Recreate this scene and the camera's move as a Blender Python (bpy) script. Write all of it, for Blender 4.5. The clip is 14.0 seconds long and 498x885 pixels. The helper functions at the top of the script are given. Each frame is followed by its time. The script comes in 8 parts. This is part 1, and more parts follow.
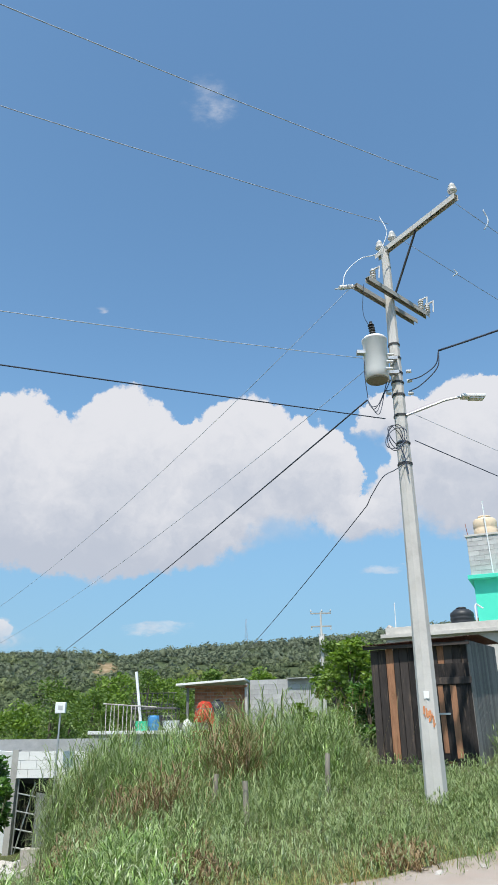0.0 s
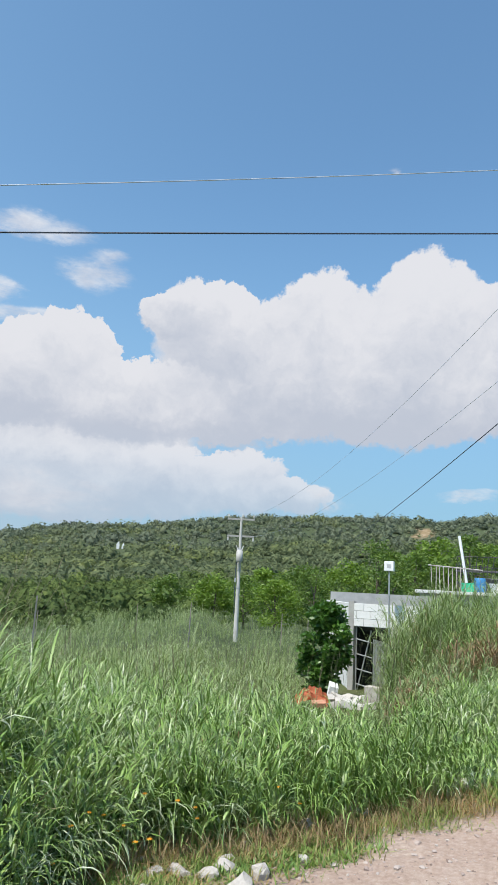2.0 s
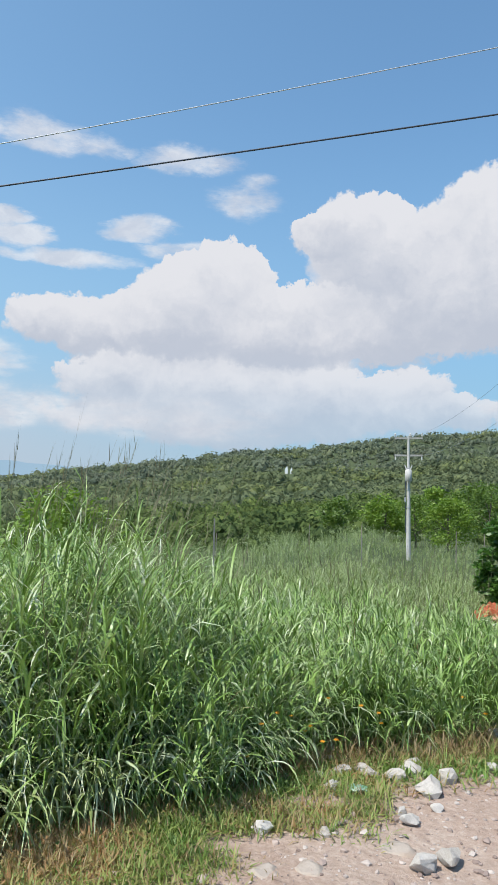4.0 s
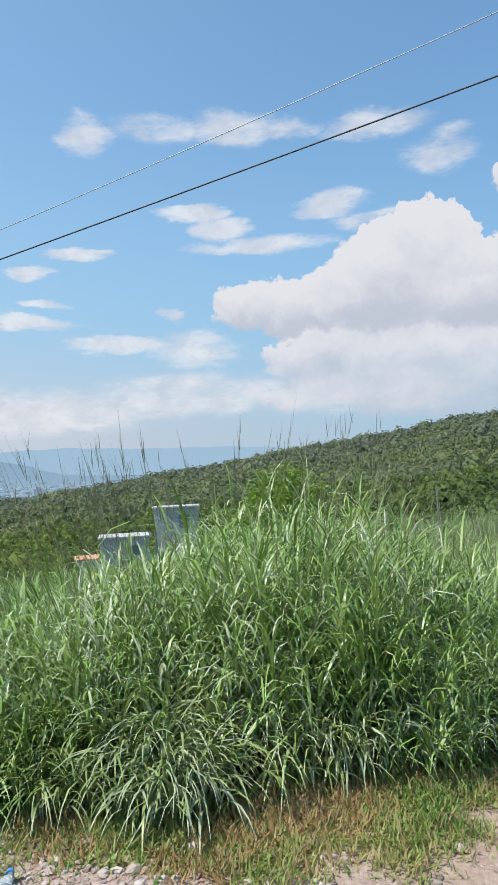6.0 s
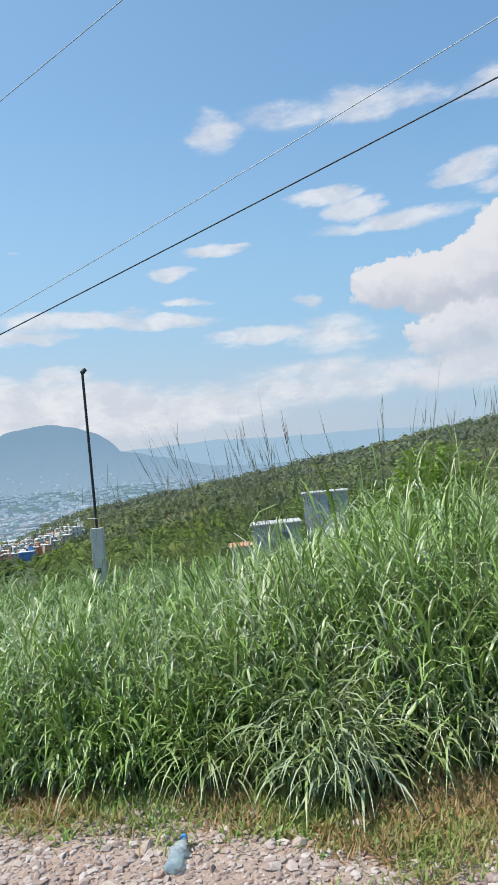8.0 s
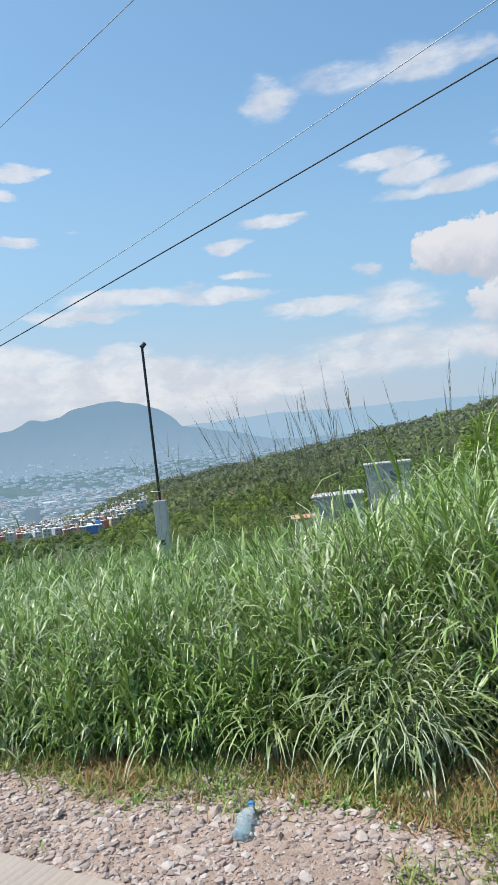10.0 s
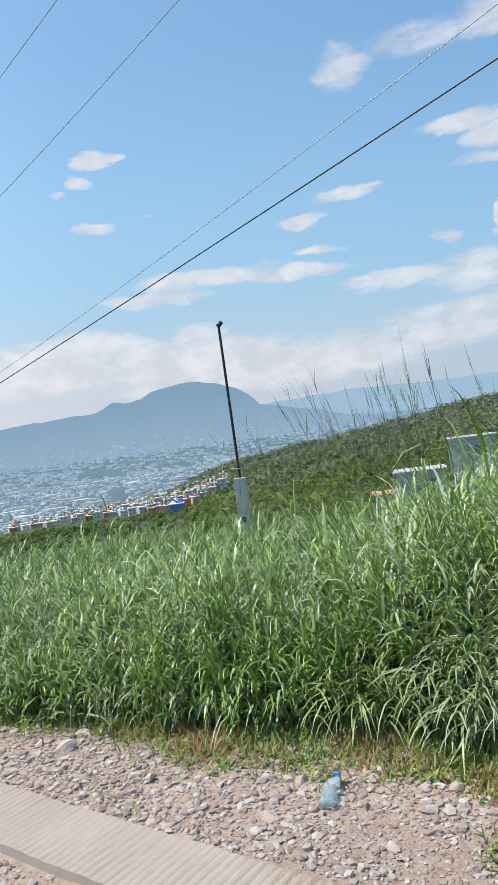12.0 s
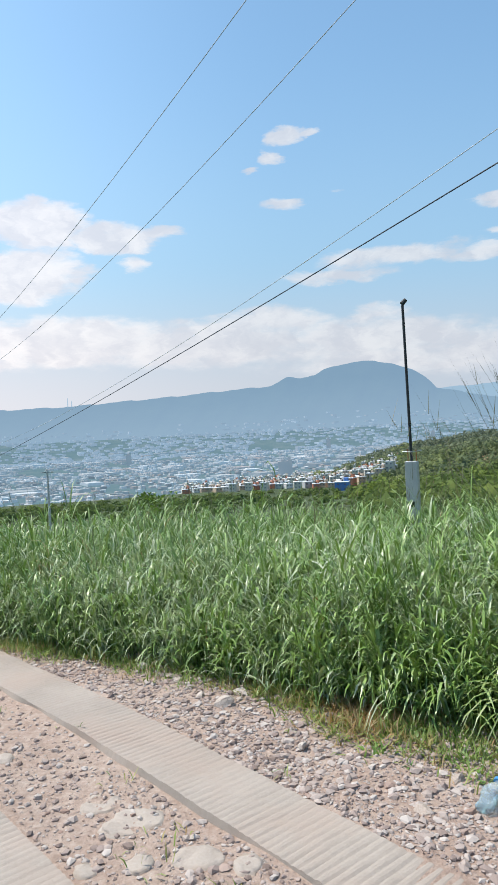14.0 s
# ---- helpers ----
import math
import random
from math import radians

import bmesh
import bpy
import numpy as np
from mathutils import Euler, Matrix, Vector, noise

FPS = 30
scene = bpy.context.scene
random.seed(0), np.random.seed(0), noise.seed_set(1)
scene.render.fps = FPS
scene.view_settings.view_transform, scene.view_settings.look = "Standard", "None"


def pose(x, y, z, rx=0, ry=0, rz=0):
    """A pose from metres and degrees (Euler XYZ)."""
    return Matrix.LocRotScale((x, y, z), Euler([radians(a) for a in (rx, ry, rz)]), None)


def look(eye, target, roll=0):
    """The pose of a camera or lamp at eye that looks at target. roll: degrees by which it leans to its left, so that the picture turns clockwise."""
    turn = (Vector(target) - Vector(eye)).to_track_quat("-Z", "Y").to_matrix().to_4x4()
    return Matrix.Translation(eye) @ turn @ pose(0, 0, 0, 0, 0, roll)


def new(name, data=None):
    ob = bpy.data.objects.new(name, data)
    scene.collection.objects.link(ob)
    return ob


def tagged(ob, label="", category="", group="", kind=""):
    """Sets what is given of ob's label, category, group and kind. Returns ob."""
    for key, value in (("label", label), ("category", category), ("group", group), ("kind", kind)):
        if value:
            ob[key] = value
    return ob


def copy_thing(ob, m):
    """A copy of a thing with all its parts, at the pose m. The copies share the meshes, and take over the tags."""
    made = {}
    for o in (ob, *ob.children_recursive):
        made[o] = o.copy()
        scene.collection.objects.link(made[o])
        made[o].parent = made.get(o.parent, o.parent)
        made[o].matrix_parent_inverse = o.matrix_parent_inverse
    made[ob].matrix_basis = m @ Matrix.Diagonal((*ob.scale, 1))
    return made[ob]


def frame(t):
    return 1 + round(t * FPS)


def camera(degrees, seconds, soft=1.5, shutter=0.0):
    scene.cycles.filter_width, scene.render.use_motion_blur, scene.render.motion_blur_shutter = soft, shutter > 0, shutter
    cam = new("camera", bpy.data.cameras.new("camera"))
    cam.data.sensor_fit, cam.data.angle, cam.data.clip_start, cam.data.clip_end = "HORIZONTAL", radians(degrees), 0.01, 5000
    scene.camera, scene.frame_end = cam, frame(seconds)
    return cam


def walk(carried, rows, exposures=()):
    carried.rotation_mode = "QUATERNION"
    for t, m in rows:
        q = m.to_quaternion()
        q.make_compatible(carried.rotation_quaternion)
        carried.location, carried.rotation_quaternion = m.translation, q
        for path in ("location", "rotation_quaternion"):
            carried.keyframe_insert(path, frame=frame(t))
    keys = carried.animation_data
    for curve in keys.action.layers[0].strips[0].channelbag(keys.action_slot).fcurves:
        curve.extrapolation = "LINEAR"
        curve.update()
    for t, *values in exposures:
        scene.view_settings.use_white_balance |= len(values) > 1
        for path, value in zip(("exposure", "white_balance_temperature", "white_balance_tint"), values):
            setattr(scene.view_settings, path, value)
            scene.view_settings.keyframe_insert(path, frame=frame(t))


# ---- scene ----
cam = camera(39.32, 14.0, soft=0.5)
# seconds, place, yaw, pitch, roll of the hand-held pan: the turning body carries the lens on a short arc
PATH = [
    (0, 0.253, -0.238, 1.719, -0.96, 22.68, 0.56), (0.5, 0.222, -0.180, 1.719, 7.58, 20.56, 0.65), (1, 0.204, -0.115, 1.707, 12.79, 17.35, -0.14),
    (1.5, 0.117, -0.031, 1.679, 17.13, 14.18, -1.71), (2, 0.052, -0.030, 1.675, 23.86, 11.62, -2.88), (2.2, 0.040, -0.030, 1.675, 26.99, 9.77, -3.18),
    (4.3, 0.009, 0.035, 1.623, 39.77, 4.69, -0.91), (4.5, 0.008, 0.021, 1.625, 42.02, 4.94, -0.92), (5, -0.007, 0.025, 1.609, 48.56, 4.45, -0.16),
    (5.5, -0.011, 0.027, 1.605, 53.22, 4.26, 1.05), (6, -0.001, 0.013, 1.611, 55.28, 3.04, 2.86), (6.5, -0.006, 0.024, 1.597, 57.72, 1.76, 4.73),
    (7, -0.012, 0.030, 1.590, 60.66, 1.82, 5.36), (7.5, -0.010, 0.033, 1.588, 63.56, 2.76, 5.61), (8, -0.003, 0.031, 1.582, 67.38, 2.75, 5.56),
    (8.2, -0.012, 0.032, 1.586, 68.19, 2.85, 5.56), (10.3, -0.084, 0.055, 1.548, 73.42, 0.81, 6.59), (10.5, -0.081, 0.052, 1.545, 74.34, 0.83, 6.62),
    (11, -0.081, 0.050, 1.546, 76.27, 0.28, 6.83), (11.5, -0.085, 0.052, 1.542, 77.41, 0.53, 7.31), (12, -0.088, 0.054, 1.539, 78.89, -0.01, 7.62),
    (12.5, -0.082, 0.049, 1.543, 82.46, -0.33, 7.11), (13, -0.093, 0.040, 1.537, 86.66, 0.36, 5.76), (13.5, -0.118, 0.024, 1.529, 90.26, 0.03, 3.93),
    (14, -0.122, 0.016, 1.530, 92.83, -0.57, 3.06),
]
walk(cam, [(t, pose(x, y, z, 90 + p, r, yaw)) for t, x, y, z, yaw, p, r in PATH])

# ---- world and sun ----
SUN_AZ, SUN_EL = 164.0, 62.0      # degrees left of +y, and above the horizon
scene.view_settings.exposure = 0.15

world = bpy.data.worlds.new("sky")
world.use_nodes = True
scene.world = world
wt = world.node_tree
for n in list(wt.nodes):
    wt.nodes.remove(n)


def wnode(kind):
    return wt.nodes.new(kind)


def wmath(op, a, b=None, c=None, clamp=False):
    n = wnode("ShaderNodeMath")
    n.operation, n.use_clamp = op, clamp
    for i, v in enumerate((a, b, c)):
        if v is None:
            continue
        if isinstance(v, (int, float)):
            n.inputs[i].default_value = v
        else:
            wt.links.new(v, n.inputs[i])
    return n.outputs[0]


def wvec(op, a, b=None, out=0):
    n = wnode("ShaderNodeVectorMath")
    n.operation = op
    for i, v in enumerate((a, b)):
        if v is None:
            continue
        if isinstance(v, tuple):
            n.inputs[i].default_value = v
        else:
            wt.links.new(v, n.inputs[i])
    return n.outputs[out]


def wramp(value, lo, hi, to_lo=0.0, to_hi=1.0):
    n = wnode("ShaderNodeMapRange")
    n.interpolation_type = "SMOOTHSTEP"
    for i, v in enumerate((value, lo, hi, to_lo, to_hi)):
        if isinstance(v, (int, float)):
            n.inputs[i].default_value = v
        else:
            wt.links.new(v, n.inputs[i])
    return n.outputs[0]


def wnoise(vec, scale, detail, rough=0.55, out=0):
    n = wnode("ShaderNodeTexNoise")
    wt.links.new(vec, n.inputs["Vector"])
    n.inputs["Scale"].default_value, n.inputs["Detail"].default_value, n.inputs["Roughness"].default_value = scale, detail, rough
    return n.outputs[out]


def wmix(fac, a, b):
    n = wnode("ShaderNodeMix")
    n.data_type = "RGBA"
    for sock, v in ((n.inputs[0], fac), (n.inputs[6], a), (n.inputs[7], b)):
        if isinstance(v, (int, float, tuple)):
            sock.default_value = v
        else:
            wt.links.new(v, sock)
    return n.outputs[2]


sky = wnode("ShaderNodeTexSky")
sky.sky_type, sky.sun_disc = "NISHITA", False
sky.sun_elevation, sky.sun_rotation = radians(SUN_EL), radians(-SUN_AZ)
sky.air_density, sky.dust_density, sky.ozone_density, sky.altitude = 1.0, 0.5, 1.6, 500
way = wnode("ShaderNodeTexCoord").outputs["Generated"]
xyz = wnode("ShaderNodeSeparateXYZ")
wt.links.new(way, xyz.inputs[0])
az = wmath("MULTIPLY", wmath("ARCTAN2", wmath("MULTIPLY", xyz.outputs[0], -1.0), xyz.outputs[1]), 57.2958)
el = wmath("MULTIPLY", wmath("ARCSINE", xyz.outputs[2]), 57.2958)
flat = wnode("ShaderNodeCombineXYZ")
wt.links.new(az, flat.inputs[0])
wt.links.new(el, flat.inputs[1])
flat = flat.outputs[0]
# billowing edges: the clouds' coordinates are bent by two sizes of noise
bent = wvec("ADD", flat, wvec("MULTIPLY", wvec("SUBTRACT", wnoise(flat, 0.17, 3, 0.5, 1), (0.5, 0.5, 0.5)), (4.0, 3.0, 0.0)))
broad = bent
bent = wvec("ADD", bent, wvec("MULTIPLY", wvec("SUBTRACT", wnoise(flat, 0.75, 8, 0.62, 1), (0.5, 0.5, 0.5)), (2.8, 2.5, 0.0)))
combed = wvec("MULTIPLY", flat, (0.55, 1.5, 1.0))
drawn = wvec("ADD", flat, wvec("MULTIPLY", wvec("SUBTRACT", wnoise(combed, 0.28, 9, 0.66, 1), (0.5, 0.5, 0.5)), (6.0, 2.2, 0.0)))
sums = {"mass": None, "rise": None, "wisp": None}


def cumulus(a, e, ra, re):
    off = wvec("DIVIDE", wvec("SUBTRACT", bent, (a, e, 0.0)), (ra, re, 1.0))
    r2 = wvec("DOT_PRODUCT", off, off, 1)
    weight = wmath("MAXIMUM", wmath("SUBTRACT", 1.6, r2), 0.0)
    part_xyz = wnode("ShaderNodeSeparateXYZ")
    wt.links.new(off, part_xyz.inputs[0])
    rise = wmath("MULTIPLY", weight, part_xyz.outputs[1])
    sums["mass"] = weight if sums["mass"] is None else wmath("ADD", sums["mass"], weight)
    sums["rise"] = rise if sums["rise"] is None else wmath("ADD", sums["rise"], rise)


def wisp(a, e, ra, re, strength=1.0):
    off = wvec("DIVIDE", wvec("SUBTRACT", drawn, (a, e, 0.0)), (ra, re, 1.0))
    weight = wmath("MULTIPLY", wmath("MAXIMUM", wmath("SUBTRACT", 1.3, wvec("DOT_PRODUCT", off, off, 1)), 0.0), strength)
    sums["wisp"] = weight if sums["wisp"] is None else wmath("MAXIMUM", sums["wisp"], weight)


cumulus(18.7, 21.8, 4.3, 4.0)
cumulus(9.8, 22.1, 5.0, 4.7)
cumulus(-1.1, 21.9, 5.5, 4.4)
cumulus(-7.0, 20.4, 3.2, 4.0)
cumulus(8.1, 18.1, 18.1, 5.1)
cumulus(-10.6, 16.1, 3.4, 2.2)
cumulus(-20.6, 22.4, 6.0, 4.0)
cumulus(-14.2, 23.8, 3.8, 2.1)
cumulus(-18.3, 18.6, 5.9, 4.0)
cumulus(-22.9, 19.4, 6.9, 5.6)
cumulus(13.5, 15.6, 12.6, 3.3)
cumulus(28.0, 21.0, 5.0, 3.3)
cumulus(30.7, 20.9, 2.2, 1.5)
cumulus(21.6, 17.3, 10.7, 4.4)
cumulus(31.4, 21.3, 2.9, 1.5)
cumulus(27.4, 20.4, 3.5, 3.3)
cumulus(19.0, 17.1, 10.2, 4.9)
cumulus(25.1, 13.8, 4.3, 2.4)
cumulus(15.1, 14.4, 14.4, 2.9)
cumulus(40.4, 16.8, 4.3, 3.5)
cumulus(44.4, 15.4, 4.1, 3.6)
cumulus(35.3, 14.5, 4.3, 2.7)
cumulus(30.8, 13.3, 4.3, 2.0)
cumulus(39.5, 13.1, 11.9, 2.4)
cumulus(41.6, 8.2, 6.1, 3.3)
cumulus(32.7, 7.9, 5.6, 2.7)
cumulus(25.3, 8.5, 4.3, 2.6)
cumulus(20.5, 7.2, 2.8, 1.2)
cumulus(36.2, 6.4, 19.7, 2.0)
cumulus(39.3, 16.8, 3.5, 3.8)
cumulus(43.0, 14.9, 4.3, 2.9)
cumulus(48.2, 14.2, 3.5, 2.2)
cumulus(53.4, 14.1, 3.6, 2.4)
cumulus(33.9, 14.2, 5.5, 2.9)
cumulus(41.1, 13.2, 15.3, 1.5)
cumulus(43.0, 9.2, 9.4, 2.8)
cumulus(34.0, 8.8, 8.9, 2.6)
cumulus(48.6, 9.8, 5.2, 2.0)
wisp(67.5, 26.9, 2.9, 1.5, 1)
wisp(61.5, 27.4, 4.5, 1.2, 0.8)
wisp(55.4, 27.3, 4.7, 1.4, 1)
wisp(50.6, 27.1, 3.1, 0.9, 0.8)
wisp(42.9, 26.8, 4.7, 1.0, 1)
wisp(37.8, 24.8, 2.3, 1.4, 0.7)
wisp(39.0, 23.5, 2.8, 0.7, 0.7)
wisp(58.8, 21.4, 3.5, 0.8, 1.4)
wisp(56.7, 20.2, 3.0, 1.0, 1.3)
wisp(53.6, 18.8, 6.6, 0.8, 1.3)
wisp(47.2, 21.5, 3.1, 1.2, 1.2)
wisp(43.0, 20.4, 3.2, 0.6, 0.8)
wisp(67.4, 18.6, 2.4, 0.4, 1.1)
wisp(61.2, 13.8, 1.0, 0.8, 0.9)
wisp(65.1, 11.4, 5.7, 0.6, 1.1)
wisp(59.1, 10.8, 4.0, 2.0, 1.1)
wisp(59.7, 7.2, 10.3, 1.9, 1)
wisp(44.9, 6.5, 11.7, 1.9, 0.9)
wisp(44.6, 26.7, 3.9, 1.1, 1)
wisp(38.4, 24.0, 3.6, 1.5, 0.9)
wisp(44.8, 19.9, 3.0, 0.7, 0.9)
wisp(6.6, 7.8, 3.3, 0.5, 0.8)
wisp(12.5, 33.0, 0.9, 0.3, 0.5)
wisp(2.6, 48.7, 3.2, 2.0, 0.55)
wisp(12.1, 32.8, 0.7, 0.3, 0.6)
wisp(6.2, 8.0, 2.9, 0.4, 0.9)
wisp(-12.3, 12.1, 2.0, 0.3, 0.8)
wisp(18.2, 8.0, 1.2, 0.7, 0.8)
wisp(88.5, 22.9, 1.8, 0.7, 1.4)
wisp(86.6, 23.0, 1.2, 0.4, 1.2)
wisp(89.7, 21.5, 1.4, 0.5, 1.4)
wisp(91.9, 20.7, 0.9, 0.3, 1.1)
wisp(89.5, 18.2, 2.1, 0.5, 1.4)
wisp(84.9, 19.0, 0.7, 0.2, 0.7)
wisp(72.4, 16.8, 2.2, 0.6, 1.4)
wisp(68.5, 18.3, 3.0, 0.7, 1.3)
wisp(71.5, 14.4, 2.5, 0.4, 1.2)
wisp(80.3, 13.5, 6.7, 0.9, 1.4)
wisp(84.6, 12.4, 5.2, 0.6, 1.3)
wisp(72.4, 12.9, 4.3, 0.7, 1.3)
wisp(66.6, 11.1, 3.6, 0.6, 1.1)
wisp(90.8, 9.2, 5.4, 1.4, 1.4)
wisp(81.7, 9.2, 2.9, 1.0, 1.1)
wisp(76.1, 6.0, 18.7, 2.1, 1.2)
wisp(109.1, 16.9, 4.6, 2.0, 1.9)
wisp(103.0, 15.9, 4.4, 1.3, 1.8)
wisp(99.1, 16.4, 2.3, 0.5, 1.3)
wisp(109.7, 13.1, 4.5, 2.4, 1.8)
wisp(105.8, 13.1, 2.0, 0.8, 1.1)
wisp(101.1, 14.0, 1.4, 0.7, 1.1)
wisp(108.5, 18.5, 1.5, 0.7, 1.3)
wisp(107.9, 8.0, 10.8, 2.2, 1.6)
wisp(95.3, 7.6, 12.2, 2.1, 1.5)
wisp(82.8, 7.3, 9.4, 2.0, 1.4)
lift = wmath("DIVIDE", sums["rise"], wmath("MAXIMUM", sums["mass"], 0.05))
# crisp heaped tops, bases that dissolve
mask = wramp(sums["mass"], 0.5, wramp(lift, -0.5, 0.2, 1.7, 0.72))
billow = wmath("ADD", wmath("MULTIPLY", wnoise(broad, 0.22, 6, 0.6), 0.6), wmath("MULTIPLY", wnoise(bent, 0.55, 7, 0.6), 0.4))
shade = wramp(wmath("ADD", wmath("ADD", lift, wmath("MULTIPLY", wmath("SUBTRACT", billow, 0.5), 2.6)), wmath("MULTIPLY", wmath("MINIMUM", sums["mass"], 4.0), -0.07)), -1.0, 0.55)
white = wmix(shade, (5.3, 5.75, 6.7, 1), (7.75, 7.85, 8.3, 1))
clear = wvec("MULTIPLY", sky.outputs[0], (1.66, 2.08, 2.07))
side = wramp(az, 5.0, 95.0)
haze = wmix(wmath("ADD", wramp(el, 0.0, 32.0, 0.85, 0.0), wmath("MULTIPLY", side, 0.24), None, True), clear, wmix(side, (2.3, 4.2, 6.1, 1), wmix(wramp(el, 1.0, 15.0), (6.3, 6.7, 7.4, 1), (3.9, 6.0, 7.8, 1))))
fibre = wnoise(combed, 0.5, 7, 0.62)
veil = wmath("MULTIPLY", wramp(wmath("ADD", sums["wisp"], wmath("MULTIPLY", wmath("SUBTRACT", fibre, 0.5), 2.8)), 0.0, 1.6), wramp(sums["wisp"], 0.0, 0.9, 0.0, 0.78))
scattered = wmix(veil, haze, wmix(wramp(wnoise(drawn, 0.35, 6, 0.6), 0.35, 0.65), (6.7, 6.9, 7.55, 1), (8.6, 8.65, 8.9, 1)))
toned = wmix(wmath("MULTIPLY", mask, wramp(el, 2.0, 13.0, 0.5, 1.0)), scattered, white)
back = wnode("ShaderNodeBackground")
# the sky grows paler round towards the sun
toned = wmix(wramp(az, 86.0, 120.0), toned, wvec("MULTIPLY", toned, (1.34, 1.25, 1.2)))
wt.links.new(toned, back.inputs[0])
back.inputs[1].default_value = 0.09
wt.links.new(back.outputs[0], wnode("ShaderNodeOutputWorld").inputs[0])

sun_data = bpy.data.lights.new("sun", "SUN")
sun_data.energy, sun_data.angle, sun_data.color = 5.0, radians(0.55), (1.0, 0.95, 0.87)
sun = new("sun", sun_data)
a, e = radians(SUN_AZ), radians(SUN_EL)
sun.matrix_world = look((-math.sin(a) * math.cos(e) * 60, math.cos(a) * math.cos(e) * 60, math.sin(e) * 60), (0, 0, 0))

# ---- materials ----
def material(name, colours, rough=0.8, scale=6.0, fine=60.0, bump=0.25, metal=0.0, by_object=0.0, spec=0.4, stretch=(1, 1, 1), translucent=0.0, stain=None):
    """A surface of two or three colours mixed by coarse and fine noise, with grain relief; stain adds a second large-scale tint."""
    m = bpy.data.materials.new(name)
    m.use_nodes = True
    nt = m.node_tree
    bsdf = nt.nodes["Principled BSDF"]
    coord = nt.nodes.new("ShaderNodeTexCoord")
    mp = nt.nodes.new("ShaderNodeMapping")
    mp.inputs["Scale"].default_value = stretch
    nt.links.new(coord.outputs["Object"], mp.inputs[0])

    def nz(s, d, r=0.6):
        n = nt.nodes.new("ShaderNodeTexNoise")
        nt.links.new(mp.outputs[0], n.inputs["Vector"])
        n.inputs["Scale"].default_value, n.inputs["Detail"].default_value, n.inputs["Roughness"].default_value = s, d, r
        return n.outputs[0]

    def mth(op, p, q):
        n = nt.nodes.new("ShaderNodeMath")
        n.operation = op
        for i, v in enumerate((p, q)):
            if isinstance(v, (int, float)):
                n.inputs[i].default_value = v
            else:
                nt.links.new(v, n.inputs[i])
        return n.outputs[0]

    coarse, grain = nz(scale, 5), nz(fine, 4, 0.7)
    fac = mth("ADD", mth("MULTIPLY", coarse, 0.65), mth("MULTIPLY", grain, 0.35))
    if by_object:
        info = nt.nodes.new("ShaderNodeObjectInfo")
        fac = mth("ADD", fac, mth("MULTIPLY", mth("SUBTRACT", info.outputs["Random"], 0.5), by_object))
    ramp = nt.nodes.new("ShaderNodeValToRGB")
    ramp.color_ramp.elements[0].position, ramp.color_ramp.elements[1].position = 0.3, 0.7
    ramp.color_ramp.elements[0].color = (*colours[0], 1)
    ramp.color_ramp.elements[1].color = (*colours[-1], 1)
    if len(colours) == 3:
        ramp.color_ramp.elements.new(0.5).color = (*colours[1], 1)
    nt.links.new(fac, ramp.inputs[0])
    colour = ramp.outputs[0]
    if stain:
        tint, size, low, high = stain
        mr = nt.nodes.new("ShaderNodeMapRange")
        nt.links.new(nz(size, 6, 0.65), mr.inputs[0])
        mr.inputs[1].default_value, mr.inputs[2].default_value = low, high
        mx = nt.nodes.new("ShaderNodeMix")
        mx.data_type = "RGBA"
        nt.links.new(mr.outputs[0], mx.inputs[0])
        nt.links.new(colour, mx.inputs[6])
        mx.inputs[7].default_value = (*tint, 1)
        colour = mx.outputs[2]
    nt.links.new(colour, bsdf.inputs["Base Color"])
    bsdf.inputs["Roughness"].default_value = rough
    bsdf.inputs["Metallic"].default_value = metal
    bsdf.inputs["Specular IOR Level"].default_value = spec
    if bump:
        b = nt.nodes.new("ShaderNodeBump")
        b.inputs["Strength"].default_value = bump
        b.inputs["Distance"].default_value = 0.01
        nt.links.new(mth("ADD", grain, coarse), b.inputs["Height"])
        nt.links.new(b.outputs[0], bsdf.inputs["Normal"])
    if translucent:
        tr = nt.nodes.new("ShaderNodeBsdfTranslucent")
        nt.links.new(colour, tr.inputs[0])
        ms = nt.nodes.new("ShaderNodeMixShader")
        ms.inputs[0].default_value = translucent
        nt.links.new(bsdf.outputs[0], ms.inputs[1])
        nt.links.new(tr.outputs[0], ms.inputs[2])
        nt.links.new(ms.outputs[0], nt.nodes["Material Output"].inputs[0])
    return m


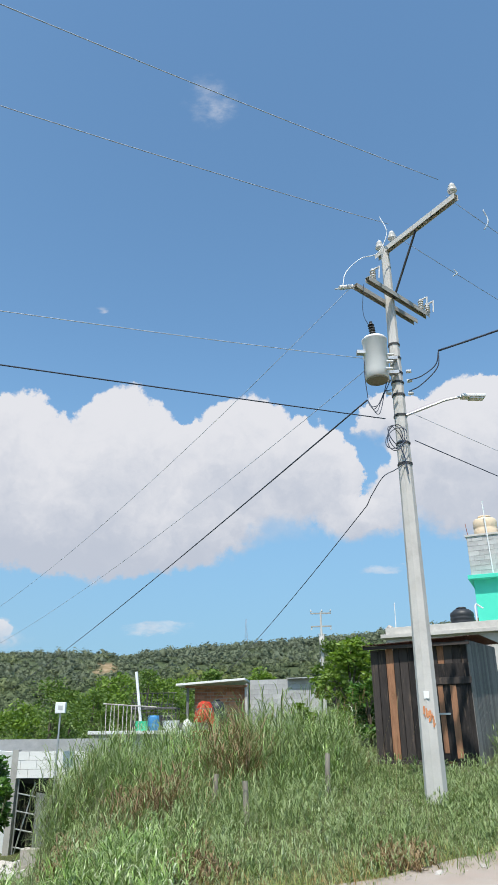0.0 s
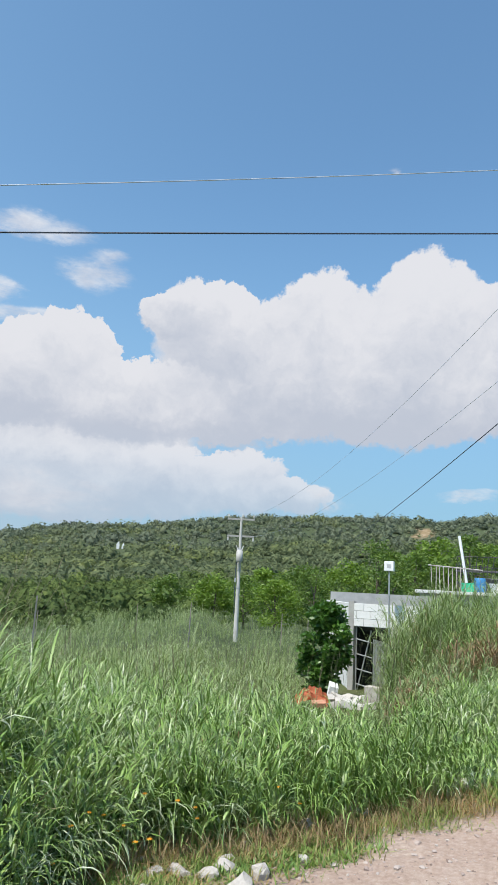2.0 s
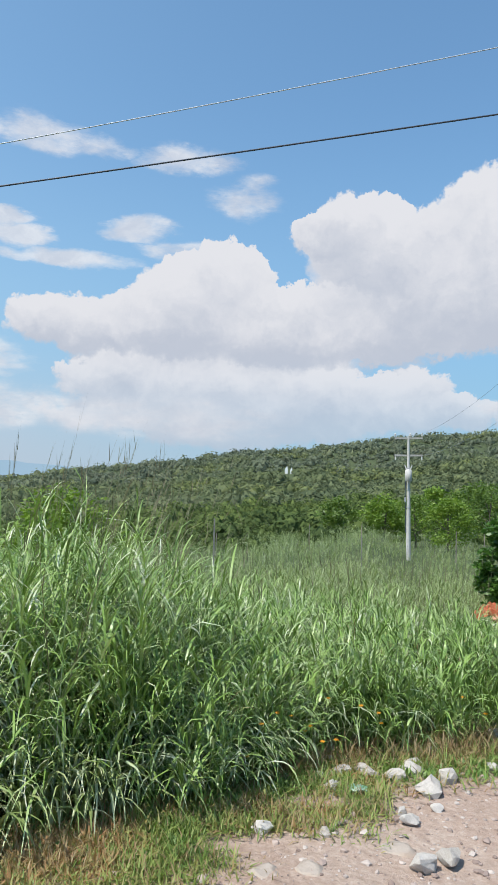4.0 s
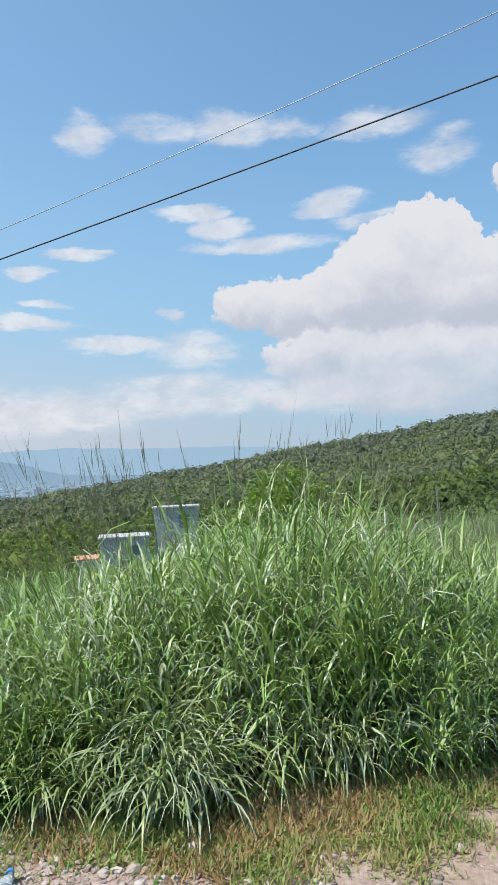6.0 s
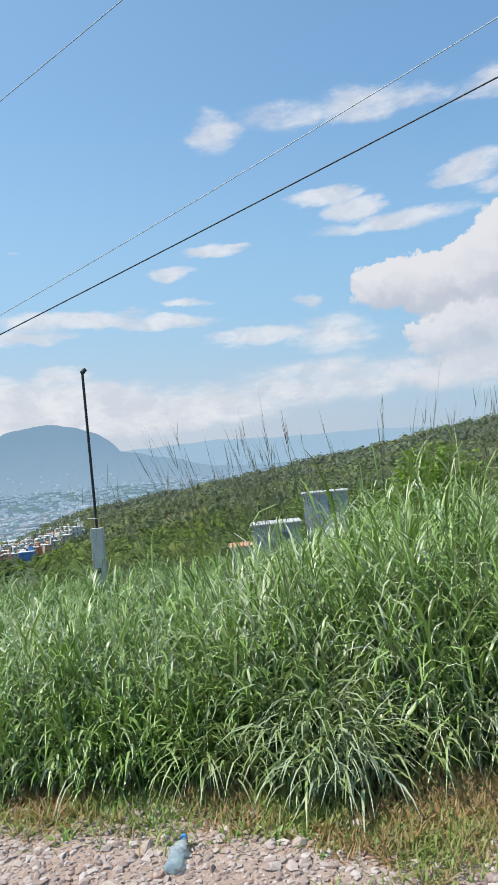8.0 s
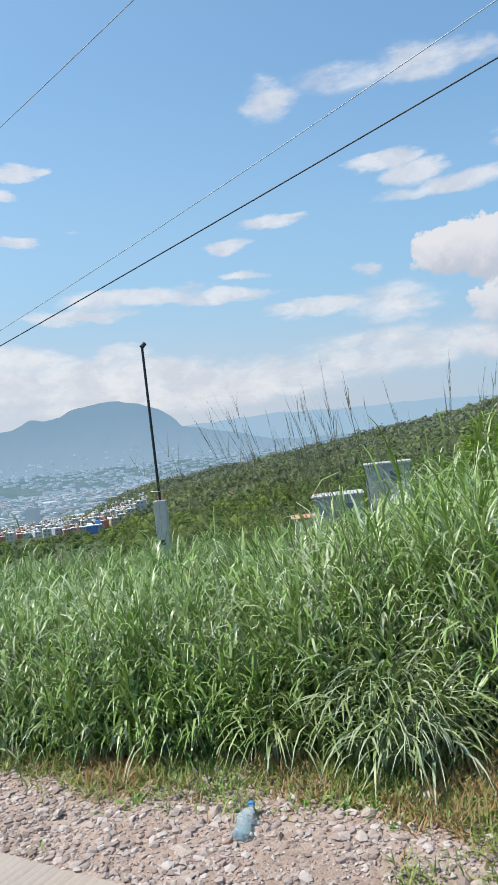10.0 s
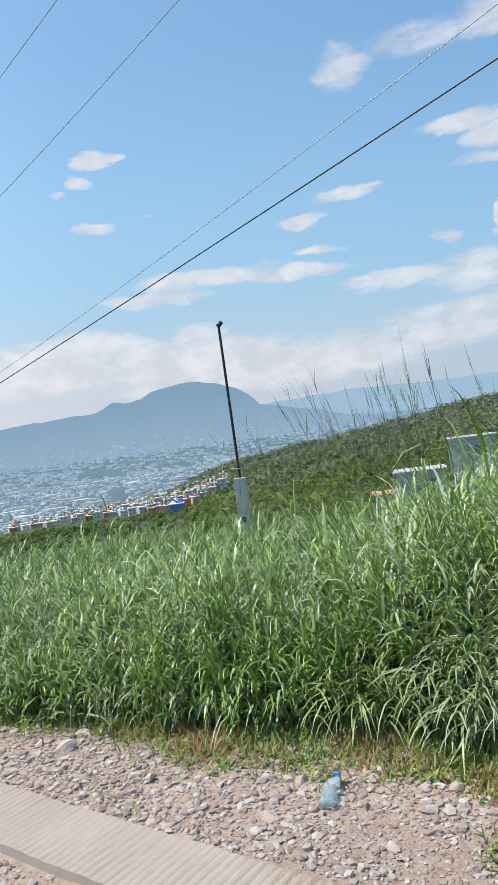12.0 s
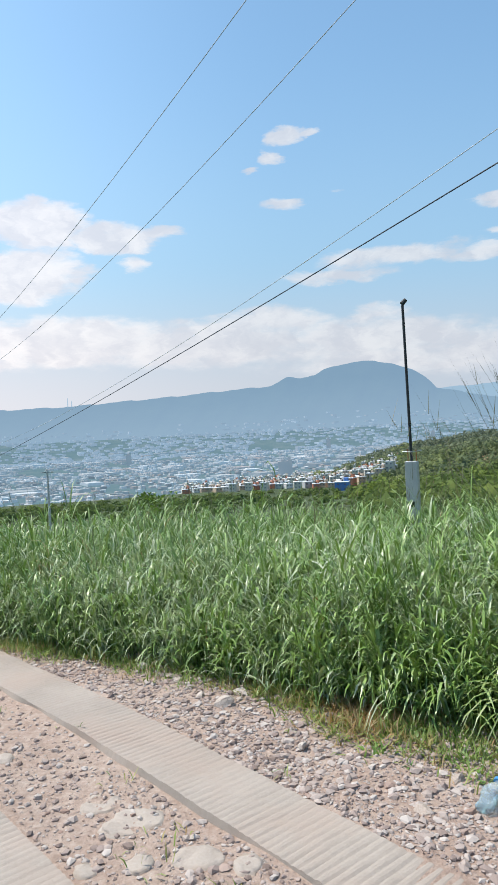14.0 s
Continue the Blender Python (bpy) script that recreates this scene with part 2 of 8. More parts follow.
def blade_material(name, colours, rough=0.42, translucent=0.15, midrib=(0.30, 0.38, 0.16), tufted=1.0, spread=0.75, spec=0.5):
    """Leaf blades: a colour for each blade, mottled, with a pale midrib and a dry tip now and then."""
    m = bpy.data.materials.new(name)
    m.use_nodes = True
    nt = m.node_tree
    bsdf = nt.nodes["Principled BSDF"]
    geo = nt.nodes.new("ShaderNodeNewGeometry")
    ramp = nt.nodes.new("ShaderNodeValToRGB")
    els = ramp.color_ramp.elements
    els[0].position, els[1].position = 0.0, 1.0
    els[0].color, els[1].color = (*colours[0], 1), (*colours[-1], 1)
    for i, c in enumerate(colours[1:-1]):
        els.new((i + 1) / (len(colours) - 1)).color = (*c, 1)
    # whole tufts differ as well as single blades
    tuft = nt.nodes.new("ShaderNodeTexNoise")
    tuft.inputs["Scale"].default_value, tuft.inputs["Detail"].default_value = 1.6, 2
    nt.links.new(nt.nodes.new("ShaderNodeTexCoord").outputs["Object"], tuft.inputs["Vector"])
    lift = nt.nodes.new("ShaderNodeMath")
    lift.operation = "MULTIPLY_ADD"
    nt.links.new(tuft.outputs[0], lift.inputs[0])
    lift.inputs[1].default_value, lift.inputs[2].default_value = tufted, -0.5 * tufted + 0.5 * (1 - spread)
    patch = nt.nodes.new("ShaderNodeTexNoise")
    patch.inputs["Scale"].default_value, patch.inputs["Detail"].default_value = 0.16, 3
    nt.links.new(nt.nodes.new("ShaderNodeTexCoord").outputs["Object"], patch.inputs["Vector"])
    wide = nt.nodes.new("ShaderNodeMath")
    wide.operation = "MULTIPLY_ADD"
    nt.links.new(patch.outputs[0], wide.inputs[0])
    wide.inputs[1].default_value = tufted * 0.9
    wide.inputs[2].default_value = -0.45 * tufted
    lift_2 = nt.nodes.new("ShaderNodeMath")
    nt.links.new(lift.outputs[0], lift_2.inputs[0])
    nt.links.new(wide.outputs[0], lift_2.inputs[1])
    lift = lift_2
    both = nt.nodes.new("ShaderNodeMath")
    both.operation = "MULTIPLY_ADD"
    nt.links.new(geo.outputs["Random Per Island"], both.inputs[0])
    both.inputs[1].default_value = spread
    nt.links.new(lift.outputs[0], both.inputs[2])
    nt.links.new(both.outputs[0], ramp.inputs[0])
    uv = nt.nodes.new("ShaderNodeUVMap")
    sep = nt.nodes.new("ShaderNodeSeparateXYZ")
    nt.links.new(uv.outputs[0], sep.inputs[0])
    dist = nt.nodes.new("ShaderNodeMath")
    dist.operation = "COMPARE"
    nt.links.new(sep.outputs[0], dist.inputs[0])
    dist.inputs[1].default_value, dist.inputs[2].default_value = 0.5, 0.09
    mx = nt.nodes.new("ShaderNodeMix")
    mx.data_type = "RGBA"
    half = nt.nodes.new("ShaderNodeMath")
    half.operation = "MULTIPLY"
    half.inputs[1].default_value = 0.5
    nt.links.new(dist.outputs[0], half.inputs[0])
    nt.links.new(half.outputs[0], mx.inputs[0])
    nt.links.new(ramp.outputs[0], mx.inputs[6])
    mx.inputs[7].default_value = (*midrib, 1)
    nt.links.new(mx.outputs[2], bsdf.inputs["Base Color"])
    bsdf.inputs["Roughness"].default_value = rough
    bsdf.inputs["Specular IOR Level"].default_value = spec
    tr = nt.nodes.new("ShaderNodeBsdfTranslucent")
    bright = nt.nodes.new("ShaderNodeMix")
    bright.data_type, bright.blend_type = "RGBA", "MULTIPLY"
    bright.inputs[0].default_value = 1.0
    nt.links.new(mx.outputs[2], bright.inputs[6])
    bright.inputs[7].default_value = (1.05, 1.1, 0.7, 1)
    nt.links.new(bright.outputs[2], tr.inputs[0])
    ms = nt.nodes.new("ShaderNodeMixShader")
    ms.inputs[0].default_value = translucent
    nt.links.new(bsdf.outputs[0], ms.inputs[1])
    nt.links.new(tr.outputs[0], ms.inputs[2])
    nt.links.new(ms.outputs[0], nt.nodes["Material Output"].inputs[0])
    return m


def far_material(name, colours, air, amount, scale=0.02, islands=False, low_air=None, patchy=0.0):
    """The distance behind kilometres of air: a surface that shows by 1 - amount, the haze painted over it as emission.
    """
    m = bpy.data.materials.new(name)
    m.use_nodes = True
    nt = m.node_tree
    ramp = nt.nodes.new("ShaderNodeValToRGB")
    els = ramp.color_ramp.elements
    els[0].position, els[1].position = (0.0, 1.0) if islands else (0.35, 0.65)
    els[0].color, els[1].color = (*colours[0], 1), (*colours[-1], 1)
    for i, c in enumerate(colours[1:-1]):
        els.new(els[0].position + (i + 1) / (len(colours) - 1) * (els[-1].position - els[0].position)).color = (*c, 1)
    if islands and patchy:
        n = nt.nodes.new("ShaderNodeTexNoise")
        n.inputs["Scale"].default_value, n.inputs["Detail"].default_value = patchy, 3
        nt.links.new(nt.nodes.new("ShaderNodeTexCoord").outputs["Object"], n.inputs["Vector"])
        spread = nt.nodes.new("ShaderNodeMapRange")
        spread.inputs[1].default_value, spread.inputs[2].default_value = 0.3, 0.7
        nt.links.new(n.outputs[0], spread.inputs[0])
        both = nt.nodes.new("ShaderNodeMix")
        both.inputs[0].default_value = 0.4
        nt.links.new(spread.outputs[0], both.inputs[2])
        nt.links.new(nt.nodes.new("ShaderNodeNewGeometry").outputs["Random Per Island"], both.inputs[3])
        nt.links.new(both.outputs[0], ramp.inputs[0])
    elif islands:
        nt.links.new(nt.nodes.new("ShaderNodeNewGeometry").outputs["Random Per Island"], ramp.inputs[0])
    else:
        n = nt.nodes.new("ShaderNodeTexNoise")
        n.inputs["Scale"].default_value, n.inputs["Detail"].default_value, n.inputs["Roughness"].default_value = scale, 8, 0.7
        nt.links.new(nt.nodes.new("ShaderNodeTexCoord").outputs["Object"], n.inputs["Vector"])
        nt.links.new(n.outputs[0], ramp.inputs[0])
    dif = nt.nodes.new("ShaderNodeBsdfDiffuse")
    if islands and patchy:
        leaf = nt.nodes.new("ShaderNodeTexNoise")
        leaf.inputs["Scale"].default_value, leaf.inputs["Detail"].default_value, leaf.inputs["Roughness"].default_value = patchy * 20, 5, 0.75
        nt.links.new(nt.nodes.new("ShaderNodeTexCoord").outputs["Object"], leaf.inputs["Vector"])
        mottle = nt.nodes.new("ShaderNodeMath")
        mottle.operation = "MULTIPLY_ADD"
        nt.links.new(leaf.outputs[0], mottle.inputs[0])
        mottle.inputs[1].default_value = 0.9
        shift = nt.nodes.new("ShaderNodeMath")
        shift.operation = "SUBTRACT"
        nt.links.new(both.outputs[0], shift.inputs[0])
        shift.inputs[1].default_value = 0.45
        nt.links.new(shift.outputs[0], mottle.inputs[2])
        nt.links.new(mottle.outputs[0], ramp.inputs[0])
    nt.links.new(ramp.outputs[0], dif.inputs[0])
    if islands and patchy:
        # stands of other kinds of shrub: greyish, green, yellow-green
        stand = nt.nodes.new("ShaderNodeTexNoise")
        stand.inputs["Scale"].default_value, stand.inputs["Detail"].default_value, stand.inputs["Roughness"].default_value = patchy * 0.3, 5, 0.65
        nt.links.new(nt.nodes.new("ShaderNodeTexCoord").outputs["Object"], stand.inputs["Vector"])
        kinds = nt.nodes.new("ShaderNodeValToRGB")
        k_el = kinds.color_ramp.elements
        k_el[0].position, k_el[1].position = 0.36, 0.66
        k_el[0].color, k_el[1].color = (1.0, 0.98, 0.95, 1), (1.18, 1.18, 0.74, 1)
        for spot, tint in ((0.45, (0.84, 0.88, 0.86, 1)), (0.55, (0.98, 1.0, 0.9, 1))):
            k_el.new(spot).color = tint
        nt.links.new(stand.outputs[0], kinds.inputs[0])
        tinted = nt.nodes.new("ShaderNodeMix")
        tinted.data_type, tinted.blend_type = "RGBA", "MULTIPLY"
        tinted.inputs[0].default_value = 1.0
        nt.links.new(ramp.outputs[0], tinted.inputs[6])
        nt.links.new(kinds.outputs[0], tinted.inputs[7])
        nt.links.new(tinted.outputs[2], dif.inputs[0])
        through_leaf = nt.nodes.new("ShaderNodeBsdfTranslucent")
        nt.links.new(tinted.outputs[2], through_leaf.inputs[0])
        leafy_mix = nt.nodes.new("ShaderNodeMixShader")
        leafy_mix.inputs[0].default_value = 0.35
        nt.links.new(dif.outputs[0], leafy_mix.inputs[1])
        nt.links.new(through_leaf.outputs[0], leafy_mix.inputs[2])
        nt.links.new(leafy_mix.outputs[0], nt.nodes["Material Output"].inputs[0])
        return m
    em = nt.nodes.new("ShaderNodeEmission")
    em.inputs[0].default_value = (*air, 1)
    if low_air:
        # the haze emission is painted paler low over the valley
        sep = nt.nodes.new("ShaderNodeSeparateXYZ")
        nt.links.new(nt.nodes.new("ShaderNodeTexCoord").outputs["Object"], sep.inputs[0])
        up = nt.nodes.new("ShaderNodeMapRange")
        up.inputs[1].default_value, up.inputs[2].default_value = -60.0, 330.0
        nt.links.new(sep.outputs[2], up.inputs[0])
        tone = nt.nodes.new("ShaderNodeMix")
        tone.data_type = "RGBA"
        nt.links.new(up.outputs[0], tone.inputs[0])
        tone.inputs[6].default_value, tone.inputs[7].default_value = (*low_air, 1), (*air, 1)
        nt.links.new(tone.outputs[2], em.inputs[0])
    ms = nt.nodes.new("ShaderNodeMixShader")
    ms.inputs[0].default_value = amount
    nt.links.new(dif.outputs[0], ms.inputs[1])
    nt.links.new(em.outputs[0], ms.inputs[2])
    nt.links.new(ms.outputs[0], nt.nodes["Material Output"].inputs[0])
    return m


def leaf_material(name, colours, rough=0.5, translucent=0.3):
    return blade_material(name, colours, rough, translucent, colours[-1], 0.4, 0.8)


M_CONCRETE = material("old_concrete", ((0.42, 0.40, 0.37), (0.62, 0.60, 0.56)), 0.9, 3, 90, 0.3, stain=((0.30, 0.28, 0.25), 1.3, 0.55, 0.75))
M_SLAB = material("dusty_concrete", ((0.288, 0.243, 0.204), (0.396, 0.342, 0.294)), 0.92, 2.2, 70, 0.35, stain=((0.36, 0.285, 0.235), 1.3, 0.46, 0.68))
M_FLAT_STONE = material("sandy_flat_stone", ((0.33, 0.275, 0.23), (0.46, 0.40, 0.345)), 0.92, 5, 80, 0.4, stain=((0.38, 0.28, 0.21), 2.5, 0.5, 0.7))
M_POLE = material("cast_pole_concrete", ((0.46, 0.445, 0.42), (0.60, 0.585, 0.555)), 0.85, 2, 60, 0.2, stain=((0.36, 0.34, 0.31), 0.9, 0.52, 0.75))
M_POLE_SIDE = material("rough_pole_concrete", ((0.30, 0.29, 0.27), (0.42, 0.41, 0.38)), 0.9, 4, 60, 0.3)
M_BLOCK = material("grey_block", ((0.36, 0.36, 0.36), (0.52, 0.52, 0.51)), 0.95, 4, 120, 0.5, by_object=0.25)
M_MORTAR = material("mortar", ((0.30, 0.30, 0.29), (0.40, 0.39, 0.38)), 0.95, 6, 120, 0.3)
M_WHITEWASH = material("whitewash", ((0.62, 0.62, 0.60), (0.80, 0.80, 0.78)), 0.9, 2, 60, 0.2, by_object=0.1, stain=((0.5, 0.49, 0.46), 1.0, 0.55, 0.8))
M_TEAL = material("teal_paint", ((0.05, 0.56, 0.40), (0.08, 0.66, 0.48)), 0.7, 1.2, 40, 0.08)
M_BRICK = material("red_brick", ((0.34, 0.15, 0.09), (0.50, 0.25, 0.16)), 0.95, 5, 80, 0.3, by_object=0.5)
M_BOARD = material("weathered_board", ((0.012, 0.010, 0.010), (0.055, 0.045, 0.041)), 0.85, 5, 40, 0.5, by_object=0.45, stretch=(4, 4, 0.5), stain=((0.17, 0.12, 0.085), 2.5, 0.58, 0.74))
M_BOARD_GREY = material("silvered_board", ((0.10, 0.10, 0.10), (0.24, 0.235, 0.225)), 0.85, 5, 40, 0.5, by_object=0.35, stretch=(4, 4, 0.5))
M_BOARD_NEW = material("orange_board", ((0.16, 0.075, 0.04), (0.40, 0.20, 0.11)), 0.8, 5, 40, 0.4, by_object=0.3, stretch=(4, 4, 0.5))
M_ROOF_RUST = material("old_roof_rust", ((0.06, 0.04, 0.035), (0.17, 0.085, 0.05)), 0.9, 5, 60, 0.3)
M_RUST = material("rust", ((0.18, 0.05, 0.02), (0.42, 0.15, 0.06)), 0.9, 8, 60, 0.3)
M_RUST_MARK = material("rust_paint_mark", ((0.55, 0.17, 0.05), (0.62, 0.30, 0.16)), 0.9, 12, 60, 0.1)
M_STEEL = material("galvanised_steel", ((0.40, 0.41, 0.42), (0.58, 0.59, 0.60)), 0.5, 6, 40, 0.1, metal=0.7)
M_DARK_STEEL = material("dark_iron", ((0.035, 0.035, 0.037), (0.09, 0.09, 0.09)), 0.6, 6, 40, 0.1, metal=0.4)
M_CABLE = material("black_cable", ((0.04, 0.052, 0.08), (0.062, 0.078, 0.115)), 0.6, 8, 40, 0.0)
M_LINE = material("weathered_line_wire", ((0.33, 0.38, 0.46), (0.42, 0.47, 0.55)), 0.6, 8, 40, 0.0, spec=0.2)
M_BARE_WIRE = material("bare_aluminium_wire", ((0.44, 0.48, 0.54), (0.54, 0.58, 0.64)), 0.5, 8, 40, 0.0, spec=0.3)
M_TRANSFORMER = material("grey_enamel", ((0.70, 0.70, 0.69), (0.80, 0.80, 0.79)), 0.4, 3, 40, 0.05)
M_PORCELAIN = material("porcelain", ((0.55, 0.54, 0.52), (0.72, 0.71, 0.69)), 0.25, 8, 40, 0.02)
M_RAIL = material("peeling_white_rail_paint", ((0.30, 0.22, 0.17), (0.50, 0.46, 0.42), (0.66, 0.64, 0.6)), 0.8, 9, 50, 0.2)
M_TANK_CREAM = material("cream_plastic", ((0.66, 0.52, 0.36), (0.74, 0.60, 0.44)), 0.55, 3, 40, 0.05)
M_TANK_BLACK = material("black_plastic", ((0.018, 0.02, 0.024), (0.035, 0.038, 0.042)), 0.5, 3, 40, 0.05)
M_WHITE = material("white_paint", ((0.72, 0.73, 0.74), (0.82, 0.83, 0.83)), 0.6, 3, 60, 0.05)
M_RED = material("red_plastic", ((0.62, 0.04, 0.02), (0.75, 0.09, 0.04)), 0.5, 3, 40, 0.05)
M_ORANGE = material("faded_orange_plastic", ((0.62, 0.16, 0.07), (0.72, 0.27, 0.14)), 0.6, 5, 40, 0.1)
M_BLUE = material("blue_plastic", ((0.04, 0.20, 0.44), (0.08, 0.30, 0.55)), 0.5, 3, 40, 0.05)
M_GREEN_PLASTIC = material("green_plastic", ((0.02, 0.42, 0.22), (0.05, 0.55, 0.32)), 0.45, 3, 40, 0.05)
M_SHEET = material("corrugated_zinc", ((0.42, 0.43, 0.44), (0.58, 0.58, 0.58)), 0.55, 3, 40, 0.1, metal=0.3)
# near-black colour that stands for the shade inside openings
M_DARK = material("interior_shade_black", ((0.02, 0.02, 0.022), (0.05, 0.05, 0.05)), 0.9, 3, 40, 0.1)
M_BARK = material("bark", ((0.07, 0.055, 0.04), (0.17, 0.14, 0.11)), 0.95, 8, 60, 0.6, stretch=(3, 3, 0.7))
M_POST_WOOD = material("grey_post_wood", ((0.20, 0.17, 0.14), (0.38, 0.34, 0.29)), 0.95, 8, 60, 0.6, stretch=(3, 3, 0.5))
M_STONE = material("pale_limestone", ((0.34, 0.26, 0.21), (0.46, 0.38, 0.32), (0.56, 0.49, 0.43)), 0.92, 9, 70, 0.45, by_object=0.4)
M_STONE_WHITE = material("white_rubble", ((0.36, 0.33, 0.295), (0.56, 0.525, 0.485)), 0.92, 9, 70, 0.4, by_object=0.3)
# glass colour raised from near black to carry the haze before the houses
M_GLASS_DARK = material("hazed_window_glass", ((0.14, 0.15, 0.17), (0.24, 0.25, 0.27)), 0.25, 2, 20, 0.0)
M_FLOWER = material("marigold_petals", ((0.75, 0.26, 0.01), (0.85, 0.40, 0.02)), 0.6, 20, 80, 0.0, translucent=0.3)

# ramp ends paint sun glints (near white) and shade inside tufts (dark)
G_TALL = blade_material("guinea_grass_blades", ((0.05, 0.1, 0.018), (0.126, 0.226, 0.038), (0.202, 0.325, 0.062), (0.305, 0.42, 0.145), (0.60, 0.62, 0.50)), 0.4, 0.12, spec=0.5)
G_DEEP = blade_material("deep_green_blades", ((0.055, 0.093, 0.021), (0.164, 0.239, 0.059), (0.275, 0.345, 0.123), (0.486, 0.515, 0.321)), 0.45, 0.12, (0.26, 0.35, 0.15), spec=0.5)
G_BROW = blade_material("slope_grass_blades", ((0.061, 0.129, 0.027), (0.105, 0.202, 0.04), (0.155, 0.263, 0.062), (0.221, 0.325, 0.106), (0.243, 0.269, 0.134)), 0.45, 0.2)
G_SILVER = blade_material("silvery_blades", ((0.259, 0.343, 0.166), (0.367, 0.437, 0.26), (0.497, 0.541, 0.395)), 0.45, 0.25, (0.42, 0.47, 0.36))
G_FIELD = blade_material("field_grass_blades", ((0.114, 0.172, 0.051), (0.18, 0.252, 0.083), (0.257, 0.325, 0.138), (0.361, 0.42, 0.253)), 0.55, 0.25)
G_DRY = blade_material("dry_grass_blades", ((0.20, 0.12, 0.06), (0.34, 0.24, 0.12), (0.42, 0.34, 0.20)), 0.7, 0.3, (0.4, 0.33, 0.2))
G_DEAD = blade_material("dead_grass_blades", ((0.12, 0.075, 0.038), (0.24, 0.155, 0.08), (0.38, 0.29, 0.16)), 0.7, 0.25, (0.34, 0.25, 0.15))
G_FORB = blade_material("forb_leaves", ((0.085, 0.17, 0.035), (0.14, 0.26, 0.05), (0.20, 0.34, 0.075), (0.27, 0.36, 0.11)), 0.5, 0.3)
G_WEED = blade_material("verge_weed_blades", ((0.07, 0.12, 0.03), (0.12, 0.20, 0.04), (0.18, 0.28, 0.055), (0.26, 0.34, 0.085), (0.34, 0.34, 0.12), (0.38, 0.27, 0.12), (0.40, 0.20, 0.09), (0.42, 0.32, 0.18)), 0.6, 0.3, (0.26, 0.28, 0.1), 1.6, 0.5)
G_STALK = blade_material("seed_stalks", ((0.08, 0.10, 0.05), (0.14, 0.13, 0.08), (0.20, 0.16, 0.12)), 0.6, 0.25)
L_DARK = leaf_material("broad_dark_leaves", ((0.03, 0.085, 0.012), (0.065, 0.155, 0.022), (0.11, 0.22, 0.035)), 0.35, 0.3)
L_TREE = leaf_material("tree_leaves", ((0.06, 0.115, 0.02), (0.10, 0.175, 0.03), (0.145, 0.23, 0.042), (0.19, 0.275, 0.058)), 0.5, 0.35)
L_LIGHT = leaf_material("light_bush_leaves", ((0.10, 0.175, 0.022), (0.17, 0.275, 0.035), (0.24, 0.35, 0.055)), 0.5, 0.4)


def ground_material():
    """Pale stony dirt where bare, dark litter and green where overgrown (by the sheet's own 'overgrown' mask)."""
    m = bpy.data.materials.new("ground")
    m.use_nodes = True
    nt = m.node_tree
    bsdf = nt.nodes["Principled BSDF"]
    coord = nt.nodes.new("ShaderNodeTexCoord").outputs["Object"]

    def nz(s, d, r=0.6):
        n = nt.nodes.new("ShaderNodeTexNoise")
        nt.links.new(coord, n.inputs["Vector"])
        n.inputs["Scale"].default_value, n.inputs["Detail"].default_value, n.inputs["Roughness"].default_value = s, d, r
        return n.outputs[0]

    def ramp(fac, lo, hi, *cols):
        n = nt.nodes.new("ShaderNodeValToRGB")
        n.color_ramp.elements[0].position, n.color_ramp.elements[1].position = lo, hi
        n.color_ramp.elements[0].color, n.color_ramp.elements[1].color = (*cols[0], 1), (*cols[-1], 1)
        for i, c in enumerate(cols[1:-1]):
            n.color_ramp.elements.new(lo + (hi - lo) * (i + 1) / (len(cols) - 1)).color = (*c, 1)
        nt.links.new(fac, n.inputs[0])
        return n.outputs[0]

    def mix(fac, p, q, blend="MIX"):
        n = nt.nodes.new("ShaderNodeMix")
        n.data_type, n.blend_type = "RGBA", blend
        if isinstance(fac, float):
            n.inputs[0].default_value = fac
        else:
            nt.links.new(fac, n.inputs[0])
        nt.links.new(p, n.inputs[6])
        nt.links.new(q, n.inputs[7])
        return n.outputs[2]

    dirt = mix(0.5, ramp(nz(1.1, 6), 0.3, 0.7, (0.285, 0.19, 0.148), (0.40, 0.297, 0.24), (0.47, 0.385, 0.325)), ramp(nz(26, 6, 0.7), 0.3, 0.7, (0.22, 0.15, 0.115), (0.40, 0.30, 0.24), (0.56, 0.47, 0.40)))
    near_litter = ramp(nz(5, 6), 0.3, 0.7, (0.055, 0.05, 0.025), (0.09, 0.11, 0.035), (0.15, 0.13, 0.07))
    far_green = ramp(nz(0.035, 7, 0.7), 0.35, 0.65, (0.05, 0.066, 0.032), (0.072, 0.09, 0.045), (0.095, 0.115, 0.06))
    far_spots = ramp(nz(0.25, 6, 0.75), 0.35, 0.62, (0.026, 0.045, 0.015), (0.07, 0.095, 0.038))
    green = mix(0.5, far_green, far_spots)
    am = nt.nodes.new("ShaderNodeAttribute")
    am.attribute_name = "overgrown"
    af = nt.nodes.new("ShaderNodeAttribute")
    af.attribute_name = "distance_band"
    ab = nt.nodes.new("ShaderNodeAttribute")
    ab.attribute_name = "bare_earth"
    earth = ramp(nz(0.12, 6, 0.7), 0.35, 0.65, (0.15, 0.12, 0.06), (0.25, 0.18, 0.10), (0.34, 0.27, 0.18))
    nt.links.new(mix(am.outputs["Fac"], dirt, mix(ab.outputs["Fac"], mix(af.outputs["Fac"], near_litter, green), earth)), bsdf.inputs["Base Color"])
    bsdf.inputs["Roughness"].default_value = 0.95
    bsdf.inputs["Specular IOR Level"].default_value = 0.2
    b = nt.nodes.new("ShaderNodeBump")
    b.inputs["Strength"].default_value, b.inputs["Distance"].default_value = 0.9, 0.025
    nt.links.new(nz(22, 7, 0.7), b.inputs["Height"])
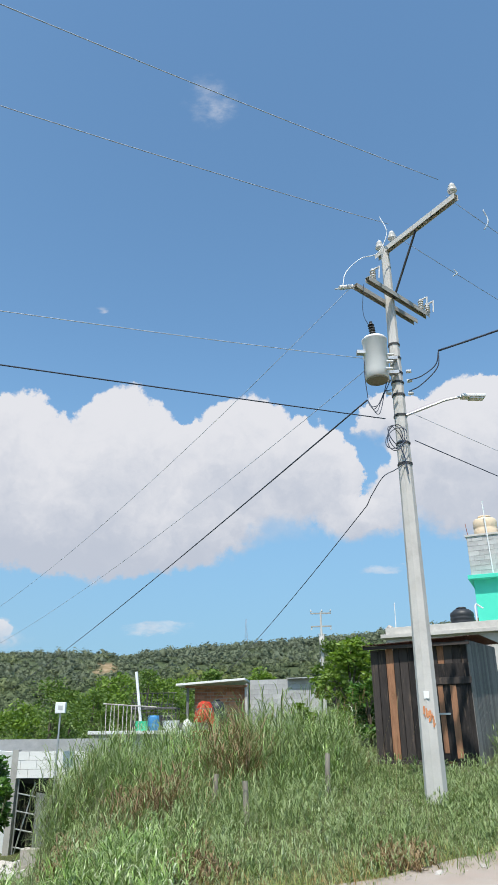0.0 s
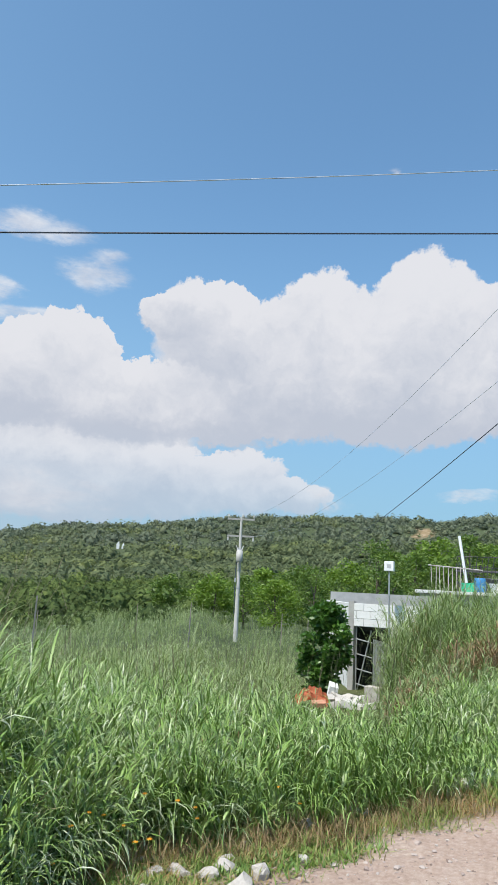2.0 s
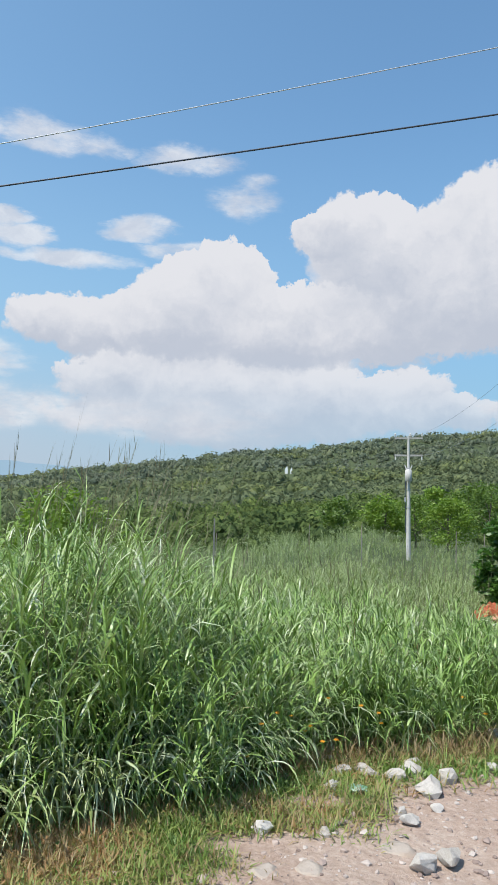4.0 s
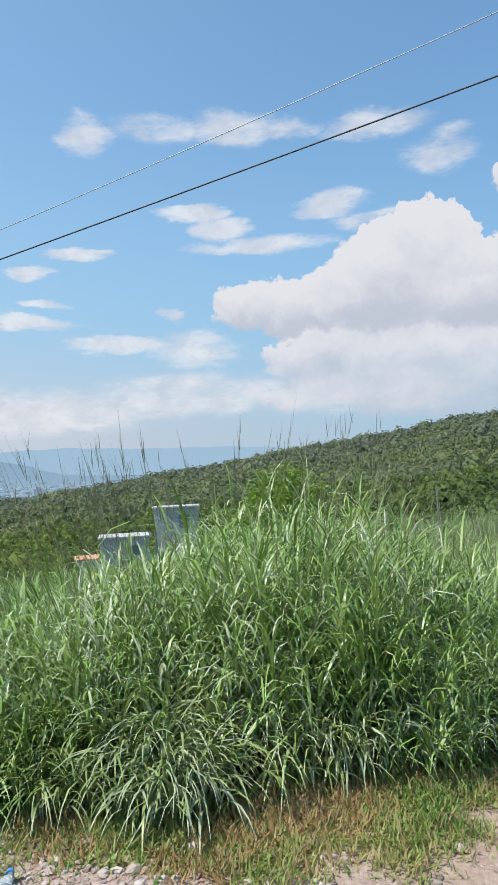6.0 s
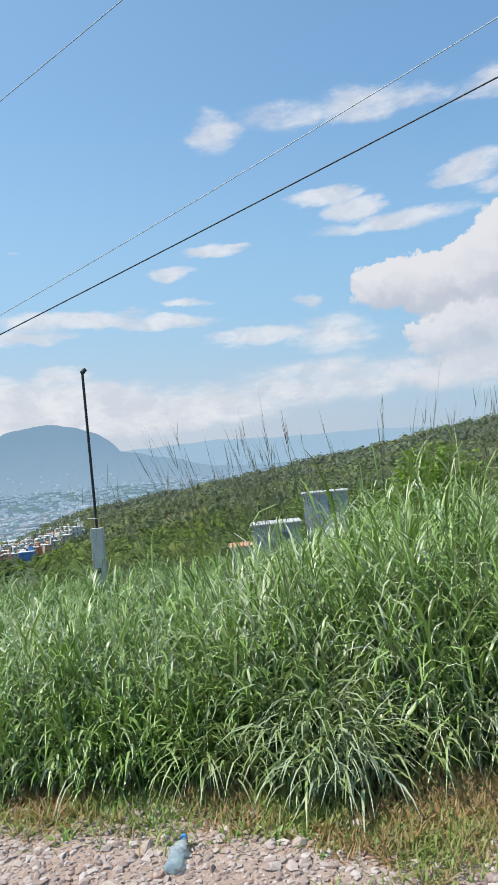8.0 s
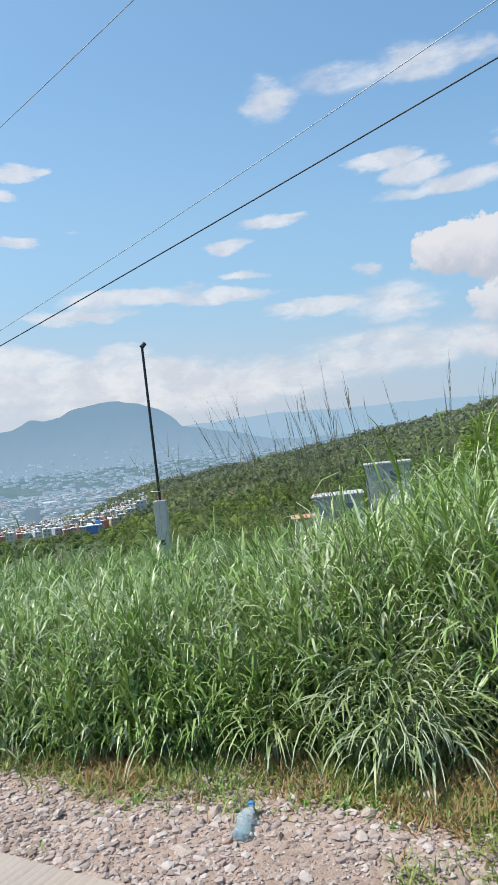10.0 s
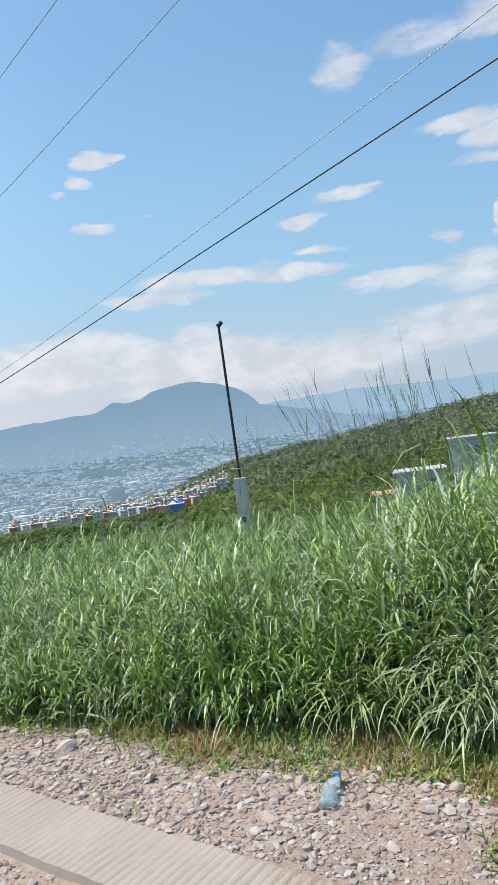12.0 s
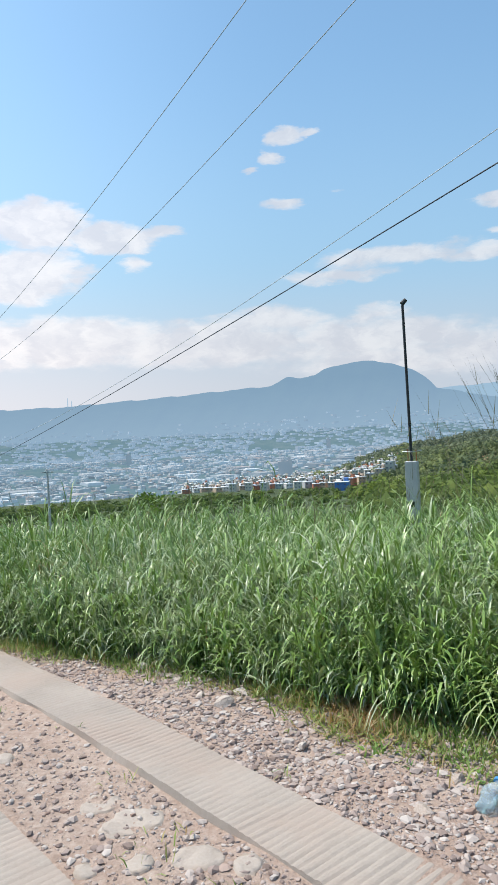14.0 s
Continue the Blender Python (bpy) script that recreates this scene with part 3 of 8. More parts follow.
    nt.links.new(b.outputs[0], bsdf.inputs["Normal"])
    return m


M_GROUND = ground_material()
# haze is painted as emission in these far materials, stronger for farther city bands
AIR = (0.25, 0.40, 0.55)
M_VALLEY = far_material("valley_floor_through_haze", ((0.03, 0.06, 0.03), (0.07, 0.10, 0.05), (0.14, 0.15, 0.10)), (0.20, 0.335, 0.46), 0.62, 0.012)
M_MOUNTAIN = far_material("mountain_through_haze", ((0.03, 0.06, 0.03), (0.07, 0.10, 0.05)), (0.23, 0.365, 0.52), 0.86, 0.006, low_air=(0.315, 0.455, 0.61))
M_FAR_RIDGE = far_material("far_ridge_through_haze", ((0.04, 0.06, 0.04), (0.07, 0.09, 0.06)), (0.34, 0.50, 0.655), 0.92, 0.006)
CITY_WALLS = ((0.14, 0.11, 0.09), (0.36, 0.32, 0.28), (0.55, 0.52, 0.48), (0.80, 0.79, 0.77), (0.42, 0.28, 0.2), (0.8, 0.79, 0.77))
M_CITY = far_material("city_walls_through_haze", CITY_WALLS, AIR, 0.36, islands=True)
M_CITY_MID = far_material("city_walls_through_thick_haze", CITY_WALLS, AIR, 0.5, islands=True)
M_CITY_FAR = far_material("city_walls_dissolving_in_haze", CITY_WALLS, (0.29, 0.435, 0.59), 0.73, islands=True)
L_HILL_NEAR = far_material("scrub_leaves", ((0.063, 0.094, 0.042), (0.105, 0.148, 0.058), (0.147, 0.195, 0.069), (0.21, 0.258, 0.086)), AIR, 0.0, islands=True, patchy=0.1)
# hillside and crest leaves are lightened and greyed: distance haze put into their colour
L_HILL_MID = far_material("haze_tinted_scrub_leaves", ((0.104, 0.13, 0.081), (0.149, 0.182, 0.105), (0.185, 0.216, 0.124), (0.225, 0.263, 0.14)), AIR, 0.0, islands=True, patchy=0.07)
L_HILL_FAR = far_material("haze_tinted_crest_leaves", ((0.121, 0.145, 0.107), (0.162, 0.19, 0.137), (0.194, 0.221, 0.159), (0.224, 0.255, 0.18)), AIR, 0.0, islands=True, patchy=0.05)


# ---- mesh helpers ----
def part(name, bm, mat, parent=None, label="", smooth=False):
    """One mesh object from a bmesh, under a thing where parent is given."""
    me = bpy.data.meshes.new(name)
    bm.to_mesh(me)
    bm.free()
    me.materials.append(mat)
    if smooth:
        me.shade_smooth()
    ob = new(name, me)
    if parent is not None:
        ob.parent = parent
    if label:
        ob["label"] = label
    return ob


def thing(name, place, label, category, group="", turn=0.0):
    ob = new(name)
    ob.empty_display_size = 0.1
    ob.matrix_world = pose(*place, 0, 0, turn)
    return tagged(ob, label, category, group)


def box(bm, lo, hi, m=None, bevel=0.0):
    made = bmesh.ops.create_cube(bm, size=1.0)["verts"]
    c, s = [(p + q) / 2 for p, q in zip(lo, hi)], [q - p for p, q in zip(lo, hi)]
    for v in made:
        v.co = Vector((v.co.x * s[0] + c[0], v.co.y * s[1] + c[1], v.co.z * s[2] + c[2]))
    if bevel:
        edges = list({ed for v in made for ed in v.link_edges})
        made = bmesh.ops.bevel(bm, geom=edges, offset=bevel, segments=2, affect="EDGES", profile=0.6)["verts"]
    if m is not None:
        bmesh.ops.transform(bm, matrix=m, verts=list(made))
    return bm


def boxes(*specs, bevel=0.0):
    bm = bmesh.new()
    for lo, hi in specs:
        box(bm, lo, hi, None, bevel)
    return bm


def cyl(bm, p, q, r0, r1=None, sides=12, caps=True):
    """A tapered round bar from p to q."""
    p, q = Vector(p), Vector(q)
    m = Matrix.Translation((p + q) / 2) @ (q - p).to_track_quat("Z", "Y").to_matrix().to_4x4()
    bmesh.ops.create_cone(bm, cap_ends=caps, segments=sides, radius1=r0, radius2=r0 if r1 is None else r1, depth=(q - p).length, matrix=m)
    return bm


def tube(points, r, sides=6):
    """A bar of even thickness along a chain of points."""
    bm = bmesh.new()
    pts = [Vector(p) for p in points]
    rings = []
    for i, p in enumerate(pts):
        d = (pts[min(i + 1, len(pts) - 1)] - pts[max(i - 1, 0)]).normalized()
        side = d.cross(Vector((0, 0, 1)))
        side = side.normalized() if side.length > 1e-3 else Vector((1, 0, 0))
        up = side.cross(d)
        rings.append([bm.verts.new(p + (side * math.cos(k / sides * math.tau) + up * math.sin(k / sides * math.tau)) * r) for k in range(sides)])
    for ra, rb in zip(rings, rings[1:]):
        for k in range(sides):
            bm.faces.new((ra[k], ra[(k + 1) % sides], rb[(k + 1) % sides], rb[k]))
    bm.faces.new(rings[0])
    bm.faces.new(rings[-1])
    bmesh.ops.recalc_face_normals(bm, faces=bm.faces[:])
    return bm


def curved(points, n=6):
    """More points along a smooth line through the given ones."""
    p = [Vector(q) for q in points]
    p = [2 * p[0] - p[1]] + p + [2 * p[-1] - p[-2]]
    out = []
    for i in range(1, len(p) - 2):
        for k in range(n):
            t = k / n
            out.append(0.5 * (2 * p[i] + (p[i + 1] - p[i - 1]) * t + (2 * p[i - 1] - 5 * p[i] + 4 * p[i + 1] - p[i + 2]) * t * t + (3 * p[i] - p[i - 1] - 3 * p[i + 1] + p[i + 2]) * t**3))
    return out + [p[-2]]


def lathe(profile, sides=20):
    """A round body from (radius, height) pairs."""
    bm = bmesh.new()
    rings = [[bm.verts.new((r * math.cos(k / sides * math.tau), r * math.sin(k / sides * math.tau), z)) for k in range(sides)] for r, z in profile]
    for ra, rb in zip(rings, rings[1:]):
        for k in range(sides):
            bm.faces.new((ra[k], ra[(k + 1) % sides], rb[(k + 1) % sides], rb[k]))
    bm.faces.new(rings[0][::-1])
    bm.faces.new(rings[-1])
    return bm


def lump(seed, size, rough=0.25, level=2):
    """An angular stone."""
    bm = bmesh.new()
    bmesh.ops.create_icosphere(bm, subdivisions=level, radius=1.0)
    rnd = random.Random(seed)
    cuts = [(Vector((rnd.uniform(-1, 1), rnd.uniform(-1, 1), rnd.uniform(-0.6, 1))).normalized(), rnd.uniform(0.36, 0.7)) for _ in range(13)]
    for v in bm.verts:
        for nrm, d in cuts:
            over = v.co.dot(nrm) - d
            if over > 0:
                v.co -= nrm * over * 0.97
        v.co += v.co.normalized() * rough * (noise.noise(v.co * 2.2 + Vector((seed, 0, 0))) * 0.6)
        v.co = Vector((v.co.x * size[0], v.co.y * size[1], v.co.z * size[2]))
    return bm


def quads_object(name, verts, uvs=None, mat=None, kind="stuff"):
    """One object from an array of quads, shaped (n, 4, 3); shared corners are welded where rows say so beforehand."""
    n = len(verts)
    me = bpy.data.meshes.new(name)
    me.vertices.add(n * 4)
    me.vertices.foreach_set("co", np.ascontiguousarray(verts, np.float32).ravel())
    me.loops.add(n * 4)
    me.loops.foreach_set("vertex_index", np.arange(n * 4, dtype=np.int32))
    me.polygons.add(n)
    me.polygons.foreach_set("loop_start", np.arange(0, n * 4, 4, dtype=np.int32))
    if uvs is not None:
        me.uv_layers.new(name="UVMap").data.foreach_set("uv", np.ascontiguousarray(uvs, np.float32).ravel())
    me.update(calc_edges=True)
    me.materials.append(mat)
    ob = new(name, me)
    ob["kind"] = kind
    return ob


def ribbons_mesh(name, verts, mat):
    """Blades: verts shaped (n, rings, 2, 3), each blade one island with u across and v along it."""
    n, k = verts.shape[:2]
    me = bpy.data.meshes.new(name)
    me.vertices.add(n * k * 2)
    me.vertices.foreach_set("co", np.ascontiguousarray(verts, np.float32).ravel())
    i = np.arange(k - 1)[:, None] * 2 + np.array([0, 1, 3, 2])[None]
    idx = (np.arange(n)[:, None, None] * (k * 2) + i[None]).astype(np.int32)
    me.loops.add(idx.size)
    me.loops.foreach_set("vertex_index", idx.ravel())
    me.polygons.add(n * (k - 1))
    me.polygons.foreach_set("loop_start", np.arange(0, idx.size, 4, dtype=np.int32))
    uv = np.stack(np.broadcast_arrays(np.array([0.0, 1.0])[None, :], np.linspace(0, 1, k)[:, None]), -1).reshape(-1, 2)
    uvs = np.broadcast_to(uv[i.ravel()][None], (n, (k - 1) * 4, 2))
    me.uv_layers.new(name="UVMap").data.foreach_set("uv", np.ascontiguousarray(uvs, np.float32).ravel())
    me.update(calc_edges=True)
    me.shade_smooth()
    me.materials.append(mat)
    ob = new(name, me)
    ob["kind"] = "stuff"
    return ob


# ---- lie of the land ----
# heights of the near ground along bearings (degrees left of +y) at the given ranges
RANGES = (0.0, 4.0, 8.0, 12.0, 18.0, 26.0, 50.0, 120.0)
NEAR = {
    -60: (0, 0.1, 0.5, 0.9, 1.3, 1.8, 3.0, 6.0), -18: (0, 0.05, 0.4, 0.75, 1.15, 1.8, 3.0, 6.0), -8: (0, 0.05, 0.32, 0.75, 1.2, 1.7, 2.5, 5.0),
    2: (0, 0.03, 0.25, 0.5, 0.75, 1.2, 2.0, 3.5), 8: (0, 0, 0.1, 0.25, 0.5, 0.7, 1.0, 2.0), 14: (0, 0, -0.1, -0.4, -0.8, -0.95, -1.5, -2.0),
    24.6: (0, 0, -0.25, -0.55, -0.95, -1.4, -2.3, -3.4), 28.5: (0, 0, -0.24, -0.5, -0.82, -1.1, -1.35, -3.0), 33: (0, 0, -0.22, -0.55, -0.95, -1.35, -2.1, -4.2), 40: (0, 0, -0.2, -0.6, -1.1, -1.65, -3.0, -6.0), 55: (0, 0, -0.15, -0.5, -1.0, -1.8, -4.0, -8.0),
    70: (0, 0, -0.2, -0.55, -1.2, -2.2, -5.0, -12.0), 92: (0, 0, -0.2, -0.6, -1.5, -2.8, -6.5, -14.0), 150: (0, 0, -0.1, -0.3, -0.8, -1.5, -4.0, -10.0)}
# angles above the eye's level at which the far ground lies
SLOPE_300 = ((-60, 4.5), (-20, 3.5), (8, 1.5), (25, 0.4), (40, -0.4), (55, -1.4), (70, -3.2), (85, -4.9), (150, -5.0))
CREST_800 = ((-60, 8.38), (-20, 7.28), (-13.5, 6.93), (-6.4, 6.48), (0, 6.08), (6, 5.78), (9, 5.18), (13, 5.18), (18, 5.23), (25, 4.93), (30, 4.43), (35, 3.88), (41, 3.23), (44, 2.78), (51, 1.88), (56, 1.28), (61, 0.63), (67, -0.02), (73, -0.97), (79, -1.42), (81, -1.7), (84, -2.6), (86, -3.5), (92, -5.2), (150, -6.5))
NEAR_AZ = np.array(sorted(NEAR) + [300], float)
NEAR_Z = np.array([NEAR[k] for k in sorted(NEAR)] + [NEAR[-60]], float)


def eased(x, xs, ys):
    """Smooth steps from knot to knot."""
    i = np.clip(np.searchsorted(xs, x, side="right") - 1, 0, len(xs) - 2)
    f = np.clip((x - np.asarray(xs)[i]) / (np.asarray(xs)[i + 1] - np.asarray(xs)[i]), 0, 1)
    f = 0.5 * f + 0.5 * f * f * (3 - 2 * f)
    ys = np.asarray(ys)
    return ys[i] * (1 - f) + ys[i + 1] * f


def bearing_table(a, rows):
    xs = np.array([p for p, _ in rows] + [300.0])
    ys = np.array([q for _, q in rows] + [rows[0][1]])
    return np.interp(a, xs, ys)


def ground_z(x, y):
    """Height of the ground, for arrays."""
    x, y = np.asarray(x, float), np.asarray(y, float)
    r = np.hypot(x, y)
    a = np.degrees(np.arctan2(-x, y))
    a = np.where(a < -60, a + 360, a)
    cols = [eased(a, NEAR_AZ, NEAR_Z[:, j]) for j in range(len(RANGES))]
    far = [1.6 + 300 * np.tan(np.radians(bearing_table(a, SLOPE_300))), 1.6 + 800 * np.tan(np.radians(bearing_table(a, CREST_800))),
           np.full_like(a, -108.0), np.full_like(a, -112.0), np.full_like(a, -78.0), np.full_like(a, 20.0), np.full_like(a, 90.0)]
    knots = list(RANGES) + [300.0, 800.0, 1150.0, 1500.0, 3000.0, 3800.0, 5000.0]
    zs = np.stack(cols + far)
    i = np.clip(np.searchsorted(knots, r, side="right") - 1, 0, len(knots) - 2)
    kn = np.array(knots)
    f = np.clip((r - kn[i]) / (kn[i + 1] - kn[i]), 0, 1)
    ar = np.indices(r.shape)
    lo, hi = zs[(i, *ar)], zs[(i + 1, *ar)]
    f = np.where(r > 300, f * f * (3 - 2 * f), f)
    z = lo * (1 - f) + hi * f
    roll = np.sin(x * 0.011 + 1.3) * np.cos(y * 0.013) + 0.6 * np.sin(x * 0.031 + y * 0.027)
    return z + np.where((r > 150) & (r < 1100), roll * 0.005 * np.clip(r - 150, 0, 400), 0)


def gz(x, y):
    return float(ground_z(np.array([x]), np.array([y]))[0])


# the lens swings on an arm's length round the standing place: its offset, and the bearing's shift, by bearing
SWING = ((-20, 0.25, -0.24, 0.45), (0, 0.25, -0.24, 0.43), (7, 0.22, -0.18, 0.34), (12, 0.20, -0.11, 0.36), (17, 0.12, -0.03, 0.24), (25, 0.04, -0.03, 0.11), (40, 0.0, 0.03, 0.13), (50, -0.01, 0.02, 0.0), (66, -0.01, 0.03, -0.04), (75, -0.08, 0.05, -0.13), (90, -0.10, 0.04, -0.26), (115, -0.12, 0.02, -0.30))


def swing(azimuth, k):
    return float(np.interp(azimuth, [row[0] for row in SWING], [row[k] for row in SWING]))


def at(azimuth, r, dz=0.0):
    """A place on the ground at a bearing and range from where the lens looks that way."""
    u = radians(azimuth + swing(azimuth, 3))
    x, y = -math.sin(u) * r + swing(azimuth, 1), math.cos(u) * r + swing(azimuth, 2)
    return (x, y, gz(x, y) + dz)


# where the overgrown land begins, by bearing
EDGE = ((-60, 9.5), (-19, 8.45), (-13, 8.0), (-6, 7.55), (0, 7.45), (1.6, 7.4), (2.4, 6.65), (6, 6.2), (9.3, 5.92), (15, 5.25), (22, 4.95), (33, 4.45), (37, 4.2), (43, 3.9), (51, 3.7), (56, 3.48), (63, 3.4), (68, 3.55), (76, 3.7), (85, 3.98), (95, 4.6), (104, 5.4), (113, 6.5),
        (130, 9.5), (150, 14.0), (200, 12.0))


def edge_r(a):
    return bearing_table(a, EDGE)


def bearing(x, y):
    a = np.degrees(np.arctan2(-x, y))
    return np.where(a < -60, a + 360, a)


# ---- ground, valley and mountains ----
def sheet(name, radii, angles, mat, height, attrs=()):
    """A ring-shaped sheet; the angles close the circle."""
    a, r = np.meshgrid(np.radians(angles), radii)
    x, y = -np.sin(a) * r, np.cos(a) * r
    z = height(x, y)
    nr, na = r.shape
    me = bpy.data.meshes.new(name)
    co = np.stack([x, y, z], -1).reshape(-1, 3)
    i, j = np.meshgrid(np.arange(nr - 1), np.arange(na), indexing="ij")
    k = (j + 1) % na
    faces = np.stack([i * na + j, i * na + k, (i + 1) * na + k, (i + 1) * na + j], -1).reshape(-1, 4)[:, ::-1]
    me.vertices.add(len(co))
    me.vertices.foreach_set("co", np.ascontiguousarray(co, np.float32).ravel())
    me.loops.add(faces.size)
    me.loops.foreach_set("vertex_index", np.ascontiguousarray(faces, np.int32).ravel())
    me.polygons.add(len(faces))
    me.polygons.foreach_set("loop_start", np.arange(0, faces.size, 4, dtype=np.int32))
    me.update(calc_edges=True)
    for attr, fn in attrs:
        me.attributes.new(attr, "FLOAT", "POINT").data.foreach_set("value", fn(x, y).astype(np.float32).ravel())
    me.shade_smooth()
    me.materials.append(mat)
    return new(name, me)


ANGLES = np.concatenate([np.arange(-30, 125, 0.6), np.arange(125, 330, 3.0)])


def overgrown(x, y):
    r, a = np.hypot(x, y), bearing(x, y)
    wob = 0.12 * np.sin(a * 0.35) + 0.08 * np.sin(a * 0.8 + 1)
    return np.clip((r - edge_r(a) + 0.35 + wob) / 0.6, 0, 1)


# bearings and ranges of the bare scars on the hillside
SCARS = ((9.5, 10.9, 570, 640), (71.0, 75.2, 340, 440), (40.6, 42.2, 770, 810))


def bare_earth(x, y):
    r, a = np.hypot(x, y), bearing(x, y)
    out = np.zeros_like(r)
    for s0, s1, q0, q1 in SCARS:
        edge = 0.35 * np.sin(r * 0.31) + 0.3 * np.sin(r * 0.11 + 1)
        out = np.maximum(out, ((a > s0 + edge * 0.5) & (a < s1 + edge * 0.5) & (r > q0) & (r < q1)).astype(float))
    return out


def near_height(x, y):
    z = ground_z(x, y)
    r = np.hypot(x, y)
    small = 0.012 * np.sin(x * 5.1 + 1.7 * np.sin(y * 3.3)) * np.cos(y * 4.3 + x) + 0.02 * np.sin(x * 1.7 + 0.5) * np.sin(y * 2.1)
    return z + np.where(r < 40, small * np.clip((r - 0.8) / 2, 0, 1), 0)


inner = np.concatenate([[0.03], np.arange(0.4, 12, 0.12), np.geomspace(12, 1240, 130)])
ground = sheet("ground", inner, ANGLES, M_GROUND, near_height,
               (("overgrown", overgrown), ("bare_earth", bare_earth), ("distance_band", lambda x, y: np.clip((np.hypot(x, y) - 14) / 30, 0, 1))))
tagged(ground, "pale stony dirt verge falling away into overgrown green hillside", "ground", kind="structure")
cap = bmesh.new()
cap.from_mesh(ground.data)
cap.verts.ensure_lookup_table()
cap.faces.new([cap.verts[k] for k in range(len(ANGLES))][::-1])
cap.normal_update()
cap.to_mesh(ground.data)
cap.free()
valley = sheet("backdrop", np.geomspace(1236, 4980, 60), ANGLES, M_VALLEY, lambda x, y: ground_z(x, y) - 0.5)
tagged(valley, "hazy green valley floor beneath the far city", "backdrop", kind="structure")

RIDGE = ((52, 1.0), (60, 0.6), (70, 1.1), (73, 1.97), (75.6, 2.6), (77.6, 3.05), (78.0, 3.6), (78.5, 4.1), (79.4, 4.6), (81.1, 5.3), (82.3, 5.52), (83.5, 5.6), (85, 5.45), (86.4, 5.12), (87.2, 4.7), (88.4, 4.55), (89.5, 4.65),
         (90, 4.4), (90.8, 4.02), (94.5, 3.83), (99.2, 3.53), (103.7, 3.3), (107, 3.1), (112.5, 3.0), (122, 2.6), (140, 1.5))


def mountain_z(rows, near_r, far_r, rough, A, F):
    """Height of a mountain's near face; A is the bearing in radians, F runs from its foot to behind its crest."""
    crest = np.interp(np.degrees(A), [p for p, _ in rows], [q for _, q in rows])
    wav = sum(np.sin(A * 57.3 * k * 1.9 + F * 7 * k + k) / k for k in (1, 2, 4, 7)) * rough
    top = far_r * np.tan(np.radians(crest))
    foot = ground_z(-np.sin(A) * near_r, np.cos(A) * near_r) - 12
    rise = np.where(F < 0.9, (np.clip(F, 0, 1) / 0.9) ** 1.35, 1 - (F - 0.9) * 4)
    return foot + (top - foot) * rise + wav * np.sin(np.clip(F, 0, 1) * math.pi) * 22


def mountain(name, rows, near_r, far_r, mat, label, rough):
    az_s = np.arange(rows[0][0], rows[-1][0], 0.2)
    f = np.linspace(0, 1, 34)
    A, F = np.meshgrid(np.radians(az_s), f)
    r = near_r + (far_r - near_r) * F
    z = mountain_z(rows, near_r, far_r, rough, A, F)
    co = np.stack([-np.sin(A) * r, np.cos(A) * r, z], -1)
    nr, na = A.shape
    me = bpy.data.meshes.new(name)
    i, j = np.meshgrid(np.arange(nr - 1), np.arange(na - 1), indexing="ij")
    faces = np.stack([i * na + j, (i + 1) * na + j, (i + 1) * na + j + 1, i * na + j + 1], -1).reshape(-1, 4)
    me.from_pydata(co.reshape(-1, 3).tolist(), [], faces.tolist())
    me.shade_smooth()
    me.materials.append(mat)
    return tagged(new(name, me), label, "mountain", kind="structure")


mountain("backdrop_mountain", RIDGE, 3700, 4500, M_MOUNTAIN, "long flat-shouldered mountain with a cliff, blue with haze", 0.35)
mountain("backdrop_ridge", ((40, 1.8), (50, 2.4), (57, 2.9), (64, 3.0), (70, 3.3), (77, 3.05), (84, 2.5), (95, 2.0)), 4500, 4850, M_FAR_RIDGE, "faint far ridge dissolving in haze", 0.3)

# ---- road strips and slab ----
ALONG, ACROSS = Vector((-0.733, -0.681, 0)), Vector((0.681, -0.733, 0))
def track_strip(name, offset, width, s0, s1, label):
    """A cast wheel strip with transverse grooves, worn edges and its own thickness."""
    rnd = random.Random(int(offset * 100))
    pitch, cols = 0.0135, 7
    bm = bmesh.new()
    rows = []
    n = int((s1 - s0) / pitch)
    for i in range(n):
        s = s0 + i * pitch
        row = []
        wear = noise.noise(Vector((s * 0.8, offset, 0)))
        for k in range(cols):
            f = k / (cols - 1)
            ragged = 0.03 * noise.noise(Vector((s * 3, f * 20 + offset, 4))) if k in (0, cols - 1) else 0
            p = ALONG * s + ACROSS * (offset + (f - 0.5) * width + ragged)
            groove = (0.005 if i % 3 == 0 else 0.0) * max(0.0, min(1.0, 0.55 + 1.3 * wear + 0.6 * noise.noise(Vector((s * 2, f * 3, offset)))))
            top = 0.02 - groove + 0.006 * noise.noise(Vector((p.x * 4, p.y * 4, 1))) + 0.004 * noise.noise(Vector((p.x * 23, p.y * 23, 7)))
            if k in (0, cols - 1):
                top = -0.05
            if k in (1, cols - 2):
                p += ACROSS * (-1 if k == 1 else 1) * width * 0.12
            row.append(bm.verts.new((p.x, p.y, gz(p.x, p.y) + top)))
        rows.append(row)
    for ra, rb in zip(rows, rows[1:]):
        for k in range(cols - 1):
            bm.faces.new((ra[k], ra[k + 1], rb[k + 1], rb[k]))
    bmesh.ops.recalc_face_normals(bm, faces=bm.faces[:])
    ob = part(name, bm, M_SLAB)
    return tagged(ob, label, "road", kind="structure")


track_strip("road_strip_outer", -1.885, 0.385, -3.0, 16.0, "grooved pale concrete wheel strip, dusty and worn at its edges")
track_strip("road_strip_inner", -0.84, 0.58, -3.0, 16.0, "grooved pale concrete wheel strip beside the stony middle")


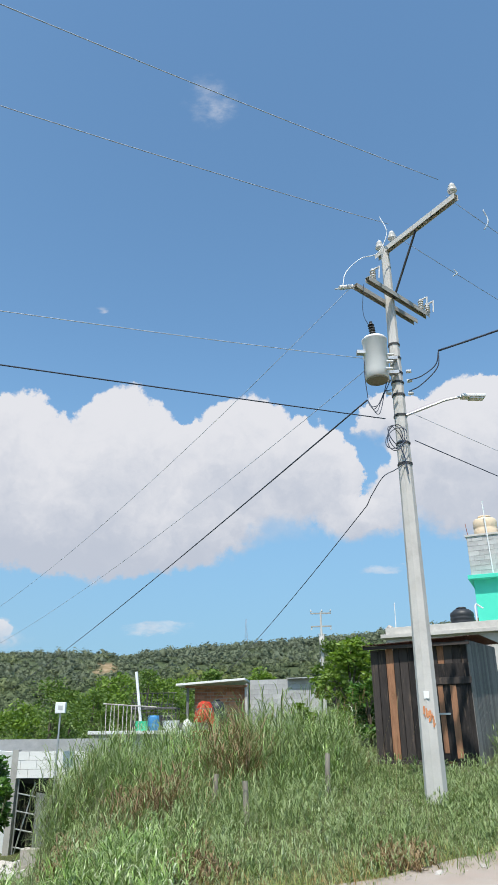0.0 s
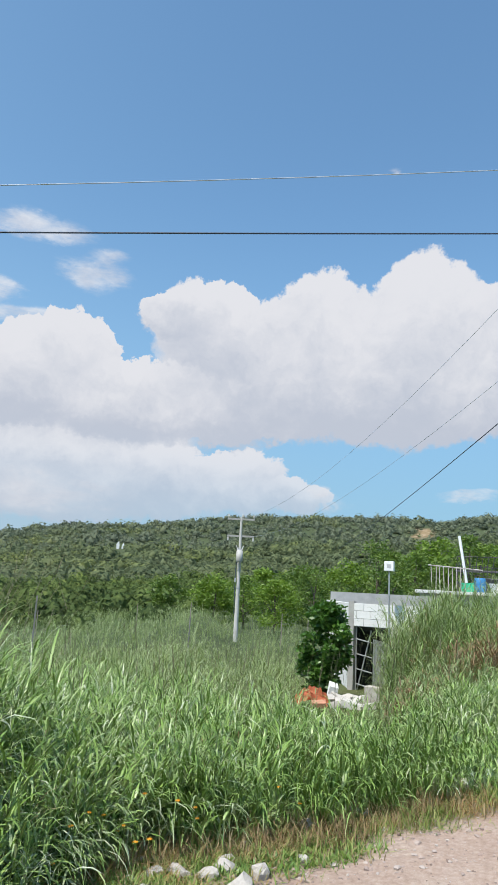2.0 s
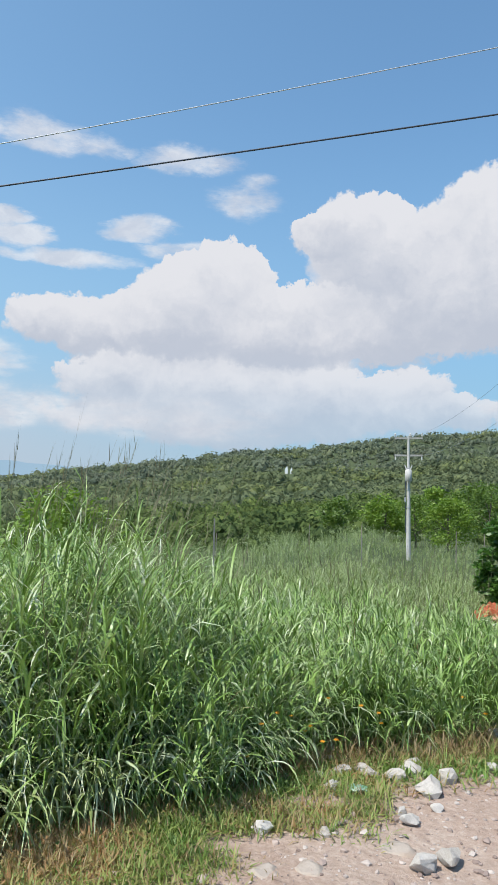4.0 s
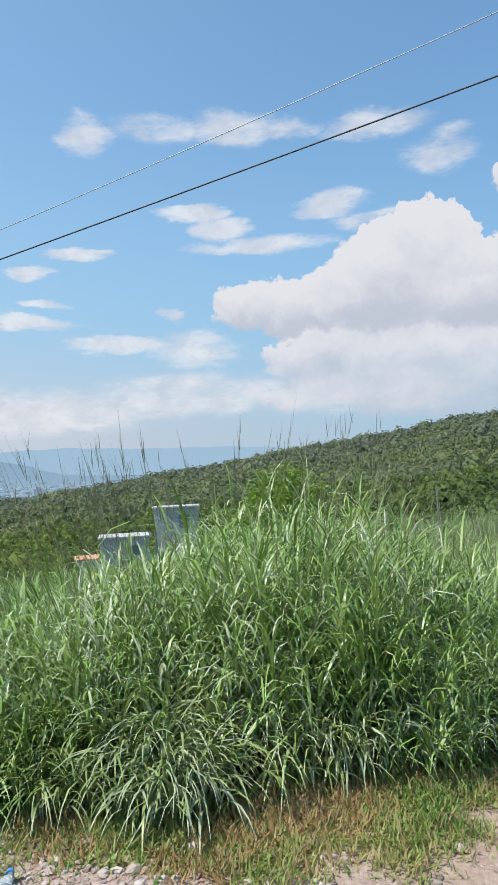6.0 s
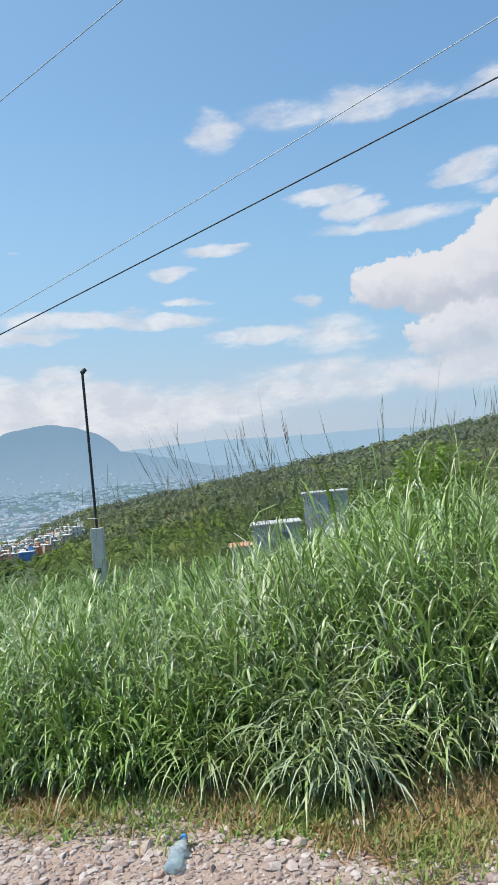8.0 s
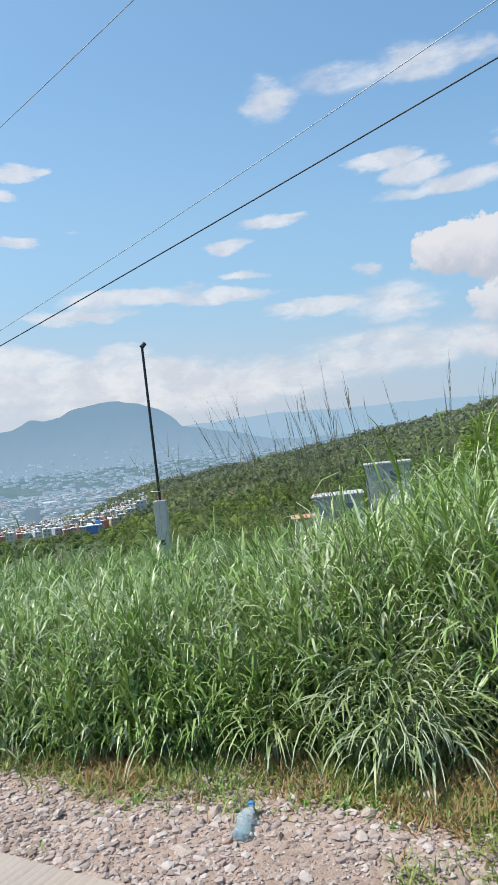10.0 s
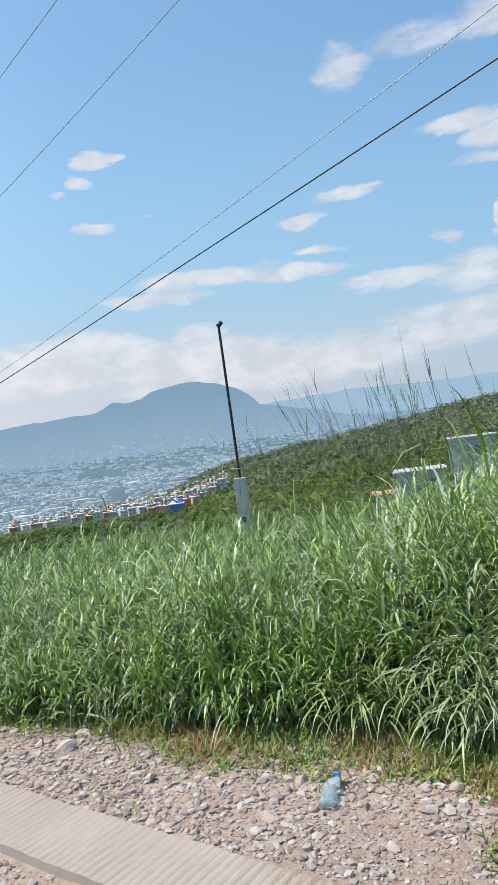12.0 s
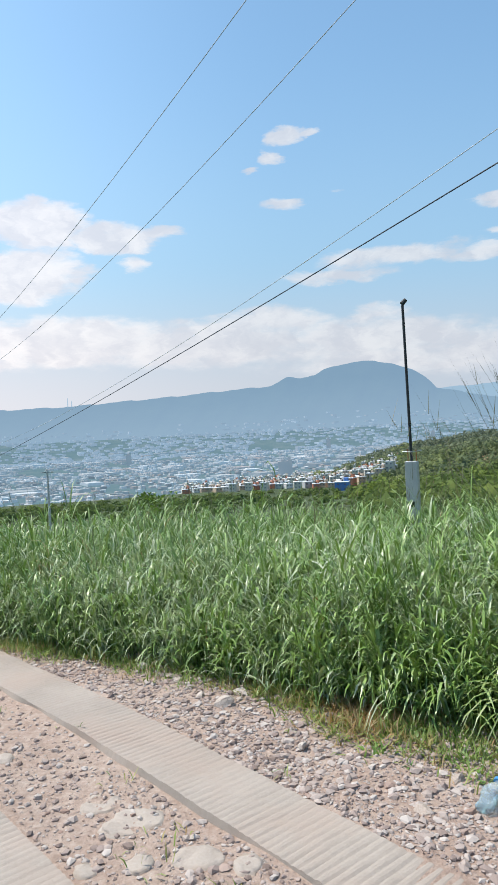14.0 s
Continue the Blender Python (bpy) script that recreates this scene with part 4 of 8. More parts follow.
def slab_path():
    line = [(-0.2, 6.92), (0.6, 6.98), (1.9, 7.2), (3.4, 7.88), (5.2, 9.0), (7.5, 10.4)]
    bm = bmesh.new()
    rows = []
    for i in range(90):
        f = i / 89 * (len(line) - 1)
        k = min(int(f), len(line) - 2)
        p = Vector(line[k]).lerp(Vector(line[k + 1]), f - k)
        d = (Vector(line[k + 1]) - Vector(line[k])).normalized()
        nrm = Vector((-d.y, d.x))
        row = []
        for j in range(9):
            w = (j / 8 - 0.5) * 1.5
            q = p + nrm * (w + (0.07 * noise.noise(Vector((i * 0.25, j, 0))) if j in (0, 8) else 0)) + d * (0.12 * noise.noise(Vector((0, j * 0.9, i))) if i == 0 else 0)
            edge = j in (0, 8) or i in (0, 89)
            row.append(bm.verts.new((q.x, q.y, gz(q.x, q.y) + (-0.04 if edge else 0.05 + 0.008 * noise.noise(Vector((q.x * 3, q.y * 3, 0)))))))
        rows.append(row)
    for ra, rb in zip(rows, rows[1:]):
        for j in range(8):
            bm.faces.new((ra[j], rb[j], rb[j + 1], ra[j + 1]))
    bmesh.ops.recalc_face_normals(bm, faces=bm.faces[:])
    return tagged(part("pavement", bm, M_SLAB, smooth=True), "pale dusty concrete slab path climbing past the pole", "pavement", kind="structure")


slab_path()


# ---- overhead line ----
POLE = at(-15.0, 12.0, -0.05)


def octagon(bm, z0, z1, r0, r1):
    bmesh.ops.create_cone(bm, cap_ends=True, segments=8, radius1=r0, radius2=r1, depth=z1 - z0, matrix=Matrix.Translation((0, 0, (z0 + z1) / 2)) @ Matrix.Rotation(math.pi / 8, 4, "Z"))
    return bm


def pin_insulator(parent, p, size=1.0):
    ob = part("insulator", lathe([(0.018, 0), (0.018, 0.07), (0.06, 0.08), (0.075, 0.11), (0.05, 0.13), (0.065, 0.15), (0.045, 0.19), (0.05, 0.2), (0.03, 0.235)], 14), M_PORCELAIN, parent, "pale porcelain pin insulator", True)
    ob.location, ob.scale = p, (size,) * 3
    return ob


def channel(parent, name, p, q, w=0.1, label="", mat=None):
    """A steel channel bar from p to q, open below."""
    p, q = Vector(p), Vector(q)
    d = q - p
    yaw = math.atan2(d.y, d.x)
    m = Matrix.Translation((p + q) / 2) @ Matrix.Rotation(yaw, 4, "Z") @ Matrix.Rotation(-math.asin(d.z / d.length), 4, "Y")
    bm, n = bmesh.new(), d.length / 2
    box(bm, (-n, -w / 2, w / 2 - 0.008), (n, w / 2, w / 2), m)
    box(bm, (-n, -w / 2, -w / 2), (n, -w / 2 + 0.008, w / 2 - 0.008), m)
    box(bm, (-n, w / 2 - 0.008, -w / 2), (n, w / 2, w / 2 - 0.008), m)
    return part(name, bm, mat or M_STEEL, parent, label)


def big_pole(place, full=True):
    pole = thing("utility_pole", place, "tapered pale concrete utility pole with steel crossarms and wires", "utility pole")
    part("shaft", octagon(bmesh.new(), -0.4, 10.2, 0.175, 0.082), M_POLE, pole)
    arm = Vector((0.53, -0.85, 0))
    a0, a1 = arm * -0.24 + Vector((0, 0, 10.12)), arm * 1.88 + Vector((0, 0, 10.12))
    channel(pole, "top_crossarm", a0, a1, 0.11, "pale weathered crossarm", M_POLE)
    for f in (0.05, 0.22, 0.97):
        pin_insulator(pole, a0.lerp(a1, f) + Vector((0, 0, 0.05)), 1.25)
    part("brace", cyl(bmesh.new(), (0.06, -0.1, 8.9), arm * 0.85 + Vector((0, 0, 10.06)), 0.022, sides=8), M_DARK_STEEL, pole, "dark angled steel brace")
    d, s = Vector((0.76, 0.65, 0)), Vector((-0.65, 0.76, 0))
    for off in (-0.15, 0.15):
        channel(pole, "lower_crossarm", d * -0.86 + s * off + Vector((0, 0, 8.95)), d * 1.07 + s * off + Vector((0, 0, 8.95)), 0.1, "pale weathered crossarm", M_POLE_SIDE)
    if not full:
        return pole
    # fuse cut-outs and arresters on the lower arms
    for k, off in ((-0.68, -0.15), (0.86, -0.15), (1.08, -0.15)):
        p = d * k + s * off + Vector((0, 0, 9.0))
        bm = bmesh.new()
        cyl(bm, p, p + Vector((0, 0, 0.26)), 0.035, sides=10)
        for j in range(4):
            cyl(bm, p + Vector((0, 0, 0.04 + j * 0.055)), p + Vector((0, 0, 0.06 + j * 0.055)), 0.06, 0.045, 10)
        cyl(bm, p + Vector((0, 0, 0.24)), p + Vector((0.13, -0.05, 0.29)), 0.018, sides=8)
        cyl(bm, p + Vector((0.13, -0.05, 0.30)), p + Vector((0.1, -0.06, 0.02)), 0.014, sides=8)
        part("fuse_cutout", bm, M_PORCELAIN, pole, "pale porcelain fuse cut-out with a metal latch")
    bm = bmesh.new()
    p = d * -0.88 + s * 0.15 + Vector((0, 0, 8.93))
    for j in range(5):
        cyl(bm, p + Vector((-0.06 * j - 0.05, -0.04 * j, -0.035 * j)), p + Vector((-0.06 * j - 0.08, -0.04 * j - 0.015, -0.035 * j - 0.015)), 0.05, 0.035, 10)
    cyl(bm, p, p + Vector((-0.42, -0.25, -0.24)), 0.014, sides=8)
    part("strain_insulator", bm, M_PORCELAIN, pole, "string of strain insulator discs")
    # transformer
    tc = Vector((-0.42, -0.22, 0))
    bm = lathe([(0.19, 0.02), (0.205, 0.03), (0.205, 0.12), (0.21, 0.13), (0.21, 0.74), (0.222, 0.75), (0.222, 0.78), (0.195, 0.81), (0.08, 0.84)], 28)
    bmesh.ops.transform(bm, matrix=Matrix.Translation(tc + Vector((0, 0, 7.02))) @ Matrix.Diagonal((1.08, 1.08, 1.1, 1.0)), verts=bm.verts[:])
    tr = part("transformer", bm, M_TRANSFORMER, pole, "grey enamelled transformer tank", True)
    # bottom plate in a darker brown than the tank
    part("base_plate", cyl(bmesh.new(), tc + Vector((0, 0, 7.015)), tc + Vector((0, 0, 7.04)), 0.195, 0.2, 24), M_POST_WOOD, tr, "dull brown bottom plate")
    bm = bmesh.new()
    cyl(bm, tc + Vector((-0.02, -0.05, 7.9)), tc + Vector((-0.06, -0.08, 8.24)), 0.03, sides=10)
    for j in range(5):
        q = tc + Vector((-0.025 - 0.008 * j, -0.055 - 0.006 * j, 7.94 + j * 0.055))
        cyl(bm, q, q + Vector((0, 0, 0.03)), 0.065, 0.045, 12)
    part("bushing", bm, M_DARK_STEEL, tr, "ribbed dark bushing")
    for j in range(3):
        q = tc + Vector((0.12 + 0.03 * j, -0.22 + 0.02 * j, 7.15 + 0.16 * j))
        part("low_side_bushing", cyl(bmesh.new(), q, q + Vector((0.12, -0.02, 0)), 0.03, 0.02, 8), M_PORCELAIN, tr)
    for lo, hi in (((-0.36, -0.1, 7.55), (-0.2, 0.0, 7.62)), ((0.2, 0.02, 7.2), (0.42, 0.12, 7.26)), ((0.2, 0.02, 7.5), (0.42, 0.12, 7.56))):
        part("bracket", boxes((tuple(tc + Vector(lo)), tuple(tc + Vector(hi)))), M_STEEL, tr)
    # steel bands and service racks
    for z in (7.9, 7.6, 7.28, 7.08, 6.82, 6.4, 5.85, 5.45):
        r = 0.175 - 0.0091 * z + 0.012
        ob = part("band", octagon(bmesh.new(), z - 0.02, z + 0.02, r, r), M_DARK_STEEL, pole, "dark steel band")
    for j, z in enumerate((7.28, 7.08, 6.82)):
        for sx in (-1, 1):
            q = Vector((0.16 * sx, -0.1, z))
            part("spool_insulator", cyl(bmesh.new(), q, q + Vector((0.09 * sx, -0.03, 0.0)), 0.035, 0.03, 10), M_PORCELAIN, pole)
    # street light on its arm
    pts = [(0.1, -0.05, 6.4), (0.45, -0.12, 6.52), (0.8, -0.2, 6.64), (1.1, -0.28, 6.68)]
    part("lamp_arm", tube(pts, 0.022, 8), M_STEEL, pole, "thin steel lamp arm")
    bm = boxes(((1.06, -0.37, 6.64), (1.5, -0.2, 6.71)), bevel=0.03)
    head = part("street_light_head", bm, M_TRANSFORMER, pole, "flat grey street-light head")
    part("lens", boxes(((1.2, -0.35, 6.615), (1.47, -0.22, 6.64)), bevel=0.008), M_PORCELAIN, head)
    # coil of spare cable
    for k in range(4):
        ring = [(-0.17 + (0.11 + 0.022 * k) * math.cos(u) + 0.05 * math.sin(u) * (k - 1.5), -0.17 - 0.02 * k + 0.03 * math.cos(u + k), 5.93 - 0.02 * k + (0.2 + 0.02 * (k % 3)) * math.sin(u)) for u in np.linspace(0, math.tau, 28)]
        part("cable_coil", tube(ring, 0.008, 6), M_CABLE, pole, "loop of black spare cable")
    part("down_lead", tube([(-0.1, -0.17, 5.75), (-0.04, -0.19, 5.5), (0.0, -0.185, 5.2)], 0.012), M_CABLE, pole)
    for k in range(4):
        z0 = 7.28 - 0.2 * (k % 3)
        pts = [(-0.62, -0.15, 6.66), (-0.56 + 0.04 * k, -0.2, 6.5 - 0.05 * k), (-0.38 + 0.03 * k, -0.2, 6.62 + 0.08 * k), (-0.16, -0.14, z0)]
        part("service_lead", tube(curved(pts), 0.008), M_CABLE, pole)
    part("service_lead", tube(curved([(-0.62, -0.24, 7.55), (-0.66, -0.26, 7.2), (-0.62, -0.2, 6.68)]), 0.008), M_CABLE, pole)
    white = curved([(-1.05, -0.75, 8.72), (-0.95, -0.68, 9.1), (-0.62, -0.5, 9.55), (-0.22, -0.3, 9.85), (-0.02, -0.35, 10.3), (-0.12, -0.3, 10.75)])
    part("jumper", tube(white, 0.009), M_WHITE, pole, "white looped jumper wire")
    part("jumper", tube(curved([(-0.48, -0.3, 8.08), (-0.62, -0.36, 8.4), (-0.6, -0.5, 8.95)]), 0.006), M_CABLE, pole)
    # paint marks near the foot
    g = random.Random(4)
    for k in range(24):
        z = g.gauss(1.25, 0.055)
        rr = 0.175 - 0.0091 * z + 0.001
        u = radians(-103 + g.gauss(0, 17))
        w, hh = g.uniform(0.004, 0.016), g.uniform(0.008, 0.045)
        m = Matrix.Translation((rr * math.cos(u) * 0.965, rr * math.sin(u) * 0.965, z)) @ Matrix.Rotation(u, 4, "Z")
        part("paint_mark", box(bmesh.new(), (-0.004, -w, -hh), (0.0045, w, hh), m, 0.002), M_RUST_MARK, pole, "smeared rust-coloured paint mark")
    u = radians(-108)
    m = Matrix.Translation((0.16 * math.cos(u), 0.16 * math.sin(u), 1.56)) @ Matrix.Rotation(u, 4, "Z")
    part("paint_mark", box(bmesh.new(), (-0.004, -0.04, -0.05), (0.006, 0.04, 0.06), m, 0.003), M_WHITE, pole, "small faded white mark")
    return pole


pole_near = big_pole(POLE)
pole_near.matrix_world = pose(POLE[0] - 0.02, POLE[1], POLE[2], 0, 0.42, 0)
NEXT = (POLE[0] - 0.819 * 72, POLE[1] - 0.574 * 72)
big_pole((*NEXT, gz(*NEXT) - 0.05), False)


def far_pole(place, h, label, turn):
    pole = thing("utility_pole", place, label, "utility pole", turn=turn)
    part("shaft", octagon(bmesh.new(), -0.4, h, 0.19, 0.09), M_POLE, pole)
    channel(pole, "top_crossarm", (-1.0, 0, h - 0.15), (1.0, 0, h - 0.15), 0.13, "", M_POLE_SIDE)
    channel(pole, "lower_crossarm", (-1.0, 0, h - 1.4), (1.0, 0, h - 1.4), 0.13, "", M_POLE_SIDE)
    for k in (-0.95, 0.12, 0.95):
        pin_insulator(pole, (k, 0, h - 0.09), 1.3)
    bm = lathe([(0.2, 0), (0.24, 0.05), (0.24, 0.8), (0.1, 0.88)], 16)
    bmesh.ops.transform(bm, matrix=Matrix.Translation((0.0, -0.42, h - 3.3)), verts=bm.verts[:])
    drum = part("transformer", bm, M_POLE, pole, "", True)
    for k in (-0.19, 0.19):
        part("bushing", cyl(bmesh.new(), (k * 0.8, -0.42, h - 2.44), (k * 1.35, -0.42, h - 2.12), 0.045, 0.03, 8), M_PORCELAIN, drum)
    for k in (-0.93, 0.93):
        part("hanging_insulator", lathe([(0.02, h - 1.46), (0.055, h - 1.5), (0.06, h - 1.72), (0.02, h - 1.76)], 8), M_PORCELAIN, pole).location.x = k
    part("riser_cable", tube([(-0.2, -0.12, h - 2.9), (-0.24, -0.1, h - 4.2), (-0.2, -0.1, h - 7.0)], 0.03, 5), M_CABLE, pole, "dark riser cable")
    part("fuse_box", boxes(((-0.3, -0.2, h - 4.75), (-0.18, -0.06, h - 4.45)), bevel=0.01), M_STEEL, pole)
    for z in (h - 2.4, h - 3.9, h - 5.2):
        part("band", octagon(bmesh.new(), z, z + 0.08, 0.17, 0.17), M_STEEL, pole)
    return pole


POLE_C, POLE_B = at(24.62, 52.0, -0.05), at(-7.25, 70.0, -0.05)
far_pole(POLE_C, 9.01, "slim pale concrete pole with two crossarms standing in the grass", 24)
far_pole(POLE_B, 9.6, "distant concrete pole with crossarms behind the brick hut", -8)


def wire(name, points, r, mat, label):
    ob = part(name, tube(points, r, 5), mat, smooth=True)
    return tagged(ob, label, "wire", "overhead wires")


def span(p, q, sag, n=40):
    p, q = Vector(p), Vector(q)
    return [p.lerp(q, i / n) - Vector((0, 0, sag * 4 * (i / n) * (1 - i / n))) for i in range(n + 1)]


def line_wire(off, c0, c1, c2, n=60):
    """Along the row of poles: height c0 + c1 s + c2 s^2 at s metres from the near pole."""
    d, s = Vector((-0.819, -0.574)), Vector((0.574, -0.819))
    pts = []
    for i in range(n + 1):
        u = 72 * i / n
        p = Vector(POLE[:2]) + d * u + s * off
        pts.append((p.x, p.y, c0 + c1 * u + c2 * u * u))
    return pts


wire("overhead_wire", line_wire(-0.34, 7.169, -0.15955, 0.000556), 0.0105, M_CABLE, "black telephone cable strung past the field")
wire("overhead_wire", line_wire(-0.34, 8.424, -0.23487, 0.001906), 0.0065, M_BARE_WIRE, "thin bare wire strung above the black cable")
wire("overhead_wire", line_wire(0.23, 11.349, -0.24675, 0.0024573), 0.0075, M_LINE, "thin dark high-voltage wire on the crossarm")
wire("overhead_wire", line_wire(1.55, 11.507, -0.2378, 0.0023375), 0.0075, M_LINE, "thin dark high-voltage wire on the arm's tip")
P = Vector(POLE)
C = Vector(POLE_C)
wire("overhead_wire", span(P + Vector((-0.8, -0.6, 8.84)), C + Vector((-0.85, -0.4, 8.87)), 1.88), 0.006, M_LINE, "bare wire running to the pole in the field")
wire("overhead_wire", span(P + Vector((-0.5, -0.25, 7.32)), C + Vector((0.85, 0.4, 7.62)), 1.19), 0.006, M_LINE, "bare wire running to the pole in the field")
wire("overhead_wire", span(P + Vector((-0.6, -0.15, 6.66)), Vector((*at(16.5, 66.0)[:2], 5.5)), 0.3), 0.016, M_CABLE, "thick black service cable to the houses below")
wire("overhead_wire", curved([P + Vector((0.02, -0.15, 5.45)), P + Vector((-0.2, -0.15, 5.3)), P + Vector((-0.42, -0.1, 5.18)), P + Vector((-0.58, 0.3, 4.95))]) + span(P + Vector((-0.62, 0.5, 4.85)), Vector((*at(1.0, 31.8)[:2], 3.85)), 0.15), 0.009, M_CABLE, "black service cable sagging to the brick hut")
KINK = P + Vector((0.72, -0.5, 7.5))
wire("overhead_wire", span(KINK, P + Vector((9.0, -8.2, 7.95)), 0.25), 0.02, M_CABLE, "thick bundled black cable leaving the pole")
wire("overhead_wire", curved([P + Vector((0.2, -0.13, 7.08)), P + Vector((0.42, -0.26, 7.1)), P + Vector((0.66, -0.42, 7.25)), KINK]), 0.011, M_CABLE, "short black lead from the pole's rack")
wire("overhead_wire", curved([P + Vector((0.2, -0.13, 6.85)), P + Vector((0.4, -0.26, 6.92)), P + Vector((0.68, -0.44, 7.18)), KINK]), 0.011, M_CABLE, "short black lead from the pole's rack")
for off, zz in ((1.72, 10.24), (0.4, 10.24)):
    q = P + Vector((0.53, -0.85, 0)) * off + Vector((0, 0, zz))
    wire("overhead_wire", span(q, q + Vector((0.819, 0.574, 0)) * 50 + Vector((0, 0, 1.0)), 1.2), 0.006, M_LINE, "thin dark high-voltage wire leaving the crossarm")
wire("overhead_wire", span((3.47, 11.22, 6.54), (13.68, 15.97, 4.51), 0.1), 0.009, M_CABLE, "dark cable leaving the pole")
wire("overhead_wire", span((3.42, 11.23, 7.11), (13.24, 16.18, 5.46), 0.1), 0.005, M_BARE_WIRE, "thin pale wire leaving the pole")


# ---- grass ----
rng = np.random.default_rng(7)


def ribbons(root, yaw, lean, bend, length, width, seg, power=1.4, base=0.55):
    """Arching blades; lean and bend in radians from the upright."""
    s = np.linspace(0, 1, seg + 1)
    mid = (s[1:] + s[:-1]) / 2
    theta = np.minimum(lean[:, None] + bend[:, None] * mid[None] ** power, 2.4)
    step = length[:, None] / seg
    h = np.concatenate([np.zeros((len(yaw), 1)), np.cumsum(np.sin(theta) * step, 1)], 1)
    v = np.concatenate([np.zeros((len(yaw), 1)), np.cumsum(np.cos(theta) * step, 1)], 1)
    c, sn = np.cos(yaw)[:, None], np.sin(yaw)[:, None]
    centre = np.stack([root[:, :1] + h * c, root[:, 1:2] + h * sn, root[:, 2:] + v], -1)
    w = width[:, None] * np.minimum(1, base + 2.2 * s)[None] * np.maximum(0.04, (1 - s**2.6))[None] * 0.5
    twist = rng.uniform(-0.5, 0.5, len(yaw))[:, None] * s[None]
    side = np.stack([-sn * np.cos(twist) , c * np.cos(twist), np.sin(twist)], -1)
    off = side * w[..., None]
    return np.stack([centre - off, centre + off], 2)


def scatter(a0, a1, r0, r1, n):
    """Places evenly spread over a ring's sector."""
    a = rng.uniform(a0, a1, n)
    r = np.sqrt(rng.uniform(r0**2, r1**2, n))
    return a, r, -np.sin(np.radians(a)) * r, np.cos(np.radians(a)) * r


def soft_noise(x, y, f, seed=0.0):
    return (np.sin(x * f + seed) * np.cos(y * f * 1.3 - seed) + np.sin((x + y) * f * 0.73 + seed * 2) + np.sin((x - 1.7 * y) * f * 1.9 + seed)) / 3


TALL_AZ = ((-60, 1.05), (-19, 0.85), (-13, 0.75), (-10.5, 0.85), (-8, 1.6), (-4, 1.9), (0, 2.0), (4, 1.75), (9, 1.65), (12.4, 1.8), (13.0, 0.5), (18.5, 0.5), (21, 0.85), (26, 0.95), (34, 1.05), (39, 1.2), (43, 1.6), (50, 1.9), (57, 1.7), (63, 1.32), (68, 1.15), (74, 1.2), (80, 1.25), (92, 1.35), (115, 1.35), (200, 1.2))
ROADSIDE_AZ = ((-60, 0.42), (0, 0.42), (3, 0.55), (8, 0.72), (13, 0.66), (17, 0.66), (22, 0.85), (27, 1.0))


def grass_height(a, r, x, y):
    h = bearing_table(a, TALL_AZ)
    h = np.where((a < 26) & (r < 10.5), np.interp(a, [p for p, _ in ROADSIDE_AZ], [q for _, q in ROADSIDE_AZ]), h)
    front = np.clip((r - edge_r(a)) / 0.9, 0, 1)
    h = h + np.interp(a, (18, 22, 29, 36, 42), (0, 0.2, 0.3, 0.2, 0.1)) * np.clip((r - 10) / 5, 0, 1)
    h = h * np.where((np.abs(a - 24.6) < 0.9) & (r > 9), 0.5, 1)
    clump = (a > 38) & (a < 70)
    h = np.where((a > -20) & (a < -9.8) & (r > 13), h * 0.55, h)
    h = h * np.where((a < 12.8) & (r > 10.5), 0.45 + 0.55 * np.clip((r - 12.7) / 1.0, 0, 1), 1)
    back = np.where(clump, np.clip((r - 6.5) / 2.5, 0, 1), 0)
    h = h * (1 - back) + 1.0 * back
    return h * (0.62 + 0.38 * front) * (0.9 + 0.22 * soft_noise(x, y, 1.3, 2.0))


def keep_clear(x, y):
    """True where no building, slab or pole foot stands."""
    r, a = np.hypot(x, y), bearing(x, y)
    ok = r > edge_r(a) - 0.05 + 0.34 * np.clip(np.minimum((a - 5) / 5, (36 - a) / 5), 0, 1)
    ok &= np.hypot(x - POLE[0], y - POLE[1]) > 0.22
    ok &= ~((a > 11.8) & (a < 19.5) & (r > 17.0) & (r < 30))
    ok &= ~((a > 12.3) & (a < 18.9) & (r > 11.5) & (r < 17.1))
    ok &= ~((a > -20) & (a < -10.2) & (r > 16.2) & (r < 19.6))
    return ok


